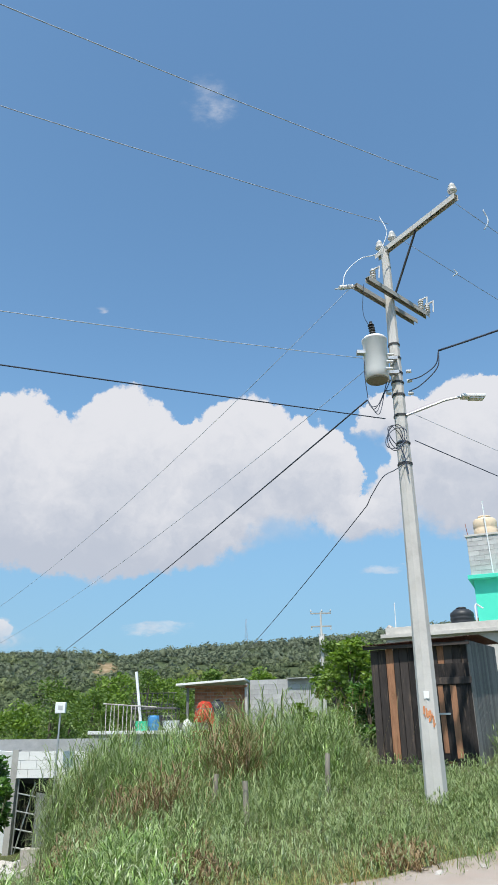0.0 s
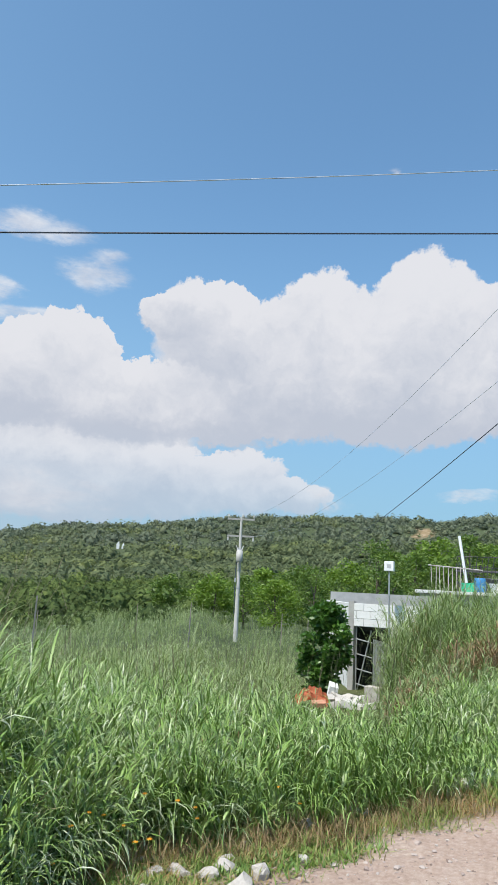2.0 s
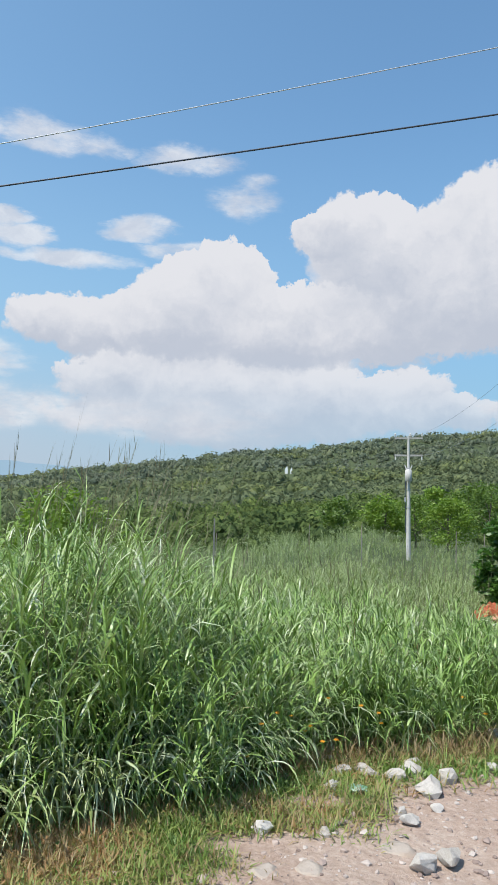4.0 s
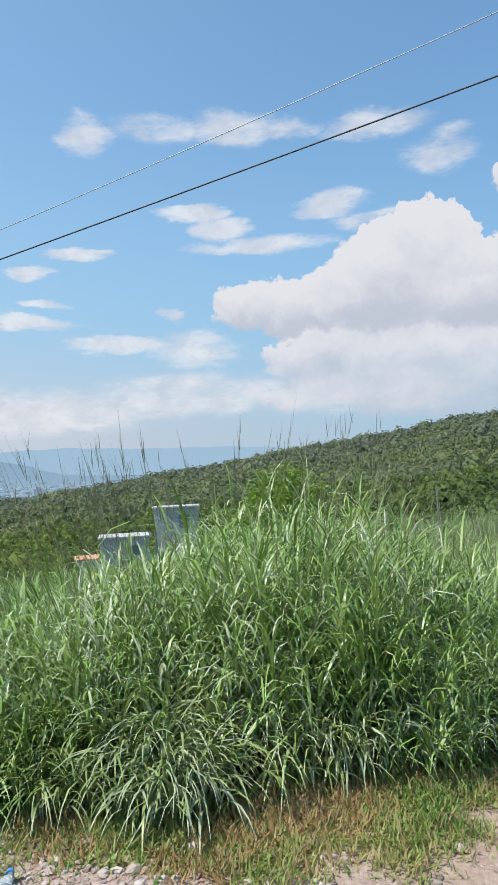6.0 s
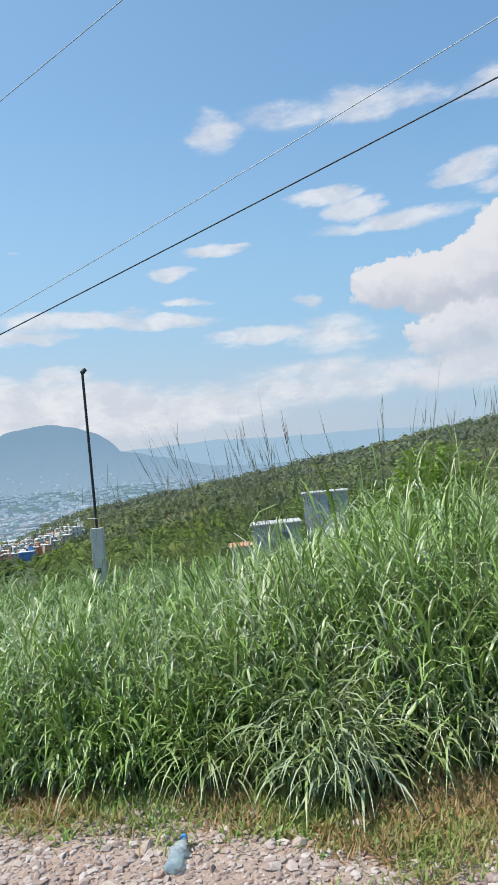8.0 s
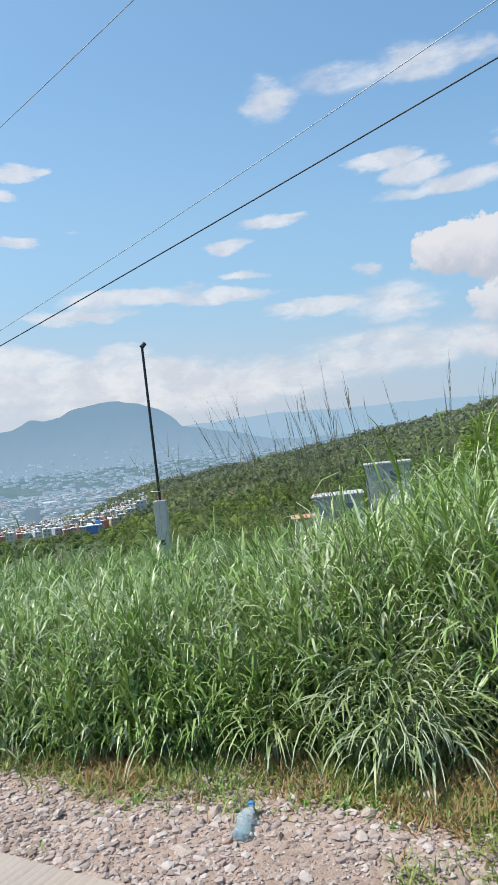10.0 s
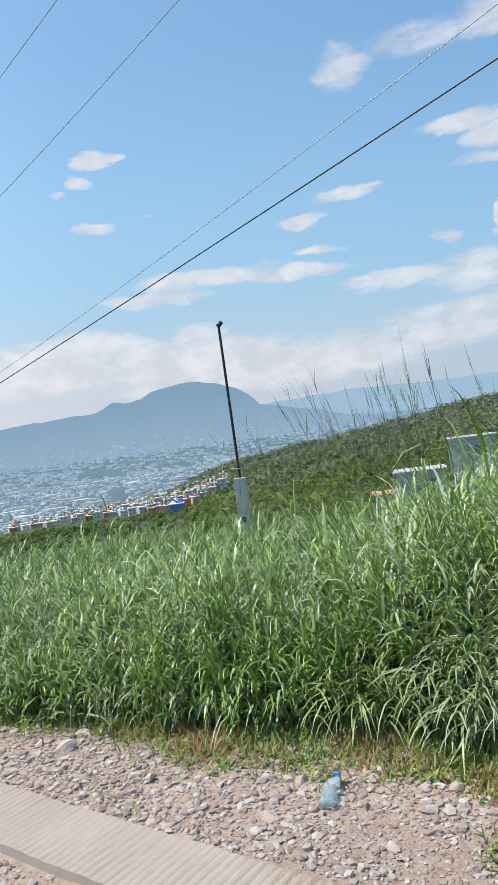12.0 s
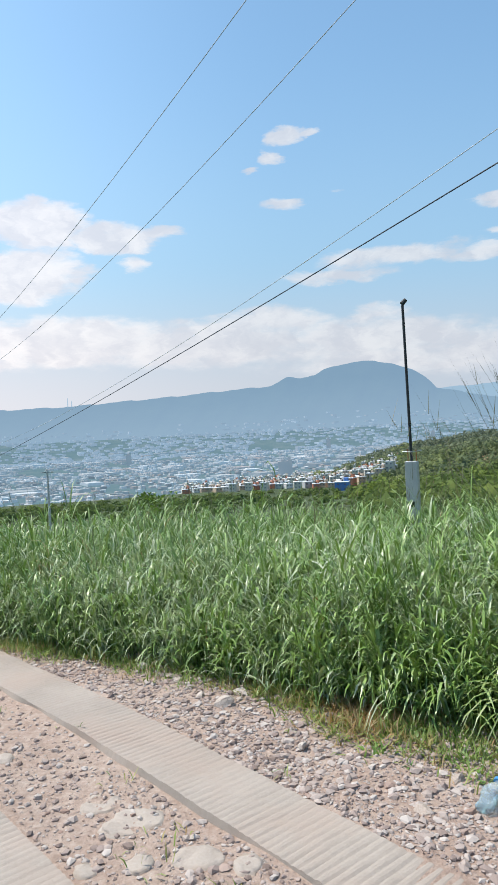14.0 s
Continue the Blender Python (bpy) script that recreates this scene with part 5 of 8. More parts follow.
def tussocks(name, a0, a1, r0, r1, n, culms, leaves, fan, seg, mat, wide, label, hscale=1.0, spread=0.12, droop=1.0, gaps=-2.0):
    """Tufts of leafy culms with a fan of long arching blades at the foot of each."""
    a, r, x, y = scatter(a0, a1, r0, r1, n)
    ok = keep_clear(x, y) & (soft_noise(x, y, 2.9, 5.0) + rng.normal(0, 0.3, n) > gaps)
    a, r, x, y = a[ok], r[ok], x[ok], y[ok]
    H = grass_height(a, r, x, y) * hscale * rng.uniform(0.68, 1.03, len(a))
    H = np.minimum(H, 1.85)
    tilt = rng.uniform(0, math.tau, len(a))
    m = len(a) * culms
    i = np.repeat(np.arange(len(a)), culms)
    cx, cy = x[i] + rng.normal(0, spread, m), y[i] + rng.normal(0, spread, m)
    out = np.arctan2(cy - y[i] + 0.05 * np.sin(tilt[i]), cx - x[i] + 0.05 * np.cos(tilt[i])) + rng.normal(0, 0.5, m)
    clean = np.abs(rng.normal(0.03, 0.24, m)) + 0.03
    ch = H[i] * rng.uniform(0.52, 0.96, m)
    cz = ground_z(cx, cy)
    blades = []
    for k in range(leaves):
        f = np.clip(rng.uniform(0.05, 1.0, m) ** 0.8, 0, 0.97)
        root = np.stack([cx + np.cos(out) * np.sin(clean) * ch * f, cy + np.sin(out) * np.sin(clean) * ch * f, cz + np.cos(clean) * ch * f * 0.97], 1)
        L = np.clip(H[i] * rng.uniform(0.24, 0.46, m) * (1.1 - 0.4 * f), 0.1, 0.56)
        ya = out + rng.normal(0, 1.3, m)
        lean = clean * 0.6 + rng.uniform(0.1, 0.6, m)
        bend = rng.uniform(0.9, 3.4, m) * droop * (1.1 - 0.2 * f)
        blades.append(ribbons(root, ya, lean, bend, L, wide * (1.1 - 0.3 * f) * rng.uniform(0.6, 1.25, m), seg, 1.9))
    stem_root = np.stack([cx, cy, cz - 0.02], 1)
    blades.append(ribbons(stem_root, out, clean, rng.uniform(0, 0.12, m), ch, wide * 0.4 * np.ones(m), seg, 1.0, 0.9))
    if fan:
        q = len(a) * fan
        i = np.repeat(np.arange(len(a)), fan)
        fx, fy = x[i] + rng.normal(0, spread * 0.6, q), y[i] + rng.normal(0, spread * 0.6, q)
        ya = np.arctan2(fy - y[i], fx - x[i]) + rng.normal(0, 0.4, q)
        L = np.clip(H[i] * rng.uniform(0.38, 0.72, q), 0.15, 0.82)
        blades.append(ribbons(np.stack([fx, fy, ground_z(fx, fy) - 0.02], 1), ya, rng.uniform(0.15, 0.7, q), rng.uniform(1.1, 2.9, q) * droop, L, wide * rng.uniform(0.7, 1.2, q), seg, 2.0))
    return tagged(ribbons_mesh(name, np.concatenate(blades), mat), label, "grass", kind="stuff")


def overhang(name, a0, a1, back, n, blades_each, lo, hi, mat, wide, label, high=0.45):
    """Tufts at the field's edge whose long blades fall over towards the road."""
    a = rng.uniform(a0, a1, n)
    r = edge_r(a) + rng.uniform(0.05, back, n)
    i = np.repeat(np.arange(n), blades_each)
    q = len(i)
    ang = np.radians(a)[i]
    x, y = -np.sin(ang) * r[i] + rng.normal(0, 0.07, q), np.cos(ang) * r[i] + rng.normal(0, 0.07, q)
    ok = keep_clear(x, y)
    to_road = np.arctan2(-np.cos(ang), np.sin(ang)) + rng.normal(0, 0.75, q)
    z = ground_z(x, y) + rng.uniform(0.0, high, q) * (r[i] - edge_r(a[i])) / back
    bl = ribbons(np.stack([x, y, z], 1), to_road, rng.uniform(0.1, 0.75, q), rng.uniform(1.2, 2.6, q), rng.uniform(lo, hi, q), wide * rng.uniform(0.6, 1.25, q), 6, 1.7)
    return tagged(ribbons_mesh(name, bl[ok], mat), label, "grass", kind="stuff")


tussocks("tall_grass", 36, 70, 3.75, 7.0, 215, 13, 9, 14, 4, G_TALL, 0.0168, "tall arching green guinea grass leaning over the verge", 1.06, 0.085, 0.95)
tussocks("tall_grass", 2, 40, 4.6, 9.8, 600, 7, 6, 10, 4, G_TALL, 0.0165, "rough green roadside grass, knee to waist high", 1.15, 0.07, 1.0, -0.3)
tussocks("tall_grass", 66, 122, 3.8, 6.0, 300, 8, 7, 12, 4, G_TALL, 0.0168, "dense green field grass falling away downhill", 0.95, 0.09, 1.0, -0.5)
tussocks("tall_grass", 66, 122, 5.6, 9.5, 320, 8, 6, 7, 3, G_BROW, 0.019, "dark green field grass falling away downhill", 0.95, 0.1, 0.9, -0.5)
overhang("overhanging_grass", 44, 74, 0.75, 95, 14, 0.3, 0.62, G_DEEP, 0.017, "dark drooping grass blades at the foot of the clump")
overhang("overhanging_grass", 8, 46, 0.8, 150, 14, 0.24, 0.52, G_TALL, 0.0165, "drooping green blades along the roadside")
overhang("overhanging_grass", 72, 122, 0.7, 140, 16, 0.25, 0.58, G_TALL, 0.015, "drooping green blades along the field's edge")
overhang("silvery_grass", 59.5, 64.5, 0.45, 8, 26, 0.4, 0.66, G_SILVER, 0.017, "pale silvery grass tuft drooping to the ground", 0.3)
# these two sets of pale blades are added as highlights where the grass falls dark
overhang("silvery_grass", 26, 48, 0.9, 90, 10, 0.28, 0.55, G_SILVER, 0.017, "pale arching grass blades at the field's edge", 0.5)
overhang("silvery_grass", 42, 76, 0.9, 36, 10, 0.3, 0.56, G_SILVER, 0.019, "pale arching grass blades among the deep green", 0.7)
overhang("silvery_grass", 74, 112, 1.3, 110, 14, 0.3, 0.6, G_SILVER, 0.012, "pale silvery grass tufts among the green", 0.75)
tussocks("silvery_grass", 78, 114, 4.2, 6.6, 200, 9, 6, 8, 3, G_SILVER, 0.013, "pale silvery grass tufts among the field grass", 0.85)
tussocks("field_grass", -24, 14, 7.8, 20, 560, 6, 5, 6, 3, G_FIELD, 0.021, "yellow-green grass covering the bank below the hut", 1.06)
tussocks("field_grass", -9, 12, 12.6, 19, 120, 7, 6, 6, 3, G_TALL, 0.02, "dark green grass tufts on the bank below the hut", 1.06)
tussocks("bank_turf", -24, 13, 7.4, 14.5, 1500, 3, 3, 10, 2, G_FIELD, 0.0125, "dense short grass on the bank", 0.95, 0.16)
tussocks("field_grass", 8.5, 11.85, 13.0, 17.2, 70, 7, 5, 6, 3, G_FIELD, 0.02, "tall green grass on the bank beside the doorway", 1.3)
tussocks("field_grass", 66, 122, 9.4, 15, 340, 6, 5, 4, 2, G_BROW, 0.026, "green field grass along the brow of the slope", 0.88)
tussocks("field_grass", 12, 70, 9, 26, 1150, 6, 5, 3, 2, G_FIELD, 0.022, "pale green grass of the open field", 1.0, 0.16, 1.2)
tussocks("far_grass", 12, 70, 25, 60, 1600, 5, 3, 0, 1, G_FIELD, 0.05, "pale green grass of the far field", 1.35, 0.3)
tussocks("far_grass", 12, 52, 58, 135, 2600, 3, 2, 0, 1, G_FIELD, 0.12, "hazy grass at the foot of the hill", 1.9, 0.7)
tussocks("far_grass", 66, 124, 14.5, 62, 1600, 4, 3, 0, 1, G_BROW, 0.05, "green grass on the falling slope", 1.0, 0.3)


def grass_stalks(a0, a1, r0, r1, n, h, mat, label, lean_to=0.22, thick=0.005):
    """Flowering stems with thin open panicles."""
    a, r, x, y = scatter(a0, a1, r0, r1, n)
    ok = keep_clear(x, y) & (r > edge_r(a) + 0.15)
    a, r, x, y, n = a[ok], r[ok], x[ok], y[ok], int(ok.sum())
    z = ground_z(x, y)
    # the stems fan out from the middle of their stand
    yaw = np.radians(a + 180 * (a < (a0 + a1) / 2)) + math.pi + rng.normal(0, 0.5, n)
    L = h * rng.uniform(0.8, 1.12, n)
    lean, bend = np.abs(rng.normal(lean_to * (0.3 + 1.3 * np.abs(a - (a0 + a1) / 2) / (a1 - a0)), lean_to * 0.35, n)), rng.uniform(0.0, 0.25, n)
    stems = ribbons(np.stack([x, y, z], 1), yaw, lean, bend, L, np.full(n, thick), 5, 1.0, 1.0)
    tops = stems[:, -2:].mean(axis=(1, 2))
    out = [stems]
    for k in range(6):
        f = rng.uniform(-0.34, 0.02, n)
        root = tops + np.stack([np.cos(yaw) * np.sin(lean + bend) * f, np.sin(yaw) * np.sin(lean + bend) * f, np.cos(lean + bend) * f], 1)
        out.append(ribbons(root, yaw + rng.normal(0, 0.9, n), lean + bend * 0.5 + rng.uniform(-0.05, 0.08, n), rng.uniform(-0.02, 0.12, n), rng.uniform(0.08, 0.22, n), np.full(n, 0.0034), 5, 1.0, 1.0))
    return tagged(ribbons_mesh("grass_stalks", np.concatenate(out), mat), label, "grass", kind="stuff")


grass_stalks(47, 69, 3.9, 5.6, 200, 2.02, G_STALK, "purple-brown flowering stalks standing above the grass", 0.42, 0.006)
grass_stalks(57, 73, 4.2, 7.0, 26, 1.65, G_STALK, "thin dark flowering stalks before the block buildings", 0.35, 0.006)
grass_stalks(8, 46, 5.0, 11, 170, 1.4, G_STALK, "thin flowering stalks among the grass")
grass_stalks(64, 122, 4.5, 12, 260, 1.25, G_STALK, "thin flowering stalks among the field grass")
grass_stalks(-14, 13, 12, 20, 110, 1.6, G_DRY, "dry straw-coloured stalks on the bank")
tussocks("dry_grass", -12, 12, 10, 16, 16, 8, 5, 4, 4, G_DRY, 0.018, "dry straw grass tufts on the bank", 0.9)
for a0, a1, r0, r1, h_ in ((4.0, 6.8, 11.5, 12.7, 1.25), (-2.4, 0.5, 13.0, 14.6, 1.15), (9.6, 11.4, 9.4, 10.6, 1.0), (0.0, 3.0, 8.0, 8.8, 0.7), (-15, -12, 8.2, 8.9, 0.55)):
    tussocks("dry_grass", a0, a1, r0, r1, 17, 8, 6, 8, 3, G_DEAD, 0.02, "rust-brown dead grass tuft on the bank", h_)
tussocks("dry_grass", 14, 120, 4.2, 10, 150, 4, 4, 6, 4, G_DRY, 0.011, "withered brown grass blades among the green", 0.75)


def verge(a0, a1, n, mat, label, low=0.05, high=0.22, inner=0.9, outer=0.35, name="verge_weeds", wide=0.0068, each=6):
    a = rng.uniform(a0, a1, n)
    r = edge_r(a) + rng.triangular(-inner, min(max(0.0, -inner + 0.05), (outer - inner) / 2), outer, n)
    x, y = -np.sin(np.radians(a)) * r, np.cos(np.radians(a)) * r
    ok = soft_noise(x, y, 3.1, 1.0) > -0.25 - 0.8 * np.clip((r - edge_r(a) + 0.5) / 0.5, 0, 1)
    off = x * ACROSS.x + y * ACROSS.y
    ok &= (off < -2.1) | ((off > -1.67) & (off < -1.16)) | (a < 60)
    x, y, m = x[ok], y[ok], int(ok.sum())
    i = np.repeat(np.arange(m), each)
    k = len(i)
    rx, ry = x[i] + rng.normal(0, 0.045, k), y[i] + rng.normal(0, 0.045, k)
    root = np.stack([rx, ry, ground_z(rx, ry)], 1)
    bl = ribbons(root, rng.uniform(0, math.tau, k), rng.uniform(0.15, 1.35, k), rng.uniform(0, 1.5, k), rng.uniform(low, high, k), wide * rng.uniform(0.6, 1.4, k), 2)
    return tagged(ribbons_mesh(name, bl, mat), label, "weeds", kind="stuff")


verge(2, 122, 2300, G_WEED, "low green and rust-red weeds along the dirt edge", 0.025, 0.12, 0.65, 0.35, wide=0.0085)
verge(-22, 5, 400, G_WEED, "low weeds along the slab path", 0.06, 0.3, 0.5, 0.8)
verge(40, 84, 1500, G_WEED, "bright low weeds at the foot of the tall grass", 0.03, 0.13, 0.5, 0.25, wide=0.0085)
verge(40, 84, 620, G_FORB, "small leafy green weeds at the foot of the tall grass", 0.025, 0.075, 0.55, 0.3, "leafy_weeds", 0.018, 13)
verge(12, 40, 330, G_FORB, "small leafy green weeds among the white stones", 0.025, 0.08, 0.5, 0.5, "leafy_weeds", 0.018, 13)
verge(84, 122, 200, G_FORB, "small leafy green weeds at the gravel's edge", 0.02, 0.06, 0.35, 0.15, "leafy_weeds", 0.015, 12)
verge(8, 120, 240, G_DRY, "straw-coloured dead weeds on the dirt edge", 0.03, 0.16, 0.7, 0.2)
verge(7, 38, 800, G_DRY, "brown and straw-coloured weeds before the grass", 0.05, 0.26, 0.1, 0.75)
verge(7, 38, 520, G_WEED, "low weeds before the grass", 0.04, 0.18, 0.35, 0.75)
verge(26, 64, 2300, G_WEED, "green and rusty low weeds spreading over the dirt", 0.02, 0.10, 0.95, 0.1, wide=0.008, each=6)
verge(26, 60, 260, G_DRY, "straw weeds spreading over the dirt", 0.03, 0.12, 0.85, 0.1)
verge(62, 122, 900, G_WEED, "fresh low weeds at the gravel's edge", 0.025, 0.10, 0.3, 0.12, wide=0.008)
verge(26, 46, 420, G_WEED, "thin low weeds among the stones on the dirt", 0.02, 0.09, 1.2, -0.3, wide=0.008)
verge(26, 46, 160, G_DRY, "straw-coloured weeds among the stones on the dirt", 0.02, 0.11, 1.2, -0.3)
verge(78, 122, 850, G_WEED, "rusty and green weeds matted at the foot of the field grass", 0.02, 0.10, 0.42, 0.1, wide=0.008)
verge(78, 122, 160, G_DEAD, "rust-brown dead weeds at the foot of the field grass", 0.02, 0.10, 0.45, 0.1)
verge(2, 14, 170, G_WEED, "weeds creeping over the end of the slab", 0.04, 0.2, 0.5, 0.3)
verge(2, 14, 90, G_DRY, "straw weeds creeping over the end of the slab", 0.04, 0.22, 0.5, 0.3)
verge(88, 124, 60, G_WEED, "sparse low weeds between the wheel strips", 0.03, 0.09, 2.6, -0.9)


# ---- trees and bushes ----
def leaf_cards(centres, radii, per, size, seed, flat=0.75):
    """Many small leaves round clump centres: an array of quads."""
    g = np.random.default_rng(seed)
    n = len(centres) * per
    i = np.repeat(np.arange(len(centres)), per)
    d = g.normal(size=(n, 3))
    d /= np.linalg.norm(d, axis=1, keepdims=True)
    d *= (g.uniform(0.25, 1.0, n) ** 0.5)[:, None]
    p = np.asarray(centres)[i] + d * np.asarray(radii)[i][:, None] * np.array([1, 1, flat])
    t = g.normal(size=(n, 3))
    t[:, 2] *= 0.5
    t /= np.linalg.norm(t, axis=1, keepdims=True)
    b = np.cross(t, g.normal(size=(n, 3)))
    b /= np.linalg.norm(b, axis=1, keepdims=True)
    L = size * g.uniform(0.6, 1.3, n)[:, None]
    w = L * 0.28
    return np.stack([p, p + t * L * 0.5 + b * w, p + t * L, p + t * L * 0.5 - b * w], 1)


def leafy(name, place, h, rx, clumps, per, size, mat, label, category, seed, low=0.25, trunk_r=0.08):
    """A tapered trunk with limbs and an uneven crown of leaf clumps."""
    rnd = random.Random(seed)
    tree = thing(name, place, label, category)
    centres, radii = [], []
    for k in range(clumps):
        u, f = rnd.uniform(0, math.tau), rnd.uniform(low, 0.95)
        reach = rx * math.sin(math.pi * min(0.97, (f - low) / (1 - low) * 0.85 + 0.13)) * rnd.uniform(0.35, 1.0)
        centres.append((math.cos(u) * reach, math.sin(u) * reach, h * f))
        radii.append(rx * rnd.uniform(0.2, 0.4))
    bm = bmesh.new()
    sway = [(0, 0, -0.2), (0.04 * h * rnd.uniform(-1, 1), 0.04 * h * rnd.uniform(-1, 1), h * 0.35), (0.06 * h * rnd.uniform(-1, 1), 0.06 * h * rnd.uniform(-1, 1), h * 0.8)]
    cyl(bm, sway[0], sway[1], trunk_r, trunk_r * 0.7, 9)
    cyl(bm, sway[1], sway[2], trunk_r * 0.7, trunk_r * 0.25, 9)
    for c in centres[:: max(1, clumps // 10)]:
        start = Vector(sway[0]).lerp(Vector(sway[2]), max(0.2, min(0.85, c[2] / h * 0.6 + 0.05)))
        cyl(bm, start, c, trunk_r * 0.35, trunk_r * 0.1, 6)
    part("trunk", bm, M_BARK, tree)
    crown = quads_object("crown", leaf_cards(centres, radii, per, size, seed), None, mat, "")
    del crown["kind"]
    crown.parent = tree
    return tree


leafy("broadleaf_bush", at(17.55, 16.8), 2.15, 0.66, 58, 120, 0.13, L_DARK, "dark glossy broad-leaved bush beside the block wall", "bush", 3, 0.12, 0.04)
leafy("feathery_tree", at(13.7, 38.0), 5.6, 1.9, 46, 90, 0.16, L_TREE, "feathery green tree behind the white sign box", "tree", 4, 0.2, 0.1)
leafy("round_bush", at(21.6, 62.0), 4.4, 2.6, 46, 80, 0.24, L_LIGHT, "rounded light-green bush at the field's end", "bush", 5, 0.15, 0.1)
leafy("tree", at(24.0, 74.0), 5.5, 2.2, 36, 70, 0.25, L_TREE, "dark green tree behind the slim pole", "tree", 6, 0.15, 0.12)
leafy("tree", at(18.6, 80.0), 6.5, 3.2, 46, 80, 0.28, L_TREE, "spreading green tree beyond the block wall", "tree", 7, 0.15, 0.12)
leafy("tree", at(10.5, 60.0), 5.2, 2.6, 40, 80, 0.24, L_TREE, "spreading green tree behind the terrace", "tree", 8, 0.15, 0.12)
leafy("tree", at(6.4, 62.0), 5.4, 2.4, 40, 80, 0.24, L_TREE, "green tree behind the terrace rail", "tree", 9, 0.15, 0.12)
leafy("tree", at(3.4, 66.0), 4.6, 2.0, 32, 80, 0.24, L_LIGHT, "light-green tree behind the terrace", "tree", 10, 0.15, 0.12)
for az_, r_, h_, rx_, light in ((22.5, 92, 6.5, 3.4, 1), (15.6, 88, 7.0, 3.6, 1), (12.2, 84, 7.2, 3.2, 0), (8.6, 80, 6.6, 3.2, 1), (5.0, 86, 6.2, 3.0, 1), (1.4, 92, 6.0, 3.0, 0), (-2.6, 96, 6.0, 3.2, 1), (26.5, 98, 5.6, 3.4, 1), (20.0, 104, 7.5, 4.0, 0), (10.4, 104, 8.0, 4.0, 0), (30.0, 108, 5.5, 3.6, 0)):
    leafy("tree", at(az_, r_), h_, rx_, 44, 66, 0.46, (L_TREE, L_LIGHT)[light], ("dark green", "light green")[light] + " rounded tree at the foot of the hill", "tree", 30 + int(r_), 0.15, 0.14)
leafy("leafy_bush", at(-9.4, 23.0), 2.9, 1.15, 40, 90, 0.16, L_LIGHT, "bright green leafy bush beside the dark shed", "bush", 11, 0.1, 0.06)
leafy("leafy_bush", at(-8.0, 26.0), 3.2, 0.8, 30, 80, 0.15, L_TREE, "green leafy bush beside the dark shed", "bush", 12, 0.1, 0.06)
leafy("leafy_bush", at(-10.6, 21.0), 2.0, 0.7, 24, 80, 0.13, L_DARK, "low dark green bush against the shed", "bush", 13, 0.05, 0.05)
leafy("low_shrub", at(-5.6, 16.4), 1.5, 0.35, 14, 60, 0.1, L_LIGHT, "fresh yellow-green shrub on the grassy bank", "bush", 14, 0.1, 0.03)
leafy("low_shrub", at(101.2, 22.0), 2.0, 1.2, 26, 70, 0.13, L_TREE, "dark green shrub on the brow of the field", "bush", 16, 0.1, 0.04)
leafy("hedge_bush", at(52.6, 9.2), 1.92, 0.95, 70, 120, 0.075, L_LIGHT, "yellow-green bush behind the tall grass", "bush", 15, 0.1, 0.04)


def crown_template(seed, lobes, cards, size):
    """A crown of small leaf sprays on a lobed shell, thicker inside: corners, triangles and the way each corner faces."""
    g = np.random.default_rng(seed)
    way = g.normal(size=(lobes, 3))
    way[:, 2] = np.abs(way[:, 2]) + 0.2
    way /= np.linalg.norm(way, axis=1, keepdims=True)
    big = g.uniform(0.5, 1.0, lobes)

    def shell(d, f):
        swell = np.max(np.clip((d @ way.T - 0.5) / 0.5, 0, 1) * big, axis=1)
        return d * ((0.40 + 0.34 * swell) * f)[:, None] + np.array([0, 0, 0.3])

    out = g.normal(size=(cards, 3))
    out[:, 2] = np.abs(out[:, 2]) * 0.9 - 0.15
    out /= np.linalg.norm(out, axis=1, keepdims=True)
    p = shell(out, g.uniform(0.8, 1.08, cards))
    t = np.cross(out, g.normal(size=(cards, 3)))
    t /= np.linalg.norm(t, axis=1, keepdims=True)
    up = np.cross(out, t) + out * g.uniform(-0.4, 0.5, cards)[:, None]
    s = size * g.uniform(0.6, 1.35, cards)[:, None]
    v = np.stack([p - t * s - up * s * 0.5, p + t * s - up * s * 0.5, p + up * s], 1)
    turn = np.einsum("ij,ij->i", np.cross(v[:, 1] - v[:, 0], v[:, 2] - v[:, 0]), out) < 0
    v[turn] = v[turn][:, ::-1]
    lit = out + g.normal(0, 0.28, (cards, 3))
    lit /= np.linalg.norm(lit, axis=1, keepdims=True)
    u = np.arange(7) / 7 * math.tau
    core = shell(np.concatenate([np.stack([np.cos(u), np.sin(u), 0 * u - 0.3], 1), [[0, 0, 1.0]]]), 0.8)
    face = core - np.array([0, 0, 0.2])
    face /= np.linalg.norm(face, axis=1, keepdims=True)
    tri = np.array([(q, (q + 1) % 7, 7) for q in range(7)])
    return np.concatenate([core, v.reshape(-1, 3)]), np.concatenate([tri, np.arange(cards * 3).reshape(-1, 3) + 8]), np.concatenate([face, np.repeat(lit, 3, 0)])


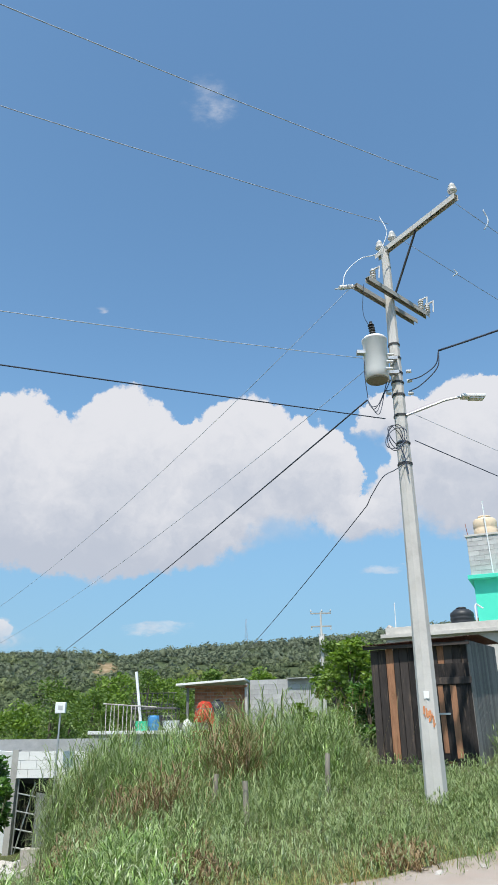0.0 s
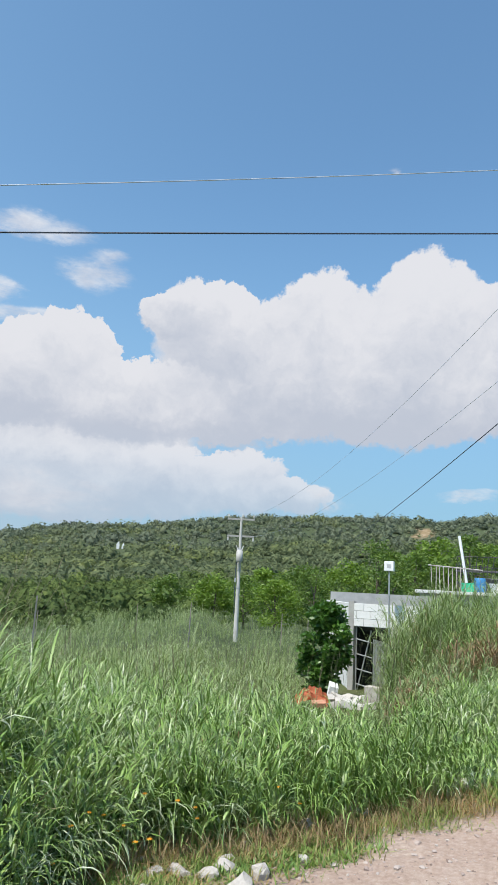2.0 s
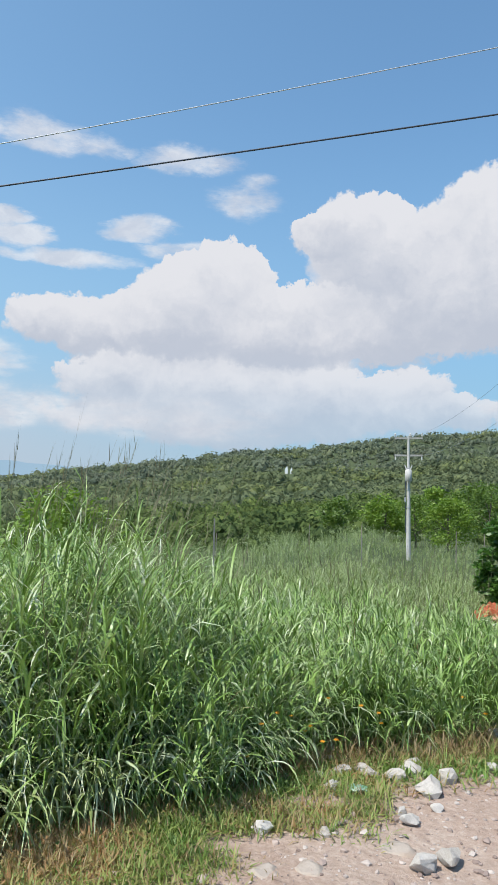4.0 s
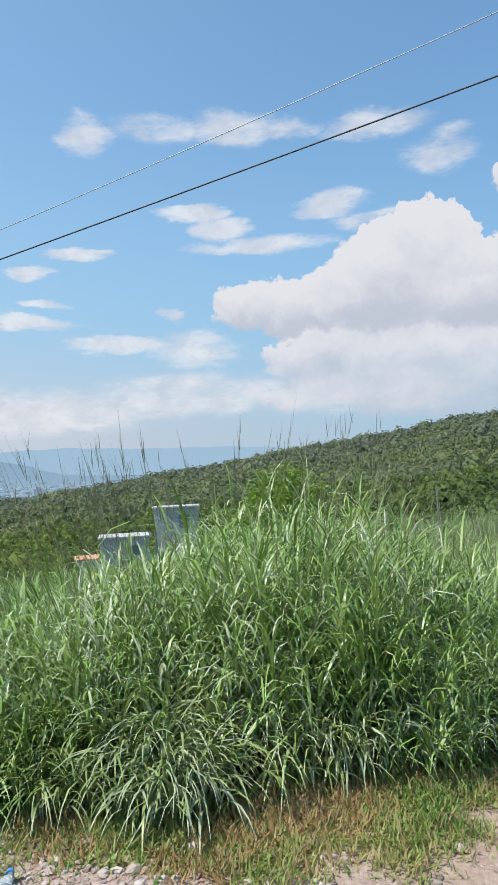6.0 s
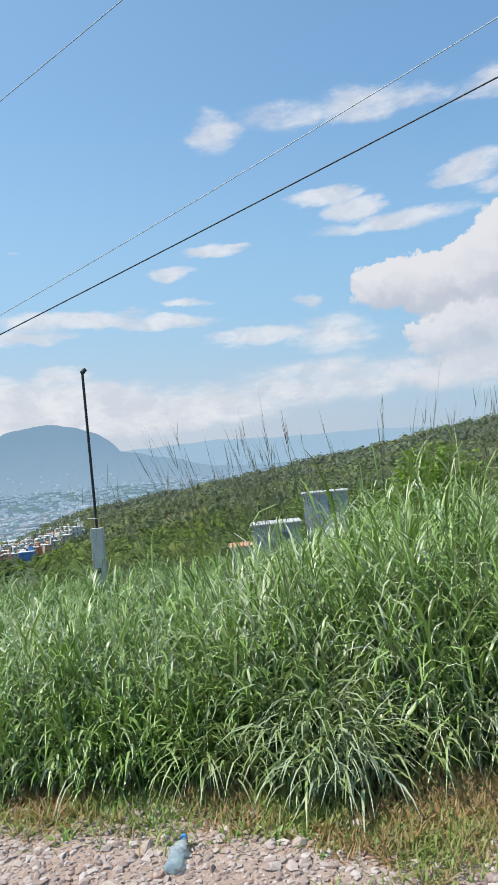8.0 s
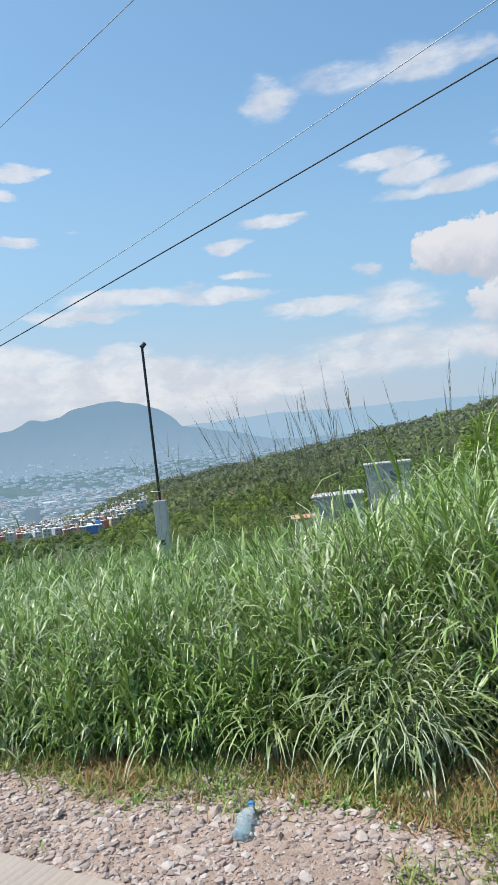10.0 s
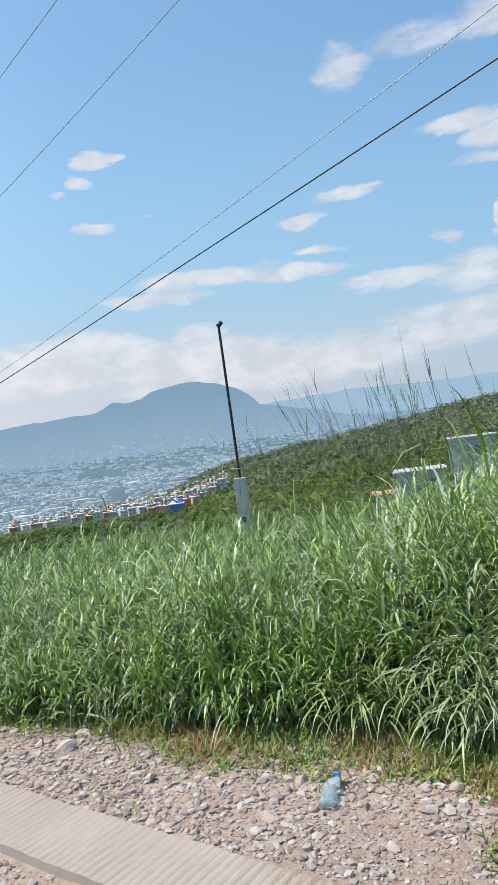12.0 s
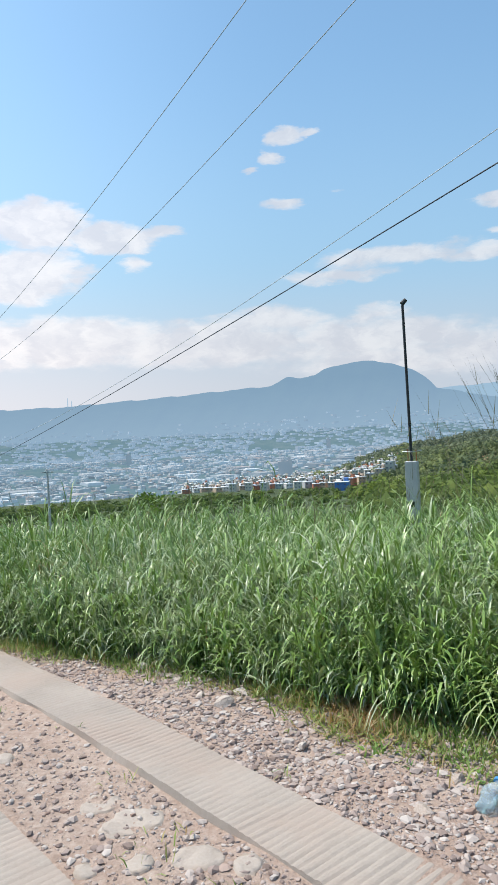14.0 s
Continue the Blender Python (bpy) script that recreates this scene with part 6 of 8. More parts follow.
def woods(name, a0, a1, r0, r1, n, size, lobes, cards, card, mat, label, seed, thin=0.0):
    """Scrub woods: many crowns in one mesh."""
    g = np.random.default_rng(seed)
    a = g.uniform(a0, a1, n)
    r = np.sqrt(g.uniform(r0**2, r1**2, n))
    x, y = -np.sin(np.radians(a)) * r, np.cos(np.radians(a)) * r
    ok = soft_noise(x, y, 0.035, 1.0) + g.normal(0, 0.35, n) > thin
    for s0, s1, q0, q1 in SCARS:
        ok &= ~((a > s0) & (a < s1) & (r > q0 - 15) & (r < q1) & (g.uniform(0, 1, n) > 0.45))
    ok &= ~((np.abs(a - 34.2) < 0.75) & (r > 455) & (r < 535))
    x, y = x[ok], y[ok]
    z = ground_z(x, y)
    # stands of tall growth among low thicket
    s = size * np.clip(g.lognormal(-0.05, 0.36, len(x)) * (1 + 0.35 * soft_noise(x, y, 0.06, 4.0)), 0.4, 2.1)
    long = g.uniform(0.85, 1.25, len(x))[:, None]
    squat = g.uniform(0.55, 1.0, len(x))[:, None]
    yaw = g.uniform(0, math.tau, len(x))
    V, F, N, base = [], [], [], 0
    for t in range(6):
        tv, tf, tn = crown_template(seed * 10 + t, lobes, cards, card)
        idx = np.arange(t, len(x), 6)
        c, sn = np.cos(yaw[idx])[:, None], np.sin(yaw[idx])[:, None]
        px = (tv[None, :, 0] * long[idx] * c - tv[None, :, 1] * sn) * s[idx, None] + x[idx, None]
        py = (tv[None, :, 0] * long[idx] * sn + tv[None, :, 1] * c) * s[idx, None] + y[idx, None]
        pz = tv[None, :, 2] * s[idx, None] * squat[idx] + z[idx, None]
        V.append(np.stack([px, py, pz], -1).reshape(-1, 3))
        N.append(np.stack([tn[None, :, 0] * c - tn[None, :, 1] * sn, tn[None, :, 0] * sn + tn[None, :, 1] * c, tn[None, :, 2] + 0 * c], -1).reshape(-1, 3))
        F.append((tf[None] + (np.arange(len(idx)) * len(tv))[:, None, None] + base).reshape(-1, 3))
        base += len(idx) * len(tv)
    V, F = np.concatenate(V), np.concatenate(F)
    me = bpy.data.meshes.new(name)
    me.vertices.add(len(V))
    me.vertices.foreach_set("co", np.ascontiguousarray(V, np.float32).ravel())
    me.loops.add(F.size)
    me.loops.foreach_set("vertex_index", np.ascontiguousarray(F, np.int32).ravel())
    me.polygons.add(len(F))
    me.polygons.foreach_set("loop_start", np.arange(0, F.size, 3, dtype=np.int32))
    me.update(calc_edges=True)
    me.shade_smooth()
    me.normals_split_custom_set_from_vertices(np.concatenate(N).tolist())
    me.materials.append(mat)
    return tagged(new(name, me), label, "woods", kind="stuff")


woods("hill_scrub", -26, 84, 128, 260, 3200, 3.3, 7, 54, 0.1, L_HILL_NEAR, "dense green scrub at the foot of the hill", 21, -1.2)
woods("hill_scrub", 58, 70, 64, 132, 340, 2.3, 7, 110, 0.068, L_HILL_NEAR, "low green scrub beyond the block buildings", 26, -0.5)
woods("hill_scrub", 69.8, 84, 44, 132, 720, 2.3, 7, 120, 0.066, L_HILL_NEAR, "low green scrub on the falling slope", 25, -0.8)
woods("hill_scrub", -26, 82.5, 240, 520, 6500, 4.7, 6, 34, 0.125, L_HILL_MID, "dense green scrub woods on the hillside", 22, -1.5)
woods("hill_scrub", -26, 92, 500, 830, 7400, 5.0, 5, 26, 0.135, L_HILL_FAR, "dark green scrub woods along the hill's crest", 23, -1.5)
woods("field_scrub", 18, 52, 60, 128, 110, 1.3, 6, 80, 0.1, L_HILL_NEAR, "low scattered scrub bushes in the far field", 27, 0.1)
woods("slope_scrub", 84, 124, 150, 315, 900, 2.0, 6, 40, 0.12, L_HILL_NEAR, "low scrub on the slope above the terrace houses", 29, -0.9)
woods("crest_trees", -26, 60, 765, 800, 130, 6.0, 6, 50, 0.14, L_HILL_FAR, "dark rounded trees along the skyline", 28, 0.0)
woods("hill_scrub", 16, 52, 112, 135, 170, 2.8, 6, 80, 0.1, L_HILL_NEAR, "light-green scrub where the field ends", 24, -0.3)


# ---- buildings ----
def run_matrix(p, q):
    """Local frame of a wall that runs from p to q: x along it, y to its left, z up."""
    d = Vector((q[0] - p[0], q[1] - p[1], 0))
    return Matrix.Translation((p[0], p[1], p[2])) @ Matrix.Rotation(math.atan2(d.y, d.x), 4, "Z"), d.length


def grid_wall(thing_ob, x0, x1, z0, z1, y, mat, core, bl=0.4, bh=0.2, name="block", thick=0.14, seed=1):
    """Courses of blocks on a mortar core, in the frame of thing_ob; blocks stand 6 mm proud of their joints."""
    part("wall", boxes(((x0, y, z0), (x1, y + thick, z1))), core, thing_ob)
    rnd = random.Random(seed)
    whole = None
    rows = max(1, round((z1 - z0) / bh))
    step = (z1 - z0) / rows
    for r in range(rows):
        x = x0 - (bl / 2 if r % 2 else 0)
        while x < x1 - 0.03:
            lo, hi = max(x, x0), min(x + bl, x1)
            if hi - lo > 0.04:
                if whole is None or abs((hi - lo) - bl) > 0.01:
                    ob = part(name, box(bmesh.new(), (-(hi - lo) / 2 + 0.006, -0.006, -step / 2 + 0.006), ((hi - lo) / 2 - 0.006, 0.03, step / 2 - 0.006), None, 0.004), mat, thing_ob)
                    if abs((hi - lo) - bl) <= 0.01:
                        whole = ob.data
                else:
                    ob = new(name, whole)
                    ob.parent = thing_ob
                ob.location = ((lo + hi) / 2, y - rnd.uniform(0, 0.004), z0 + (r + 0.5) * step)
            x += bl


def frame_of(ob, p, q):
    m, n = run_matrix(p, q)
    ob.matrix_world = m
    return n


# dark board shed
A, B = at(-10.95, 17.0), at(-18.2, 16.5)
zb = 1.05
shed = tagged(new("board_shed"), "small dark weathered board shed with a rusty sheet roof", "shed")
n = frame_of(shed, (A[0], A[1], zb), (B[0], B[1], zb))
rnd = random.Random(5)
x, k = 0.0, 0
orange = {2, 9}
while x < n - 0.02:
    w = min(rnd.uniform(0.13, 0.2), n - x)
    top = 2.42 + 0.1 * x / n
    bm = box(bmesh.new(), (x + 0.006, -0.012 + rnd.uniform(0, 0.01), 0.12 if x < n * 0.55 else -0.05), (x + w - 0.006, 0.018, top), None, 0.004)
    if k in (2, 9):
        part("board", bm, M_BOARD_NEW, shed, "newer orange board")
    else:
        part("board", bm, M_BOARD, shed)
    x += w
    k += 1
part("frame", boxes(((0.0, 0.03, -0.1), (0.09, 0.12, 2.4)), ((n - 0.09, 0.03, -0.1), (n, 0.12, 2.5)), ((0, 0.03, 2.3), (n, 0.1, 2.4))), M_BOARD, shed)
part("sill_beam", boxes(((0.0, -0.07, -0.05), (n * 0.5, 0.02, 0.11)), bevel=0.01), M_BOARD, shed, "heavy dark sill beam")
depth = 4.2
x = 0.03
while x < depth:
    w = rnd.uniform(0.14, 0.2)
    part("side_board", box(bmesh.new(), (n - 0.018 + rnd.uniform(0, 0.01), x, -0.05), (n + 0.014, x + w - 0.012, 2.54 + 0.055 * x), None, 0.004), M_BOARD_GREY, shed, "silver-grey side board")
    x += w
# added near-black sheet that keeps the gaps between boards dark as shade
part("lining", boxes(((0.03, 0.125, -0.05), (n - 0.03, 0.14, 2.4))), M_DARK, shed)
part("back_wall", boxes(((0, depth, -0.1), (n, depth + 0.03, 2.5)), ((0, 0.03, -0.1), (0.03, depth, 2.42))), M_BOARD, shed)
door = part("door", boxes(((n * 0.66, -0.035, 0.1), (n * 0.97, -0.014, 2.05)), bevel=0.003), M_BOARD, shed, "dark plank door")
part("crossbar", boxes(((n * 0.62, -0.075, 1.62), (n * 1.02, -0.036, 1.76)), bevel=0.006), M_BOARD, door, "black wooden crossbar")
part("new_strip", boxes(((n * 0.68, -0.05, 0.25), (n * 0.73, -0.036, 1.6)), bevel=0.002), M_BOARD_NEW, door, "orange new board strip")
part("new_strip", boxes(((n * 0.8, -0.05, 0.15), (n * 0.86, -0.036, 1.6)), bevel=0.002), M_BOARD_NEW, door, "orange new board strip")
part("latch", boxes(((n * 0.66, -0.07, 1.0), (n * 0.78, -0.037, 1.04)), bevel=0.004), M_STEEL, door, "steel bolt latch")
bm = bmesh.new()
cols = 60
rows = []
for r, yy in enumerate((-0.22, 1.0, depth + 0.2)):
    rows.append([bm.verts.new((-0.15 + (n + 0.3) * c / cols, yy, 2.5 + 0.09 * c / cols + 0.14 * r + 0.012 * math.cos(c * math.pi))) for c in range(cols + 1)])
for ra, rb in zip(rows, rows[1:]):
    for c in range(cols):
        bm.faces.new((ra[c], ra[c + 1], rb[c + 1], rb[c]))
bmesh.ops.solidify(bm, geom=bm.faces[:], thickness=-0.012)
part("roof_sheet", bm, M_ROOF_RUST, shed, "rusty corrugated roof sheet")
part("rafter", boxes(((-0.12, -0.16, 2.42), (n + 0.1, -0.1, 2.49))), M_BOARD, shed)

# concrete house behind the shed
house = thing("concrete_house", at(-12.3, 26.0, -0.2), "low bare concrete house with a flat roof", "house", turn=-28)
part("wall", boxes(((0, 0, 0), (12, 5, 3.25))), M_CONCRETE, house)
part("roof_slab", boxes(((-0.15, -0.2, 3.25), (12.2, 5.2, 3.38)), bevel=0.01), M_CONCRETE, house)
part("parapet", boxes(((0.0, -0.05, 3.384), (12.0, 0.1, 3.62)), bevel=0.01), M_CONCRETE, house)
for k, xx in enumerate((0.35, 1.2)):
    part("rebar", cyl(bmesh.new(), (xx, 0.1, 3.6), (xx + 0.02, 0.1, 4.5 - 0.7 * k), 0.016, sides=6), M_WHITE, house)
part("stone", lump(5, (0.22, 0.16, 0.14)), M_STONE_WHITE, house).location = (0.1, 0.3, 3.66)
tin = thing("water_tank", tuple(house.matrix_world @ Vector((2.55, 0.9, 3.384))), "ribbed black plastic water tank on the roof", "water tank")
prof = [(0.40, 0), (0.42, 0.04)]
for k in range(4):
    prof += [(0.42, 0.08 + k * 0.14), (0.40, 0.12 + k * 0.14), (0.42, 0.16 + k * 0.14)]
part("body", lathe(prof + [(0.40, 0.68), (0.26, 0.8), (0.16, 0.82)], 24), M_TANK_BLACK, tin, "", True)
part("lid", lathe([(0.17, 0.82), (0.18, 0.86), (0.1, 0.89)], 18), M_TANK_BLACK, tin, "", True)
vent = thing("vent_pipe", tuple(house.matrix_world @ Vector((3.1, 0.5, 3.384))), "bent white vent pipe on the roof", "pipe")
part("pipe", tube([(0, 0, 0), (0, 0, 0.85), (0.05, 0, 0.9), (0.28, 0, 0.75)], 0.03, 8), M_WHITE, vent)

teal = thing("teal_upper_storey", at(-19.2, 29.0, 0.0), "bright teal painted upper storey with a slab roof", "house", turn=-24)
teal.location.z = 1.9
part("wall", boxes(((0.1, 0, -2.5), (7, 4, 5.35))), M_TEAL, teal)
part("roof_slab", boxes(((-0.08, -0.3, 5.35), (7.2, 4.2, 5.5)), bevel=0.01), M_TEAL, teal)
tower = thing("block_tower", tuple(teal.matrix_world @ Vector((0.02, 0.2, 5.504))), "grey block tower carrying the cream water tank", "tower", turn=-24)
grid_wall(tower, 0.0, 1.7, 0.0, 1.6, 0.0, M_BLOCK, M_MORTAR, seed=3)
part("side_wall", boxes(((0, 0.142, 0), (0.14, 1.6, 1.6)), ((1.56, 0.142, 0), (1.7, 1.6, 1.6)), ((0, 1.6, 0), (1.7, 1.74, 1.6))), M_MORTAR, tower)
part("slab", boxes(((-0.05, -0.05, 1.6), (1.75, 1.8, 1.68)), bevel=0.008), M_CONCRETE, tower)
part("rebar", cyl(bmesh.new(), (0.06, 0.05, 1.68), (0.02, 0.05, 2.2), 0.012, sides=6), M_RUST, tower)
part("pipe", cyl(bmesh.new(), (0.85, -0.1, 0.0), (0.8, -0.1, 3.0), 0.025, sides=8), M_WHITE, tower)
tank = thing("water_tank", tuple(tower.matrix_world @ Vector((0.75, 0.7, 1.682))), "cream plastic water tank with a rounded top", "water tank")
part("body", lathe([(0.46, 0), (0.48, 0.05), (0.48, 0.3), (0.46, 0.34), (0.48, 0.38), (0.48, 0.66), (0.43, 0.74), (0.25, 0.8)], 24), M_TANK_CREAM, tank, "", True)
part("lid", lathe([(0.25, 0.8), (0.26, 0.88), (0.14, 0.92)], 18), M_TANK_CREAM, tank, "", True)

# brick hut and block wall above the bank
P0, P1 = at(3.35, 32.0), at(-1.35, 31.6)
hut = tagged(new("brick_hut"), "open red brick hut under a pale slab roof", "hut")
n = frame_of(hut, (P0[0], P0[1], 1.2), (P1[0], P1[1], 1.2))
grid_wall(hut, 0.25, n - 0.12, 0.0, 2.45, 0.35, M_BRICK, M_MORTAR, 0.28, 0.13, "brick", 0.12, 7)
part("roof_slab", box(bmesh.new(), (-0.25, -0.55, 2.62), (n + 0.1, 2.6, 2.71), Matrix.Rotation(radians(-3.6), 4, "Y") @ Matrix.Translation((0, 0, -0.17)), 0.01), M_WHITEWASH, hut, "pale overhanging slab roof")
part("roof_beam", boxes(((-0.05, -0.25, 2.36), (n, -0.15, 2.44))), M_BOARD_NEW, hut)
part("corner_post", boxes(((n - 0.12, -0.2, -0.2), (n, 0.34, 2.5))), M_CONCRETE, hut)
part("corner_post", boxes(((0.0, -0.2, -0.2), (0.1, -0.1, 2.5))), M_BOARD_GREY, hut)
P2 = at(-6.95, 31.0)
bw = tagged(new("block_wall"), "unfinished grey concrete block wall", "wall")
n2 = frame_of(bw, (P1[0], P1[1], 1.3), (P2[0], P2[1], 1.3))
grid_wall(bw, 0.06, n2, 0.0, 2.55, 0.1, M_BLOCK, M_MORTAR, seed=9)
part("zinc_cover", boxes(((n2 * 0.55, -0.15, 2.555), (n2 + 0.2, 1.8, 2.585))), M_SHEET, bw, "flat zinc sheet cover")

# terrace slab with its clutter
P0, P1 = at(10.7, 25.5), at(3.7, 25.5)
terrace = tagged(new("terrace"), "pale concrete terrace slab on a block base", "terrace")
n = frame_of(terrace, (P0[0], P0[1], 1.74), (P1[0], P1[1], 1.86))
part("slab", boxes(((0, 0, 0), (n, 3.2, 0.11)), bevel=0.012), M_WHITEWASH, terrace)
part("base_wall", boxes(((0.15, 0.2, -2.2), (n, 3.0, -0.004))), M_BLOCK, terrace)
TM = terrace.matrix_world.copy()


def on_terrace(x, y, z=0.114):
    return tuple(TM @ Vector((x, y, z)))


railing = thing("railing", on_terrace(0.55, 0.35), "worn white metal railing on the terrace", "railing", turn=math.degrees(math.atan2(P1[1] - P0[1], P1[0] - P0[0])))
for k in range(9):
    part("baluster", cyl(bmesh.new(), (k * 0.14, 0, 0), (k * 0.14 + rnd.uniform(-0.03, 0.03), rnd.uniform(-0.02, 0.02), 0.82), 0.014, sides=6), M_RAIL, railing)
part("top_rail", cyl(bmesh.new(), (-0.12, 0, 0.86), (1.7, 0, 0.74), 0.02, sides=8), M_RAIL, railing)
mast = thing("leaning_pipe", on_terrace(1.75, 0.8), "leaning white plastic pipe on the terrace", "pipe")
part("pipe", cyl(bmesh.new(), (0, 0, 0), (-0.3, 0.2, 1.95), 0.05, 0.05, 10), M_WHITE, mast)
bar = thing("plastic_barrel", on_terrace(2.15, 0.6), "blue plastic barrel on the terrace", "barrel")
part("body", lathe([(0.17, 0), (0.2, 0.05), (0.21, 0.2), (0.2, 0.22), (0.21, 0.24), (0.2, 0.42), (0.17, 0.48)], 18), M_BLUE, bar, "", True)
crate = thing("plastic_crate", on_terrace(1.75, 0.5), "green plastic crate on the terrace", "crate")
for lo, hi in (((-0.22, -0.15, 0), (0.22, 0.15, 0.02)), ((-0.22, -0.15, 0.02), (0.22, -0.13, 0.3)), ((-0.22, 0.13, 0.02), (0.22, 0.15, 0.3)), ((-0.22, -0.13, 0.02), (-0.2, 0.13, 0.3)), ((0.2, -0.13, 0.02), (0.22, 0.13, 0.3))):
    part("panel", boxes((lo, hi)), M_GREEN_PLASTIC, crate)
table = thing("work_table", on_terrace(1.3, 1.6), "dark cluttered iron work table on the terrace", "table", turn=-6)
part("top", boxes(((0, 0, 0.72), (1.7, 0.7, 0.76))), M_BOARD_GREY, table)
for lx in (0.03, 1.63):
    for ly in (0.03, 0.63):
        part("leg", boxes(((lx, ly, 0), (lx + 0.05, ly + 0.05, 0.716))), M_DARK_STEEL, table)
cot = thing("folded_bed_frame", on_terrace(1.3, 1.7, 0.88), "rusty dark folded bed frame on the table", "bed frame", turn=-6)
for k in range(8):
    part("spring_bar", cyl(bmesh.new(), (0.1 + k * 0.2, 0.1, 0.0), (0.16 + k * 0.2, 0.2, 0.5), 0.012, sides=5), M_DARK_STEEL, cot)
part("rim", tube([(0, 0.1, 0.0), (1.65, 0.1, 0.0), (1.65, 0.2, 0.5), (0.05, 0.2, 0.5), (0, 0.1, 0.0)], 0.018), M_DARK_STEEL, cot)
scrap = thing("bed_spring", on_terrace(1.35, 1.2), "rusty dark bed spring leaning behind the railing", "bed spring", turn=-6)
for k in range(12):
    part("spring_wire", cyl(bmesh.new(), (k * 0.13, 0.0, 0.25), (k * 0.13 + 0.05, 0.12, 1.05 - 0.015 * k), 0.011, sides=5), M_DARK_STEEL, scrap)
for k in range(5):
    part("cross_wire", cyl(bmesh.new(), (-0.05, 0.02 + 0.02 * k, 0.3 + 0.16 * k), (1.55, 0.03 + 0.02 * k, 0.24 + 0.15 * k), 0.011, sides=5), M_DARK_STEEL, scrap)
for k in (0.1, 1.4):
    part("leg", boxes(((k - 0.02, -0.02, 0.0), (k + 0.02, 0.02, 0.35))), M_DARK_STEEL, scrap)
planks = thing("plank_stack", on_terrace(2.9, 1.1), "stack of grey weathered planks on the terrace", "planks", turn=-4)
for k in range(5):
    part("plank", boxes(((-0.1 + 0.06 * k, -0.12 + 0.01 * k, 0.0 + 0.05 * k), (1.5 - 0.09 * k, 0.1 + 0.01 * k, 0.045 + 0.05 * k)), bevel=0.004), M_BOARD_GREY, planks)
sack = thing("grain_sack", on_terrace(3.3, 0.5), "slumped dirty white sack on the terrace", "sack")
bm = lump(77, (0.24, 0.17, 0.26), 0.15, 3)
bmesh.ops.transform(bm, matrix=Matrix.Translation((0, 0, 0.15)), verts=bm.verts[:])
part("body", bm, M_WHITEWASH, sack, "", True)
tub = thing("washing_tub", on_terrace(2.75, 0.7), "pale grey plastic washing tub on the terrace", "tub")
part("body", lathe([(0.22, 0), (0.3, 0.28), (0.32, 0.3), (0.3, 0.31), (0.21, 0.03)], 18), M_WHITE, tub, "", True)
box_dark = thing("storage_box", on_terrace(2.55, 1.3), "dark storage box on the terrace", "box")
part("body", boxes(((-0.3, -0.2, 0), (0.3, 0.2, 0.45)), bevel=0.015), M_DARK_STEEL, box_dark)
part("lid", boxes(((-0.32, -0.22, 0.454), (0.32, 0.22, 0.5)), bevel=0.01), M_BOARD_GREY, box_dark)
awn = thing("red_tarpaulin_heap", at(2.0, 28.5), "bright red tarpaulin thrown over a rack", "tarpaulin")
bm = bmesh.new()
rows = []
for i in range(11):
    row = []
    for j in range(9):
        u, v = i / 10 - 0.5, j / 8 - 0.5
        row.append(bm.verts.new((u * 0.85, v * 0.7, 1.6 - 0.75 * (abs(u) * 2) ** 4 - 1.25 * max(0.0, -v * 2) ** 3 - 0.3 * max(0.0, v * 2) ** 2 + 0.1 * noise.noise(Vector((u * 6, v * 6, 2))))))
    rows.append(row)
for ra, rb in zip(rows, rows[1:]):
    for j in range(8):
        bm.faces.new((ra[j], rb[j], rb[j + 1], ra[j + 1]))
bmesh.ops.solidify(bm, geom=bm.faces[:], thickness=0.012)
part("cover", bm, M_RED, awn, "", True)
part("rack", boxes(((-0.3, -0.2, -0.1), (-0.25, -0.15, 1.3)), ((0.25, -0.2, -0.1), (0.3, -0.15, 1.3)), ((-0.3, 0.15, -0.1), (-0.25, 0.2, 1.3)), ((0.25, 0.15, -0.1), (0.3, 0.2, 1.3)), ((-0.3, -0.2, 1.3), (0.3, 0.2, 1.35))), M_BOARD_GREY, awn)
drum = thing("water_tank", at(1.05, 29.0), "dark plastic water tank beside the red tarpaulin", "water tank")
part("body", lathe([(0.3, -0.1), (0.32, 0.1), (0.32, 1.3), (0.25, 1.52), (0.12, 1.58)], 20), M_TANK_BLACK, drum, "", True)
part("lid", lathe([(0.13, 1.58), (0.14, 1.63), (0.05, 1.65)], 16), M_TANK_BLACK, drum, "", True)

# walled yard with its open doorway
F0, F1 = at(15.75, 19.5), at(10.4, 19.0)
zb = -0.95
yard = tagged(new("walled_yard"), "whitewashed block wall over a dark open doorway", "building")
n = frame_of(yard, (F0[0], F0[1], zb), (F1[0], F1[1], zb))
grid_wall(yard, 0.0, n, 1.72, 2.32, 0.0, M_WHITEWASH, M_MORTAR, seed=11)
part("pillar", boxes(((-0.02, -0.02, -0.4), (0.13, 0.16, 2.36))), M_POLE_SIDE, yard, "bare concrete pillar")
part("pillar", boxes(((1.14, 0.0, -0.4), (1.3, 0.14, 1.716))), M_CONCRETE, yard, "bare concrete pillar")
part("wall", boxes(((1.3, 0.0, -0.4), (n, 0.14, 1.716))), M_BLOCK, yard)
G1 = at(17.4, 24.0)
inv = yard.matrix_world.inverted()
s = inv @ Vector((G1[0], G1[1], zb))
ang = math.atan2(s.y - 0.2, s.x)
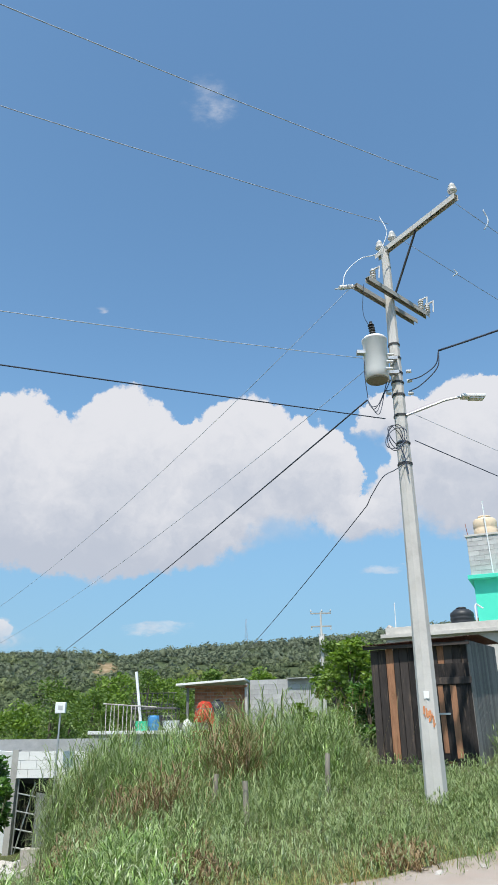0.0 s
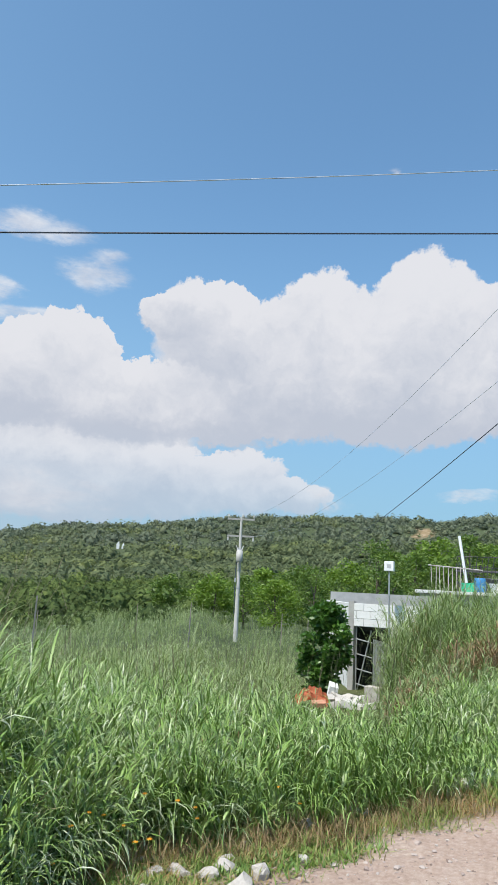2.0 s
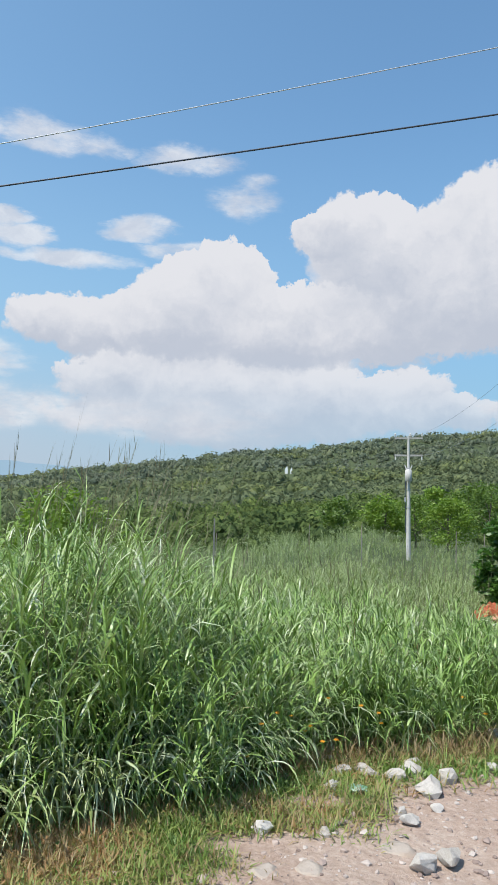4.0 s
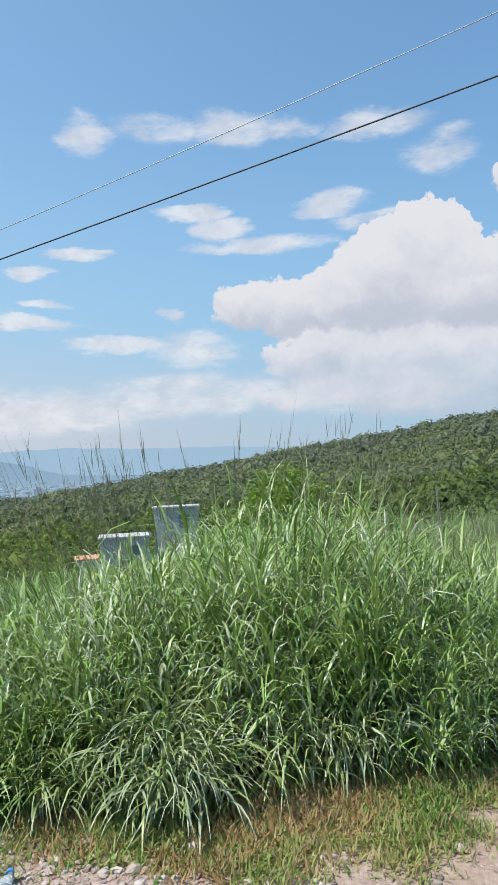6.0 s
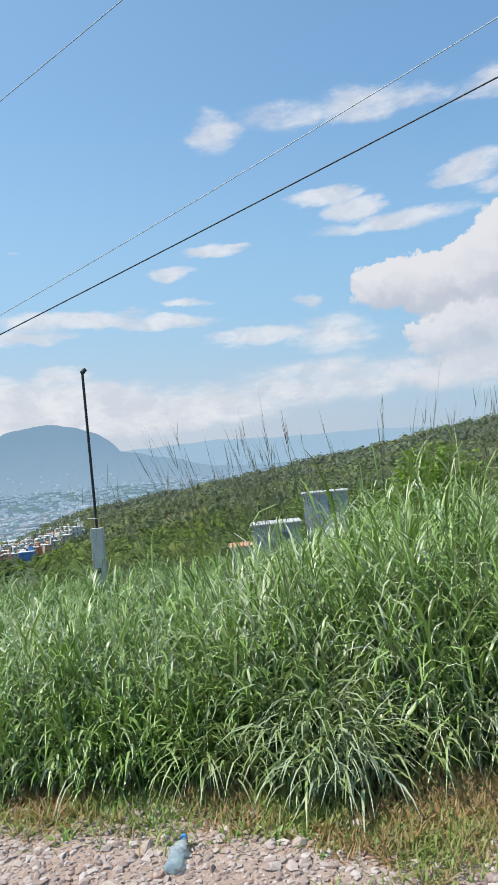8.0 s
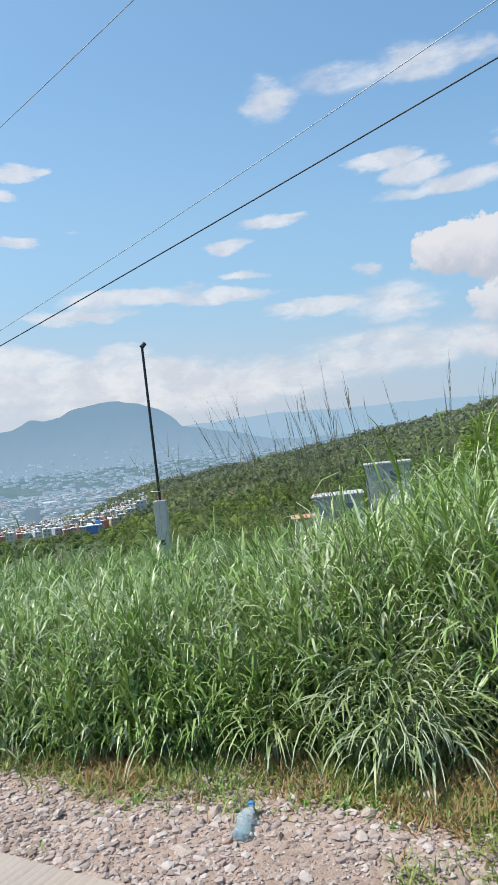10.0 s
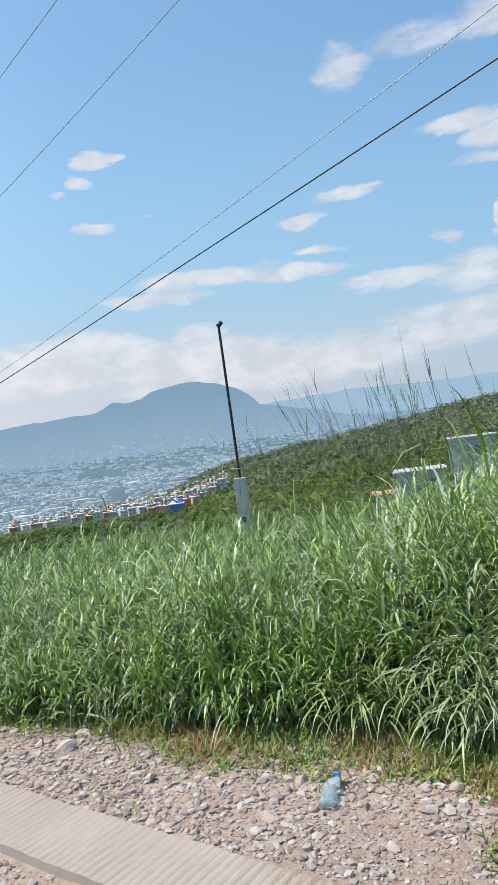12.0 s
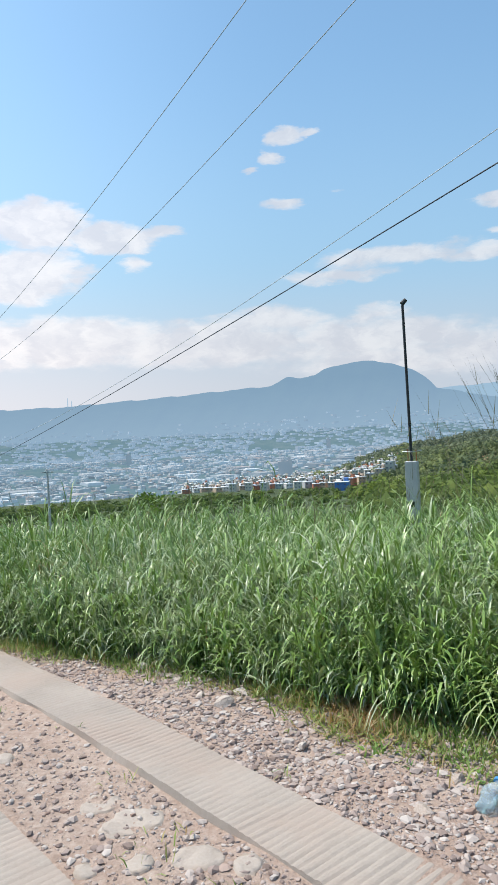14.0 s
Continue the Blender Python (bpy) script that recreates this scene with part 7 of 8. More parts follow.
side = part("side_wall", box(bmesh.new(), (0, -0.07, -0.4), (math.hypot(s.x, s.y - 0.2), 0.07, 2.3), Matrix.Translation((0.0, 0.2, 0)) @ Matrix.Rotation(ang, 4, "Z")), M_WHITEWASH, yard, "whitewashed side wall")
e2 = inv @ Vector((*at(9.0, 24.5)[:2], zb))
part("back_wall", box(bmesh.new(), (0.08, 0, -0.4), (math.hypot(e2.x - s.x, e2.y - s.y), 0.14, 2.58), Matrix.Translation((s.x, s.y, 0)) @ Matrix.Rotation(math.atan2(e2.y - s.y, e2.x - s.x), 4, "Z")), M_BLOCK, yard, "grey block back wall")
# unseen near-black roof and back wall, added to give the doorway its shade
part("inner_roof", boxes(((-0.1, 0.2, 1.6), (n, 1.1, 1.7))), M_DARK, yard, "near-black inner roof added to darken the doorway")
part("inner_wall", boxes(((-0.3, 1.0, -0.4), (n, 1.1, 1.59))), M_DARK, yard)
for k in range(4):
    part("ladder_rung", cyl(bmesh.new(), (0.16, 0.1, 0.25 + k * 0.38), (0.62, 0.1, 0.17 + k * 0.38), 0.016, sides=6), M_STEEL, yard)
part("ladder_rail", cyl(bmesh.new(), (0.17, 0.1, -0.1), (0.17, 0.1, 1.7), 0.018, sides=6), M_STEEL, yard)
part("prop", cyl(bmesh.new(), (0.15, 0.14, -0.1), (0.55, 0.2, 1.62), 0.018, sides=6), M_STEEL, yard)
bm = bmesh.new()
cols = 44
rows = [[bm.verts.new((0.66 + 0.48 * c / cols, 0.02 + 0.018 * math.sin(c * math.tau / 5.5), zz - 0.1 * c / cols)) for c in range(cols + 1)] for zz in (0.1, 1.42)]
for c in range(cols):
    bm.faces.new((rows[0][c], rows[0][c + 1], rows[1][c + 1], rows[1][c]))
bmesh.ops.solidify(bm, geom=bm.faces[:], thickness=0.004)
part("zinc_panel", bm, M_SHEET, yard, "upright corrugated zinc panel")

sign = thing("sign_post", at(12.75, 18.6), "small white square box on a thin steel post", "sign post")
sign_h = 1.6 + 18.6 * math.tan(radians(2.3)) - sign.location.z
part("post", cyl(bmesh.new(), (0, 0, -0.3), (0, 0, sign_h - 0.1), 0.022, sides=8), M_STEEL, sign)
bx = part("box", boxes(((-0.125, -0.07, sign_h - 0.125), (0.125, 0.07, sign_h + 0.125)), bevel=0.015), M_WHITE, sign)
part("mark", boxes(((-0.05, -0.074, sign_h - 0.05), (0.06, -0.071, sign_h + 0.05))), M_SHEET, bx, "plain grey mark")

# rubble by the doorway
for k, (az_, r_, sx, sy, sz, mt, lb) in enumerate((
        (16.6, 15.6, 0.34, 0.22, 0.2, M_STONE_WHITE, "broken white building block in the rubble"), (17.3, 15.2, 0.3, 0.24, 0.2, M_STONE_WHITE, "broken white building block in the rubble"),
        (16.1, 15.0, 0.4, 0.3, 0.16, M_STONE_WHITE, "broken white building block in the rubble"), (15.4, 14.6, 0.42, 0.3, 0.14, M_CONCRETE, "grey lump of broken concrete in the rubble"),
        (14.6, 14.8, 0.36, 0.26, 0.15, M_STONE_WHITE, "broken white building block in the rubble"), (17.0, 15.9, 0.3, 0.2, 0.42, M_WHITEWASH, "stacked pale blocks by the doorway"),
        (13.9, 15.6, 0.34, 0.16, 0.36, M_STONE_WHITE, "tilted slab of white concrete"), (15.9, 15.9, 0.26, 0.2, 0.16, M_STONE_WHITE, "broken white building block in the rubble"), (15.1, 15.4, 0.3, 0.2, 0.15, M_STONE_WHITE, "broken white building block in the rubble"), (14.5, 15.9, 0.28, 0.22, 0.18, M_CONCRETE, "grey lump of broken concrete in the rubble"), (16.9, 14.7, 0.22, 0.18, 0.12, M_STONE_WHITE, "broken white building block in the rubble"), (15.5, 16.3, 0.34, 0.24, 0.14, M_CONCRETE, "grey lump of broken concrete in the rubble"), (14.2, 14.5, 0.22, 0.2, 0.13, M_STONE_WHITE, "broken white building block in the rubble"), (18.0, 14.6, 0.3, 0.22, 0.14, M_BRICK, "broken red brick lump in the rubble"))):
    p = at(az_, r_, sz * 0.45)
    bm = box(bmesh.new(), (-sx / 2, -sy / 2, -sz / 2), (sx / 2, sy / 2, sz / 2), None, 0.015)
    for v in bm.verts:
        v.co += Vector((noise.noise(v.co * 7 + Vector((k, 0, 0))), noise.noise(v.co * 7 + Vector((0, k, 0))), noise.noise(v.co * 7 + Vector((0, 0, k))))) * 0.03
    ob = part("rubble_block", bm, mt)
    ob.location, ob.rotation_euler = p, (0.25 * math.sin(k * 2.1), 0.25 * math.cos(k * 1.3), k)
    tagged(ob, lb, "rubble", "rubble by the doorway")
net = thing("plastic_net", at(18.5, 15.0), "crumpled faded orange plastic net on the rubble", "net")
bm = bmesh.new()
rows = []
for i in range(12):
    rows.append([bm.verts.new(((i / 11 - 0.5) * 0.75, (j / 9 - 0.5) * 0.5 + 0.06 * math.sin(i), 0.05 + 0.3 * math.sin(math.pi * i / 11) * math.sin(math.pi * (j + 1) / 11) + 0.22 * noise.noise(Vector((i * 0.6, j * 0.6, 0))))) for j in range(10)])
for ra, rb in zip(rows, rows[1:]):
    for j in range(9):
        bm.faces.new((ra[j], rb[j], rb[j + 1], ra[j + 1]))
bmesh.ops.solidify(bm, geom=bm.faces[:], thickness=0.006)
part("sheet", bm, M_ORANGE, net)

# fence posts on the bank
posts = []
for k, (az_, r_, h_) in enumerate(((-7.1, 12.6, 0.58), (-1.3, 11.2, 0.52), (1.3, 12.4, 0.54))):
    ps = thing("fence_post", at(az_, r_), "short grey weathered wooden fence post in grass", "fence post", "fence posts on the bank")
    g = random.Random(k)
    bm = bmesh.new()
    cyl(bm, (0, 0, -0.3), (g.uniform(-0.06, 0.06), g.uniform(-0.04, 0.04), h_ + 0.05), 0.05, 0.04, 9)
    part("stake", bm, M_POST_WOOD, ps)
    posts.append(Vector(ps.location) + Vector((0, 0, h_ * 0.75)))

for k, (az_, r_, top_) in enumerate(((40.2, 19.0, 1.16), (28.3, 27.0, 0.4))):
    ps = thing("fence_post", at(az_, r_), "slender grey fence post among the field grass", "fence post", "fence posts in the field")
    h_ = top_ - ps.location.z
    lean_ = 0.05 * math.sin(k * 2.3)
    part("shaft", cyl(bmesh.new(), (0, 0, -0.3), (lean_, -lean_, h_), 0.03, 0.026, 4), M_BOARD_GREY, ps)

# gate post with the black pipe
gp = thing("concrete_post", at(80.15, 13.0, -0.1), "square grey concrete post with a tall black pipe", "post", turn=70)
top = 1.6 - 13.0 * math.tan(radians(3.05)) - gp.location.z
part("block_column", boxes(((-0.11, -0.11, -0.3), (0.11, 0.11, top)), bevel=0.01), M_BLOCK, gp)
# no recess is cut: a near-black plate paints the hollow's shade
part("hollow", boxes(((-0.04, -0.116, top - 0.82), (0.035, -0.1, top - 0.72))), M_DARK, gp, "near-black plate standing for the shade in a hollow")
part("pipe", cyl(bmesh.new(), (0.0, 0.0, top), (-0.01, -0.072, 1.6 + 13 * math.tan(radians(9.4)) - gp.location.z), 0.026, 0.024, 10), M_TANK_BLACK, gp, "tall black pipe")
part("pipe_cap", cyl(bmesh.new(), (-0.02, -0.072, 1.6 + 13 * math.tan(radians(9.4)) - gp.location.z), (0.04, -0.03, 1.6 + 13 * math.tan(radians(9.7)) - gp.location.z), 0.045, 0.04, 10), M_TANK_BLACK, gp, "black bent cap")
# these bars stand in for a small pole with crossarms beyond the post
for k in range(2):
    part("rebar", cyl(bmesh.new(), (-0.07 + 0.15 * k, 0.05, top), (-0.07 + 0.15 * k, 0.05, top + 0.22), 0.008, sides=6), M_RUST, gp)
part("tie", tube([(-0.16, 0.03, top + 0.18), (0.0, -0.03, top + 0.17), (0.18, 0.02, top + 0.19)], 0.007), M_STEEL, gp)

# thin stakes far out in the field
for az_, r_, h_ in ((40.05, 46.0, 2.35), (32.5, 60.0, 2.2), (28.3, 40.0, 1.9), (21.0, 40.0, 2.0), (18.9, 44.0, 2.2)):
    st = thing("field_stake", at(az_, r_), "thin grey stake standing in the field", "stake", "stakes in the field")
    part("stake", cyl(bmesh.new(), (0, 0, -0.2), (0.03, 0, h_), 0.03, 0.022, 7), M_POST_WOOD, st)

# grey block buildings below the brow
for az0, az1, r_, top_el, lb in ((63.2, 59.6, 60.0, -2.0, "two-storey grey block building below the field"), (67.6, 63.6, 56.0, -4.2, "low grey block building below the field")):
    Q0, Q1 = at(az0, r_), at(az1, r_)
    bl = tagged(new("block_building"), lb, "building")
    zt = 1.6 + r_ * math.tan(radians(top_el))
    nn = frame_of(bl, (Q0[0], Q0[1], zt), (Q1[0], Q1[1], zt))
    part("wall", boxes(((0, 0, -6), (nn, 4, 0))), M_BLOCK, bl)
    part("roof_slab", boxes(((-0.15, -0.15, 0.004), (nn + 0.15, 4.1, 0.14))), M_BLOCK, bl)
    part("window", boxes(((nn * 0.55, -0.02, -1.7), (nn * 0.8, -0.005, -0.6))), M_GLASS_DARK, bl)
    part("rebar", cyl(bmesh.new(), (0.3, 0.3, 0.14), (0.3, 0.3, 0.7), 0.03, sides=6), M_RUST, bl)
Q0 = at(69.4, 58.0)
sh = thing("tile_roof_house", (Q0[0], Q0[1], 1.6 + 58 * math.tan(radians(-6.0))), "small white house with an orange-tiled eave", "house", turn=70)
part("wall", boxes(((0, 0, -4), (2.6, 3, 0.3))), M_WHITEWASH, sh)
part("roof", boxes(((-0.2, -0.3, 0.304), (2.8, 3.2, 0.4)), bevel=0.03), M_BRICK, sh)

# white house high on the hill
hp = at(34.2, 520.0)
wh = thing("white_villa", hp, "white villa with two steep gables among hill scrub", "house", turn=34)
for k in range(2):
    bm = bmesh.new()
    x0, x1, e_ = ((-3.2, -1.0, 3.0), (0.6, 2.4, 2.2))[k]
    box(bm, (x0, -2, -2), (x1, 2, e_))
    gv = [bm.verts.new(v) for v in ((x0, -2, e_ + 0.004), (x1, -2, e_ + 0.004), (x0 * 0.25 + x1 * 0.75, -2, e_ + 2.6), (x0, 2, e_ + 0.004), (x1, 2, e_ + 0.004), (x0 * 0.25 + x1 * 0.75, 2, e_ + 2.6))]
    for f in ((0, 1, 2), (5, 4, 3), (0, 2, 5, 3), (1, 4, 5, 2)):
        bm.faces.new([gv[i] for i in f])
    part("gable_wing", bm, M_WHITE, wh)


# ---- town ----
def town_house(name, w, d, floors, mat, seed, label):
    """A small flat-roofed terrace house with windows, parapet and roof tank."""
    g = random.Random(seed)
    hs = new(name)
    tagged(hs, label, "house", "terrace houses below the field")
    h = floors * 2.5
    part("wall", boxes(((-w / 2, -d / 2, -9), (w / 2, d / 2, h))), mat, hs)
    part("roof", boxes(((-w / 2 - 0.15, -d / 2 - 0.15, h + 0.004), (w / 2 + 0.15, d / 2 + 0.15, h + 0.35))), M_WHITE, hs, "white roof parapet")
    for f in range(floors):
        for c in (-0.26, 0.22):
            ww = part("window", boxes(((w * c - 0.42, -d / 2 - 0.05, f * 2.5 + 0.95), (w * c + 0.42, -d / 2 - 0.01, f * 2.5 + 1.9))), M_GLASS_DARK, hs)
    part("stair_tower", boxes(((w * 0.1, -d * 0.1, h + 0.36), (w * 0.42, d * 0.3, h + 2.3))), mat, hs)
    part("roof_tank", lathe([(0.5, h + 0.36), (0.5, h + 1.3), (0.2, h + 1.5)], 10), M_TANK_BLACK, hs)
    return hs


TOWN = [material("house_" + nm, (tuple(c * 0.85 for c in col), col), 0.9, 0.5, 10, 0.05) for nm, col in
        (("white", (0.76, 0.75, 0.73)), ("cream", (0.70, 0.63, 0.52)), ("grey", (0.50, 0.50, 0.50)), ("terracotta", (0.55, 0.22, 0.13)), ("tan", (0.58, 0.44, 0.32)), ("blue", (0.12, 0.25, 0.55)))]
TOWN_WORDS = ("white", "cream", "grey", "terracotta", "tan", "blue")
protos = []
for k in range(5):
    protos.append(town_house("terrace_house", 4.6, 6.8, 2 + (k == 1), TOWN[k], k, f"{TOWN_WORDS[k]} flat-roofed terrace house with dark windows"))
rnd = random.Random(17)
first = set()
for row in range(9):
    a_ = 81.0 + rnd.random()
    while a_ < 98.6:
        r_ = 325 + row * 30 + rnd.uniform(-9, 9) + abs(a_ - 86) * 2.2
        k = rnd.choice((0, 0, 0, 1, 1, 1, 2, 3, 3, 4, 4, 4))
        # the rows climb towards the hill on the right
        sight = -4.95 + row * 0.15 + max(0.0, 86 - a_) * 0.28 - max(0, a_ - 92) * 0.045
        x, y = -math.sin(radians(a_)) * r_, math.cos(radians(a_)) * r_
        m = pose(x, y, max(1.6 + r_ * math.tan(radians(sight)), gz(x, y) - 1.0), 0, 0, a_ + rnd.uniform(-25, 25)) @ Matrix.Diagonal((0.85, 0.85, 0.8, 1.0))
        if k not in first:
            protos[k].matrix_world = m
            first.add(k)
        else:
            copy_thing(protos[k], m)
        a_ += rnd.uniform(0.5, 0.85)
blue = town_house("apartment_block", 7, 8.0, 2, TOWN[5], 9, "small bright blue apartment block with dark windows")
blue.matrix_world = pose(-math.sin(radians(85.4)) * 315, math.cos(radians(85.4)) * 315, 1.6 + 315 * math.tan(radians(-4.9)), 0, 0, 80) @ Matrix.Diagonal((0.9, 0.9, 0.8, 1.0))


def city(name, n, a0, a1, r0, r1, mat, lo, hi, seed, label, flat=1.0, power=1.0):
    """The far city: small boxes, roofs and all, in one mesh."""
    g = np.random.default_rng(seed)
    a = g.uniform(a0, a1, n)
    r = r0 + (r1 - r0) * g.uniform(0, 1, n) ** power
    x, y = -np.sin(np.radians(a)) * r, np.cos(np.radians(a)) * r
    ok = soft_noise(x, y, 0.006, 3.0) + g.normal(0, 0.4, n) > -0.25
    x, y, a, r = x[ok], y[ok], a[ok], r[ok]
    m = len(x)
    z = np.maximum(ground_z(x, y), np.where(r > 3700, mountain_z(RIDGE, 3700, 4500, 0.35, np.radians(a), (r - 3700) / 800), -1e3)) - 1
    w, d, h = g.uniform(lo, hi, m), g.uniform(lo, hi, m), g.uniform(5, 11, m) * flat
    yaw = np.radians(a * 0 + 35) + g.normal(0, 0.15, m)
    c, s_ = np.cos(yaw), np.sin(yaw)
    cor = np.array([(-1, -1), (1, -1), (1, 1), (-1, 1)]) * 0.5
    px = x[:, None] + (cor[None, :, 0] * w[:, None]) * c[:, None] - (cor[None, :, 1] * d[:, None]) * s_[:, None]
    py = y[:, None] + (cor[None, :, 0] * w[:, None]) * s_[:, None] + (cor[None, :, 1] * d[:, None]) * c[:, None]
    low = np.stack([px, py, np.broadcast_to(z[:, None], px.shape)], -1)
    high = low + np.stack([0 * px, 0 * px, np.broadcast_to(h[:, None], px.shape)], -1)
    V = np.concatenate([low, high], 1).reshape(-1, 3)
    quad = np.array([(0, 1, 5, 4), (1, 2, 6, 5), (2, 3, 7, 6), (3, 0, 4, 7), (4, 5, 6, 7)])
    F = (quad[None] + (np.arange(m) * 8)[:, None, None]).reshape(-1, 4)
    me = bpy.data.meshes.new(name)
    me.vertices.add(len(V))
    me.vertices.foreach_set("co", np.ascontiguousarray(V, np.float32).ravel())
    me.loops.add(F.size)
    me.loops.foreach_set("vertex_index", np.ascontiguousarray(F, np.int32).ravel())
    me.polygons.add(len(F))
    me.polygons.foreach_set("loop_start", np.arange(0, F.size, 4, dtype=np.int32))
    me.update(calc_edges=True)
    me.shade_flat()
    me.materials.append(mat)
    return tagged(new(name, me), label, "city", kind="stuff")


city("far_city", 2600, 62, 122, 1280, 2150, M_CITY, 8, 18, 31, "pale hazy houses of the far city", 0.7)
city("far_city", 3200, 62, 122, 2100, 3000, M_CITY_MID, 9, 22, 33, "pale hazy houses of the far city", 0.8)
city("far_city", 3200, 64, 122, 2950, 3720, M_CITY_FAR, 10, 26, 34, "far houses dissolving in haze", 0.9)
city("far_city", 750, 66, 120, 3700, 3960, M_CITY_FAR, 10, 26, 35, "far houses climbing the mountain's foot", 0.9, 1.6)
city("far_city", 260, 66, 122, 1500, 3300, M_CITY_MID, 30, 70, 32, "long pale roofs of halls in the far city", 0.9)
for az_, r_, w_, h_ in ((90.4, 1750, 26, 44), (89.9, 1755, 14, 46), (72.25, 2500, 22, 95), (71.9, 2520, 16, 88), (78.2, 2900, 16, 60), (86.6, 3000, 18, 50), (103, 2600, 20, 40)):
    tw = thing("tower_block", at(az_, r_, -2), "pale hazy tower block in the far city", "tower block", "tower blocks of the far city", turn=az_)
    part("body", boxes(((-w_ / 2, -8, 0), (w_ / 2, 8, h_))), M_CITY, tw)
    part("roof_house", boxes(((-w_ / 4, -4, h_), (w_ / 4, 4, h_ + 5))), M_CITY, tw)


# ---- stones and litter ----
def gravel(name, n, a0, a1, inner, outer, lo, hi, mat, seed, label, fine=False):
    g = np.random.default_rng(seed)
    bm = bmesh.new()
    if fine:
        bmesh.ops.create_cone(bm, cap_ends=False, segments=4, radius1=1.0, radius2=0.0, depth=1.0, matrix=Matrix.Translation((0, 0, 0.5)))
        bmesh.ops.create_cone(bm, cap_ends=False, segments=4, radius1=1.0, radius2=0.0, depth=0.5, matrix=Matrix.Translation((0, 0, -0.25)) @ Matrix.Rotation(math.pi, 4, "X"))
        bmesh.ops.remove_doubles(bm, verts=bm.verts[:], dist=1e-4)
    else:
        bmesh.ops.create_icosphere(bm, subdivisions=1, radius=1.0)
    bm.verts.index_update()
    tv = np.array([v.co[:] for v in bm.verts])
    tf = np.array([[v.index for v in f.verts] for f in bm.faces])
    bm.free()
    a = g.uniform(a0, a1, n)
    e = edge_r(a)
    r = g.uniform(np.maximum(1.6, e - inner), e - outer)
    x, y = -np.sin(np.radians(a)) * r, np.cos(np.radians(a)) * r
    off = x * ACROSS.x + y * ACROSS.y
    ok = ((off < -2.08) | ((off > -1.69) & (off < -1.14)) | (a < 40)) & (soft_noise(x, y, 2.3, seed) + g.normal(0, 0.3, n) > -0.45)
    x, y = x[ok], y[ok]
    m = len(x)
    s = np.exp(g.uniform(np.log(lo), np.log(hi), m))
    sc = np.stack([s * g.uniform(0.8, 1.4, m), s * g.uniform(0.7, 1.2, m), s * g.uniform(0.45, 0.8, m)], 1)
    V = tv[None] * g.uniform(0.72, 1.16, (m, len(tv), 1)) + g.normal(0, 0.09, (m, len(tv), 3))
    tip = g.uniform(0, math.tau, m)
    V = np.stack([V[..., 0], V[..., 1] * np.cos(tip)[:, None] - V[..., 2] * np.sin(tip)[:, None], V[..., 1] * np.sin(tip)[:, None] + V[..., 2] * np.cos(tip)[:, None]], -1) * sc[:, None]
    yaw = g.uniform(0, math.tau, m)
    c, sn = np.cos(yaw)[:, None], np.sin(yaw)[:, None]
    V = np.stack([V[..., 0] * c - V[..., 1] * sn + x[:, None], V[..., 0] * sn + V[..., 1] * c + y[:, None], V[..., 2] + (near_height(x, y) + s * 0.18)[:, None]], -1).reshape(-1, 3)
    F = (tf[None] + (np.arange(m) * len(tv))[:, None, None]).reshape(-1, 3)
    me = bpy.data.meshes.new(name)
    me.vertices.add(len(V))
    me.vertices.foreach_set("co", np.ascontiguousarray(V, np.float32).ravel())
    me.loops.add(F.size)
    me.loops.foreach_set("vertex_index", np.ascontiguousarray(F, np.int32).ravel())
    me.polygons.add(len(F))
    me.polygons.foreach_set("loop_start", np.arange(0, F.size, 3, dtype=np.int32))
    me.update(calc_edges=True)
    me.shade_flat()
    me.materials.append(mat)
    return tagged(new(name, me), label, "gravel", kind="stuff")


M_GRAVEL = blade_material("gravel_stone", ((0.21, 0.155, 0.13), (0.30, 0.235, 0.205), (0.38, 0.312, 0.275), (0.48, 0.425, 0.385), (0.32, 0.22, 0.175)), 0.95, 0.0, (0.40, 0.30, 0.24), 0.5, 0.9, 0.2)
gravel("gravel", 4200, 50, 122, 1.35, -0.1, 0.008, 0.026, M_GRAVEL, 41, "pinkish pale gravel along the concrete strip")
gravel("gravel", 10000, 50, 122, 1.4, -0.1, 0.005, 0.016, M_GRAVEL, 45, "small pinkish gravel along the concrete strip", True)
gravel("gravel", 15000, 50, 125, 3.4, -0.1, 0.003, 0.011, M_GRAVEL, 42, "fine pinkish gravel and grit on the road", True)
gravel("gravel", 2600, 88, 125, 4.2, 0.5, 0.007, 0.022, M_GRAVEL, 44, "pinkish gravel between the wheel strips")
gravel("gravel", 5200, 84, 125, 4.2, 0.5, 0.003, 0.011, M_GRAVEL, 46, "fine grit between the wheel strips", True)
gravel("gravel", 3600, -14, 56, 2.6, -0.2, 0.004, 0.012, M_GRAVEL, 47, "fine grit on the bare dirt", True)
gravel("gravel", 1800, -14, 56, 2.6, -0.2, 0.006, 0.026, M_GRAVEL, 43, "scattered grit on the bare dirt")

stone_data = []
for k in range(8):
    bm = lump(60 + k, (1.0, 0.8, 0.62), 0.3)
    me = bpy.data.meshes.new("stone")
    bm.to_mesh(me)
    bm.free()
    me.materials.append(M_STONE_WHITE if k < 4 else M_STONE)
    stone_data.append(me)


def stone(az_, r_, size, k, label, group):
    ob = new("stone", stone_data[k])
    ob.location = at(az_, r_, size * 0.22)
    ob.scale = (size,) * 3
    ob.rotation_euler = (0.2 * math.sin(k * 3 + az_), 0.2 * math.cos(r_ * 9), az_ * 1.7)
    return tagged(ob, label, "stone", group)


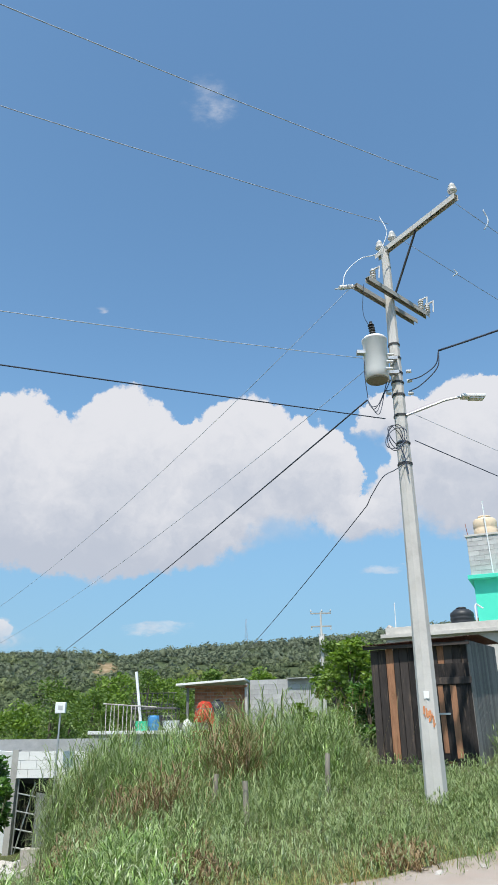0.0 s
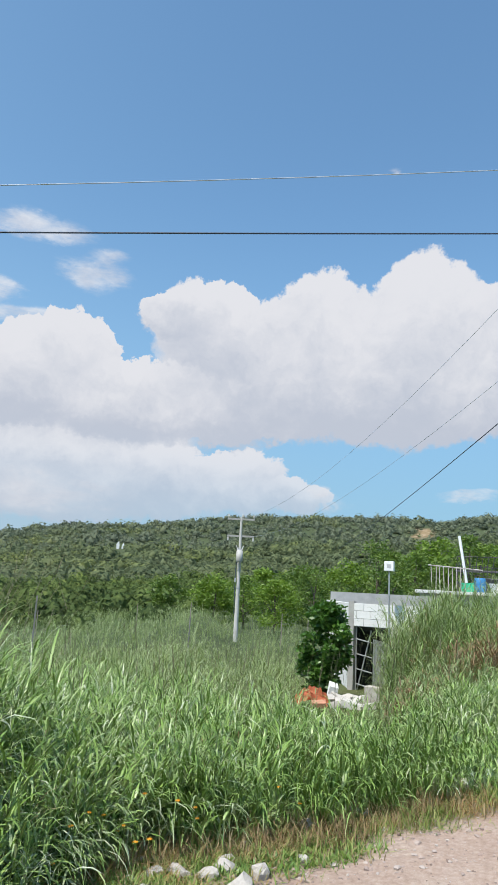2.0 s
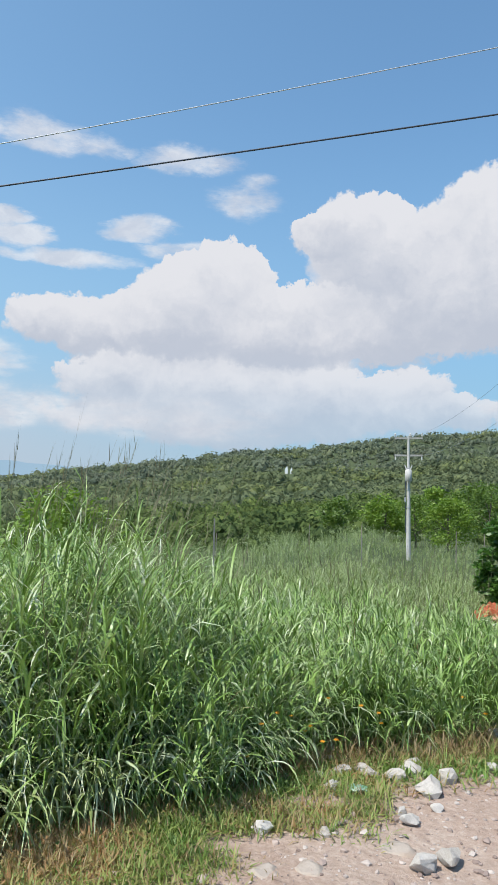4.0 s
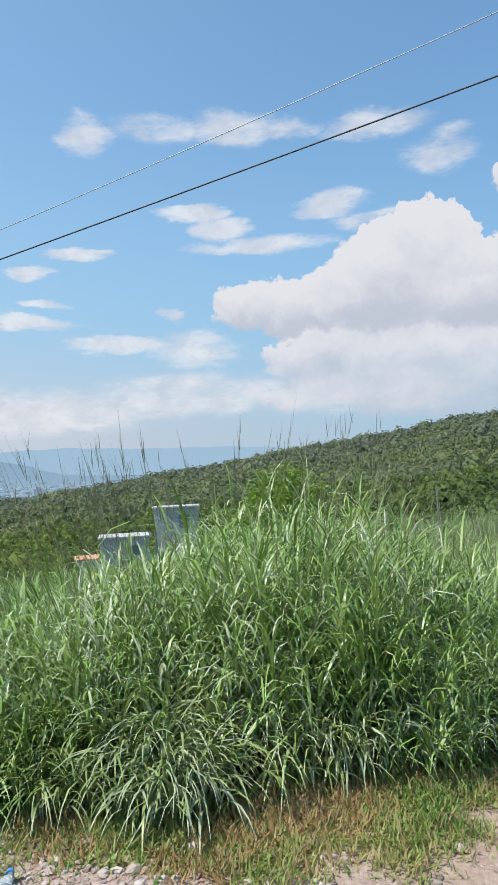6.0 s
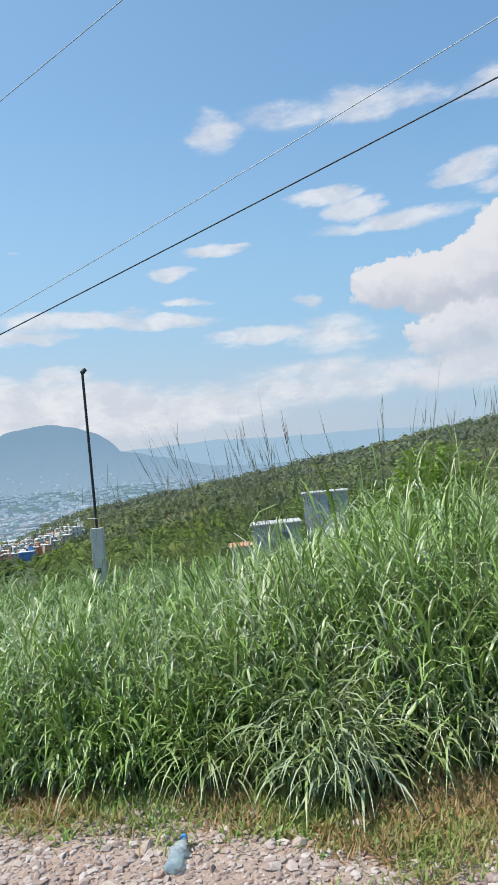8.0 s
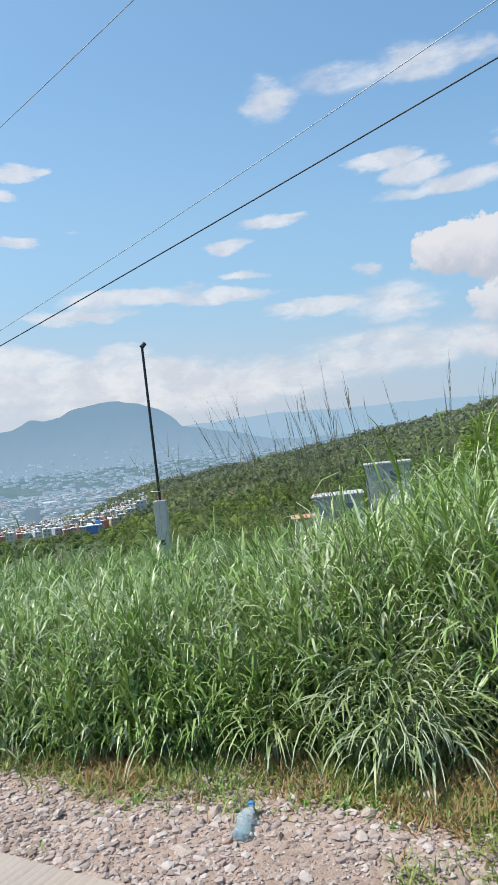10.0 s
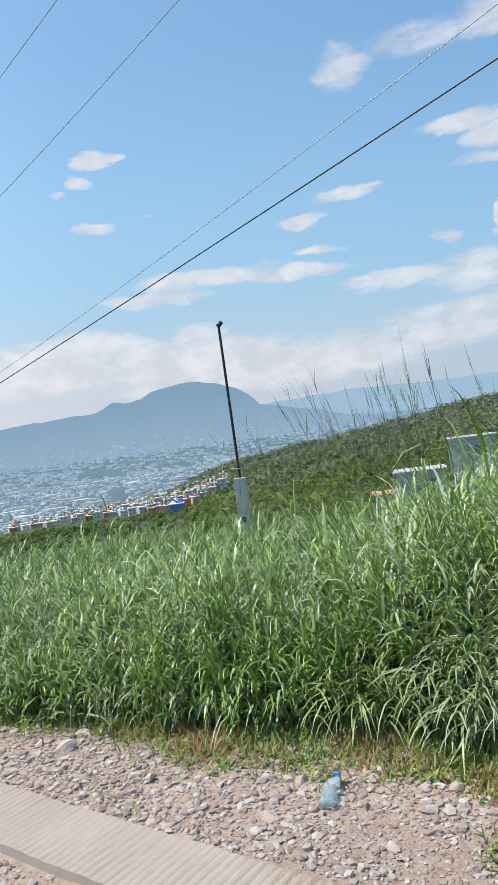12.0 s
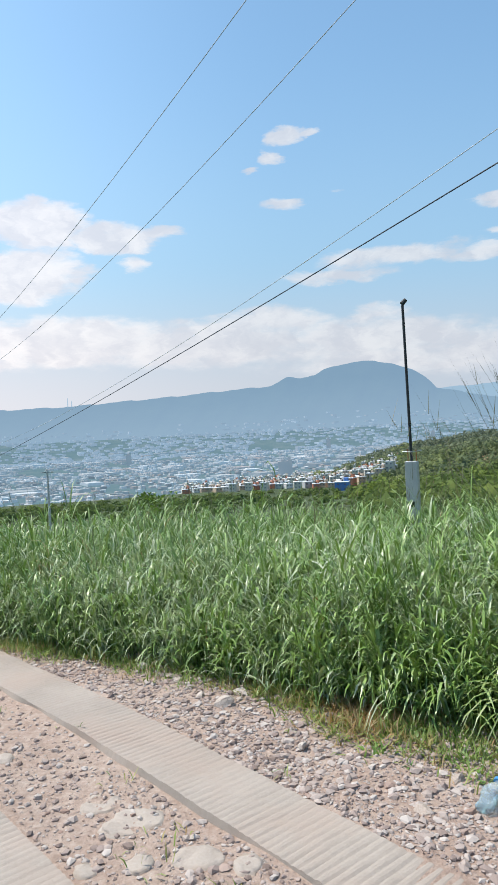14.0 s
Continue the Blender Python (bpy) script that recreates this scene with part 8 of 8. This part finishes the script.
for k, (x_, y_, s_) in enumerate(((-2.70, 3.90, 0.045), (-2.41, 4.10, 0.051), (-2.23, 3.92, 0.062), (-2.28, 3.77, 0.042), (-2.13, 3.66, 0.06), (-2.10, 4.00, 0.088), (-1.95, 4.07, 0.07), (-1.90, 4.24, 0.075), (-1.97, 4.40, 0.062),
                                  (-2.00, 4.72, 0.061), (-1.69, 4.01, 0.09), (-1.68, 4.27, 0.082), (-1.55, 3.78, 0.035), (-1.68, 3.62, 0.031), (-1.59, 3.53, 0.047), (-2.11, 2.96, 0.056), (-1.85, 3.13, 0.042), (-1.34, 3.16, 0.08), (-1.28, 3.29, 0.062),
                                  (-1.75, 5.33, 0.08), (-1.58, 5.96, 0.073), (-1.38, 6.01, 0.052), (-0.81, 6.58, 0.09), (-1.54, 4.64, 0.046))):
    ob = stone(math.degrees(math.atan2(-x_, y_)), math.hypot(x_, y_), s_ * 1.6, k % 4, "rough white limestone lump at the dirt's edge", "white stones at the dirt's edge")
    ob.location = (x_, y_, gz(x_, y_) + s_ * 0.25)
for k, (az_, r_, s_) in enumerate(((-14.6, 8.15, 0.13), (-15.8, 8.3, 0.10), (-16.6, 8.25, 0.08), (-17.6, 8.4, 0.12), (-13.2, 8.1, 0.07))):
    stone(az_, r_, s_, k % 4, "rough white limestone lump beside the slab path", "white stones by the slab path")
for k, (az_, r_, s_) in enumerate(((95.0, 4.17, 0.07), (96.6, 4.0, 0.09), (92.2, 4.0, 0.055), (100.2, 4.5, 0.07), (81.2, 2.85, 0.06), (88.0, 3.75, 0.05), (84.0, 3.6, 0.05), (72.0, 3.15, 0.06), (66.0, 3.05, 0.06), (61.0, 3.1, 0.07), (98.5, 4.15, 0.06), (90.5, 3.4, 0.045), (69.5, 3.3, 0.07), (78.5, 3.1, 0.055), (103.0, 4.9, 0.06), (47.0, 3.2, 0.035), (40.5, 3.15, 0.04), (52.0, 3.15, 0.03))):
    stone(az_, r_, s_, 4 + k % 4, "pinkish grey fieldstone lying in the gravel", "fieldstones in the gravel")
for k, (x_, y_, sx, sy) in enumerate(((-2.90, -0.67, 0.155, 0.125), (-3.06, -0.85, 0.105, 0.10), (-2.63, -0.38, 0.127, 0.10), (-2.63, -0.59, 0.072, 0.08), (-2.61, -0.78, 0.065, 0.07), (-2.57, -0.19, 0.07, 0.085), (-3.48, -1.44, 0.06, 0.075), (-1.52, 3.24, 0.1, 0.09), (-1.72, 2.77, 0.09, 0.08), (-1.85, 2.62, 0.09, 0.075))):
    g = random.Random(80 + k)
    bm = bmesh.new()
    ring = []
    for j in range(15):
        u = (j + g.uniform(-0.3, 0.3)) / 15 * math.tau
        f = g.uniform(0.82, 1.1)
        ring.append(bm.verts.new((math.cos(u) * sx * f, math.sin(u) * sy * f, 0.0)))
    face = bm.faces.new(ring)
    top = bmesh.ops.extrude_face_region(bm, geom=[face])["geom"]
    for v in [e for e in top if isinstance(e, bmesh.types.BMVert)]:
        v.co = Vector((v.co.x * g.uniform(0.84, 0.93), v.co.y * g.uniform(0.84, 0.93), g.uniform(0.034, 0.042)))
    bmesh.ops.bevel(bm, geom=[e for e in bm.edges if e.verts[0].co.z > 0.01 and e.verts[1].co.z > 0.01], offset=0.012, segments=2, affect="EDGES")
    bmesh.ops.triangulate(bm, faces=bm.faces[:])
    bmesh.ops.subdivide_edges(bm, edges=[e for e in bm.edges if e.calc_length() > 0.05], cuts=2, use_grid_fill=True)
    for v in bm.verts:
        if v.co.z > 0.015:
            v.co.z += 0.004 * noise.noise(v.co * 9 + Vector((k, 0, 0)))
    bmesh.ops.recalc_face_normals(bm, faces=bm.faces[:])
    ob = part("flat_stone", bm, M_FLAT_STONE, smooth=True)
    ob.location, ob.rotation_euler = (x_, y_, float(near_height(np.array([x_]), np.array([y_]))[0]) - 0.03), (0, 0, math.atan2(-x_, y_) + 0.4 * math.sin(k * 2.0))
    tagged(ob, "flat dusty stone bedded between the wheel strips", "stone", "flat stones in the road")


def glassy(name, colour, rough=0.08):
    m = bpy.data.materials.new(name)
    m.use_nodes = True
    b = m.node_tree.nodes["Principled BSDF"]
    b.inputs["Base Color"].default_value = (*colour, 1)
    b.inputs["Roughness"].default_value = rough
    b.inputs["Transmission Weight"].default_value = 0.78
    b.inputs["IOR"].default_value = 1.2
    return m


M_PET = glassy("bluish_clear_plastic", (0.78, 0.92, 0.97), 0.18)
M_BAG = material("thin_white_plastic", ((0.62, 0.66, 0.68), (0.8, 0.83, 0.85)), 0.35, 9, 50, 0.1, translucent=0.4)
M_BAG_GREEN = material("thin_green_plastic", ((0.05, 0.30, 0.14), (0.62, 0.72, 0.66)), 0.35, 9, 50, 0.1, translucent=0.3)
bot = thing("plastic_bottle", (-2.85, 0.71, 0.045), "crushed clear blue plastic water bottle on gravel", "bottle")
bot.matrix_world = Matrix.Translation((-2.85, 0.71, gz(-2.85, 0.71) + 0.035)) @ Matrix.Rotation(radians(58), 4, "Z") @ Matrix.Rotation(radians(-86), 4, "X") @ Matrix.Scale(1.02, 4)
bm = lathe([(0.026, 0), (0.033, 0.006), (0.034, 0.03), (0.031, 0.045), (0.034, 0.06), (0.031, 0.085), (0.034, 0.1), (0.033, 0.13), (0.027, 0.16), (0.014, 0.185), (0.0125, 0.2)], 20)
for v in bm.verts:
    v.co.y *= 0.72
    v.co.x += 0.006 * math.sin(v.co.z * 40)
part("body", bm, M_PET, bot, "", True)
part("cap", lathe([(0.0155, 0.2), (0.0155, 0.218), (0.013, 0.22)], 16), M_BLUE, bot, "blue screw cap")


def crumpled(az_, r_, size, mat, label, seed):
    bm = bmesh.new()
    bmesh.ops.create_icosphere(bm, subdivisions=3, radius=1.0)
    for v in bm.verts:
        n_ = noise.noise(v.co * 2.1 + Vector((seed, 0, 0))) * 0.5 + noise.noise(v.co * 5 + Vector((0, seed, 0))) * 0.3
        v.co = Vector((v.co.x * (1 + n_), v.co.y * (0.8 + n_), v.co.z * (0.5 + n_ * 0.6))) * size
    ob = part("plastic_bag", bm, mat)
    ob.location = at(az_, r_, size * 0.3)
    return tagged(ob, label, "litter", "litter in the verge")


for k, (az_, r_, s_) in enumerate(((14.9, 6.15, 0.06), (30.5, 5.05, 0.04), (6.5, 7.2, 0.06), (88.5, 4.05, 0.035), (104.0, 5.2, 0.035))):
    crumpled(az_, r_, s_, M_BAG, "crumpled white plastic bag in the weeds", k)
crumpled(28.4, 4.23, 0.055, M_BAG_GREEN, "crumpled green and white plastic bag among stones", 11)
crumpled(84.5, 3.95, 0.03, M_BAG_GREEN, "scrap of green plastic in the weeds", 12)

rnd = random.Random(23)
for k in range(18):
    az_ = rnd.choice((20, 28, 31, 33.5, 35, 36, 32, 33)) + rnd.uniform(-1.2, 1.2)
    h_ = rnd.uniform(0.15, 0.38)
    fl = thing("marigold", at(az_, float(edge_r(np.array([az_]))[0]) + rnd.uniform(-0.15, 0.4)), "orange marigold flower on a thin stem", "flower", "marigolds in the verge")
    tip = (rnd.uniform(-0.05, 0.05), rnd.uniform(-0.05, 0.05), h_)
    part("stem", cyl(bmesh.new(), (0, 0, -0.02), tip, 0.003, 0.002, 5), L_TREE, fl)
    head = bmesh.new()
    for j in range(9):
        u = j / 9 * math.tau
        vs = [head.verts.new((tip[0] + math.cos(u + q) * rr, tip[1] + math.sin(u + q) * rr, tip[2] + zz)) for q, rr, zz in ((0, 0.003, 0), (-0.35, 0.014, 0.009), (0, 0.019, 0.003), (0.35, 0.014, 0.009))]
        head.faces.new(vs)
    part("petals", head, M_FLOWER, fl)

# ---- far masts, streamers and the line below the field ----
def lattice(name, place, h, w, label):
    """A tapering lattice mast: four legs, girts and crossed braces."""
    mast_ob = thing(name, place, label, "mast")
    def leg(sx, sy, f):
        return Vector((sx * w * (1 - 0.75 * f) / 2, sy * w * (1 - 0.75 * f) / 2, h * f))
    t = max(0.05, w * 0.035)
    for sx in (-1, 1):
        for sy in (-1, 1):
            part("leg", cyl(bmesh.new(), leg(sx, sy, 0) - Vector((0, 0, 3)), leg(sx, sy, 1), t, t * 0.7, 5), M_LINE, mast_ob)
    for k in range(8):
        f0, f1 = k / 8, (k + 1) / 8
        for sy in (-1, 1):
            part("brace", cyl(bmesh.new(), leg(-1, sy, f0), leg(1, sy, f1), t * 0.5, sides=4), M_LINE, mast_ob)
            part("brace", cyl(bmesh.new(), leg(1, sy, f0), leg(-1, sy, f1), t * 0.5, sides=4), M_LINE, mast_ob)
    return mast_ob


lattice("radio_mast", at(-1.24, 800.0), 34.0, 4.2, "thin grey lattice radio mast on the hill's crest")
for az_, h_ in ((107.25, 42.0), (106.95, 26.0)):
    r_ = 4410
    zt = r_ * math.tan(radians(3.2))
    x_, y_ = -math.sin(radians(az_)) * r_, math.cos(radians(az_)) * r_
    ms = thing("radio_mast", (x_, y_, zt), "faint pale radio mast on the mountain ridge", "mast")
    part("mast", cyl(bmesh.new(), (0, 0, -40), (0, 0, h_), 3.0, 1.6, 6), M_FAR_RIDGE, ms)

for (az_, el_, r_), drop in (((-24.3, 38.6, 11.2), 0.46), ((-20.9, 34.8, 12.2), 0.16)):
    p = Vector((-math.sin(radians(az_)) * r_ + 0.25, math.cos(radians(az_)) * r_ - 0.24, 1.72 + r_ * math.tan(radians(el_))))
    line = curved([p, p + Vector((0.06, 0.02, -drop * 0.35)), p + Vector((0.04, -0.02, -drop * 0.7)), p + Vector((-0.04, 0.0, -drop))])
    tagged(part("plastic_streamer", tube(line, 0.012, 5), M_BAG, smooth=True), "white plastic strip caught on a wire", "litter", "plastic strips on the wires")

# a lower line of poles beyond the falling field
lp = at(109.4, 70.0)
low_pole = thing("utility_pole", lp, "distant grey utility pole below the field", "utility pole", turn=110)
lz = 1.6 + 70 * math.tan(radians(-1.9)) - lp[2]
part("shaft", octagon(bmesh.new(), -0.4, lz, 0.15, 0.09), M_POLE, low_pole)
part("crossarm", boxes(((-0.6, -0.05, lz - 0.3), (0.6, 0.05, lz - 0.2))), M_STEEL, low_pole)
for e0, e1 in ((0.03, -2.75), (-2.42, -4.6)):
    q0 = Vector((*at(113.2, 62.0)[:2], 1.6 + 62 * math.tan(radians(e0))))
    q1 = Vector((*at(103.5, 78.0)[:2], 1.6 + 78 * math.tan(radians(e1))))
    wire("overhead_wire", span(q0 + (q0 - q1) * 2.0, q1, 0.5), 0.016, M_LINE, "thin grey wire of the line below the field")
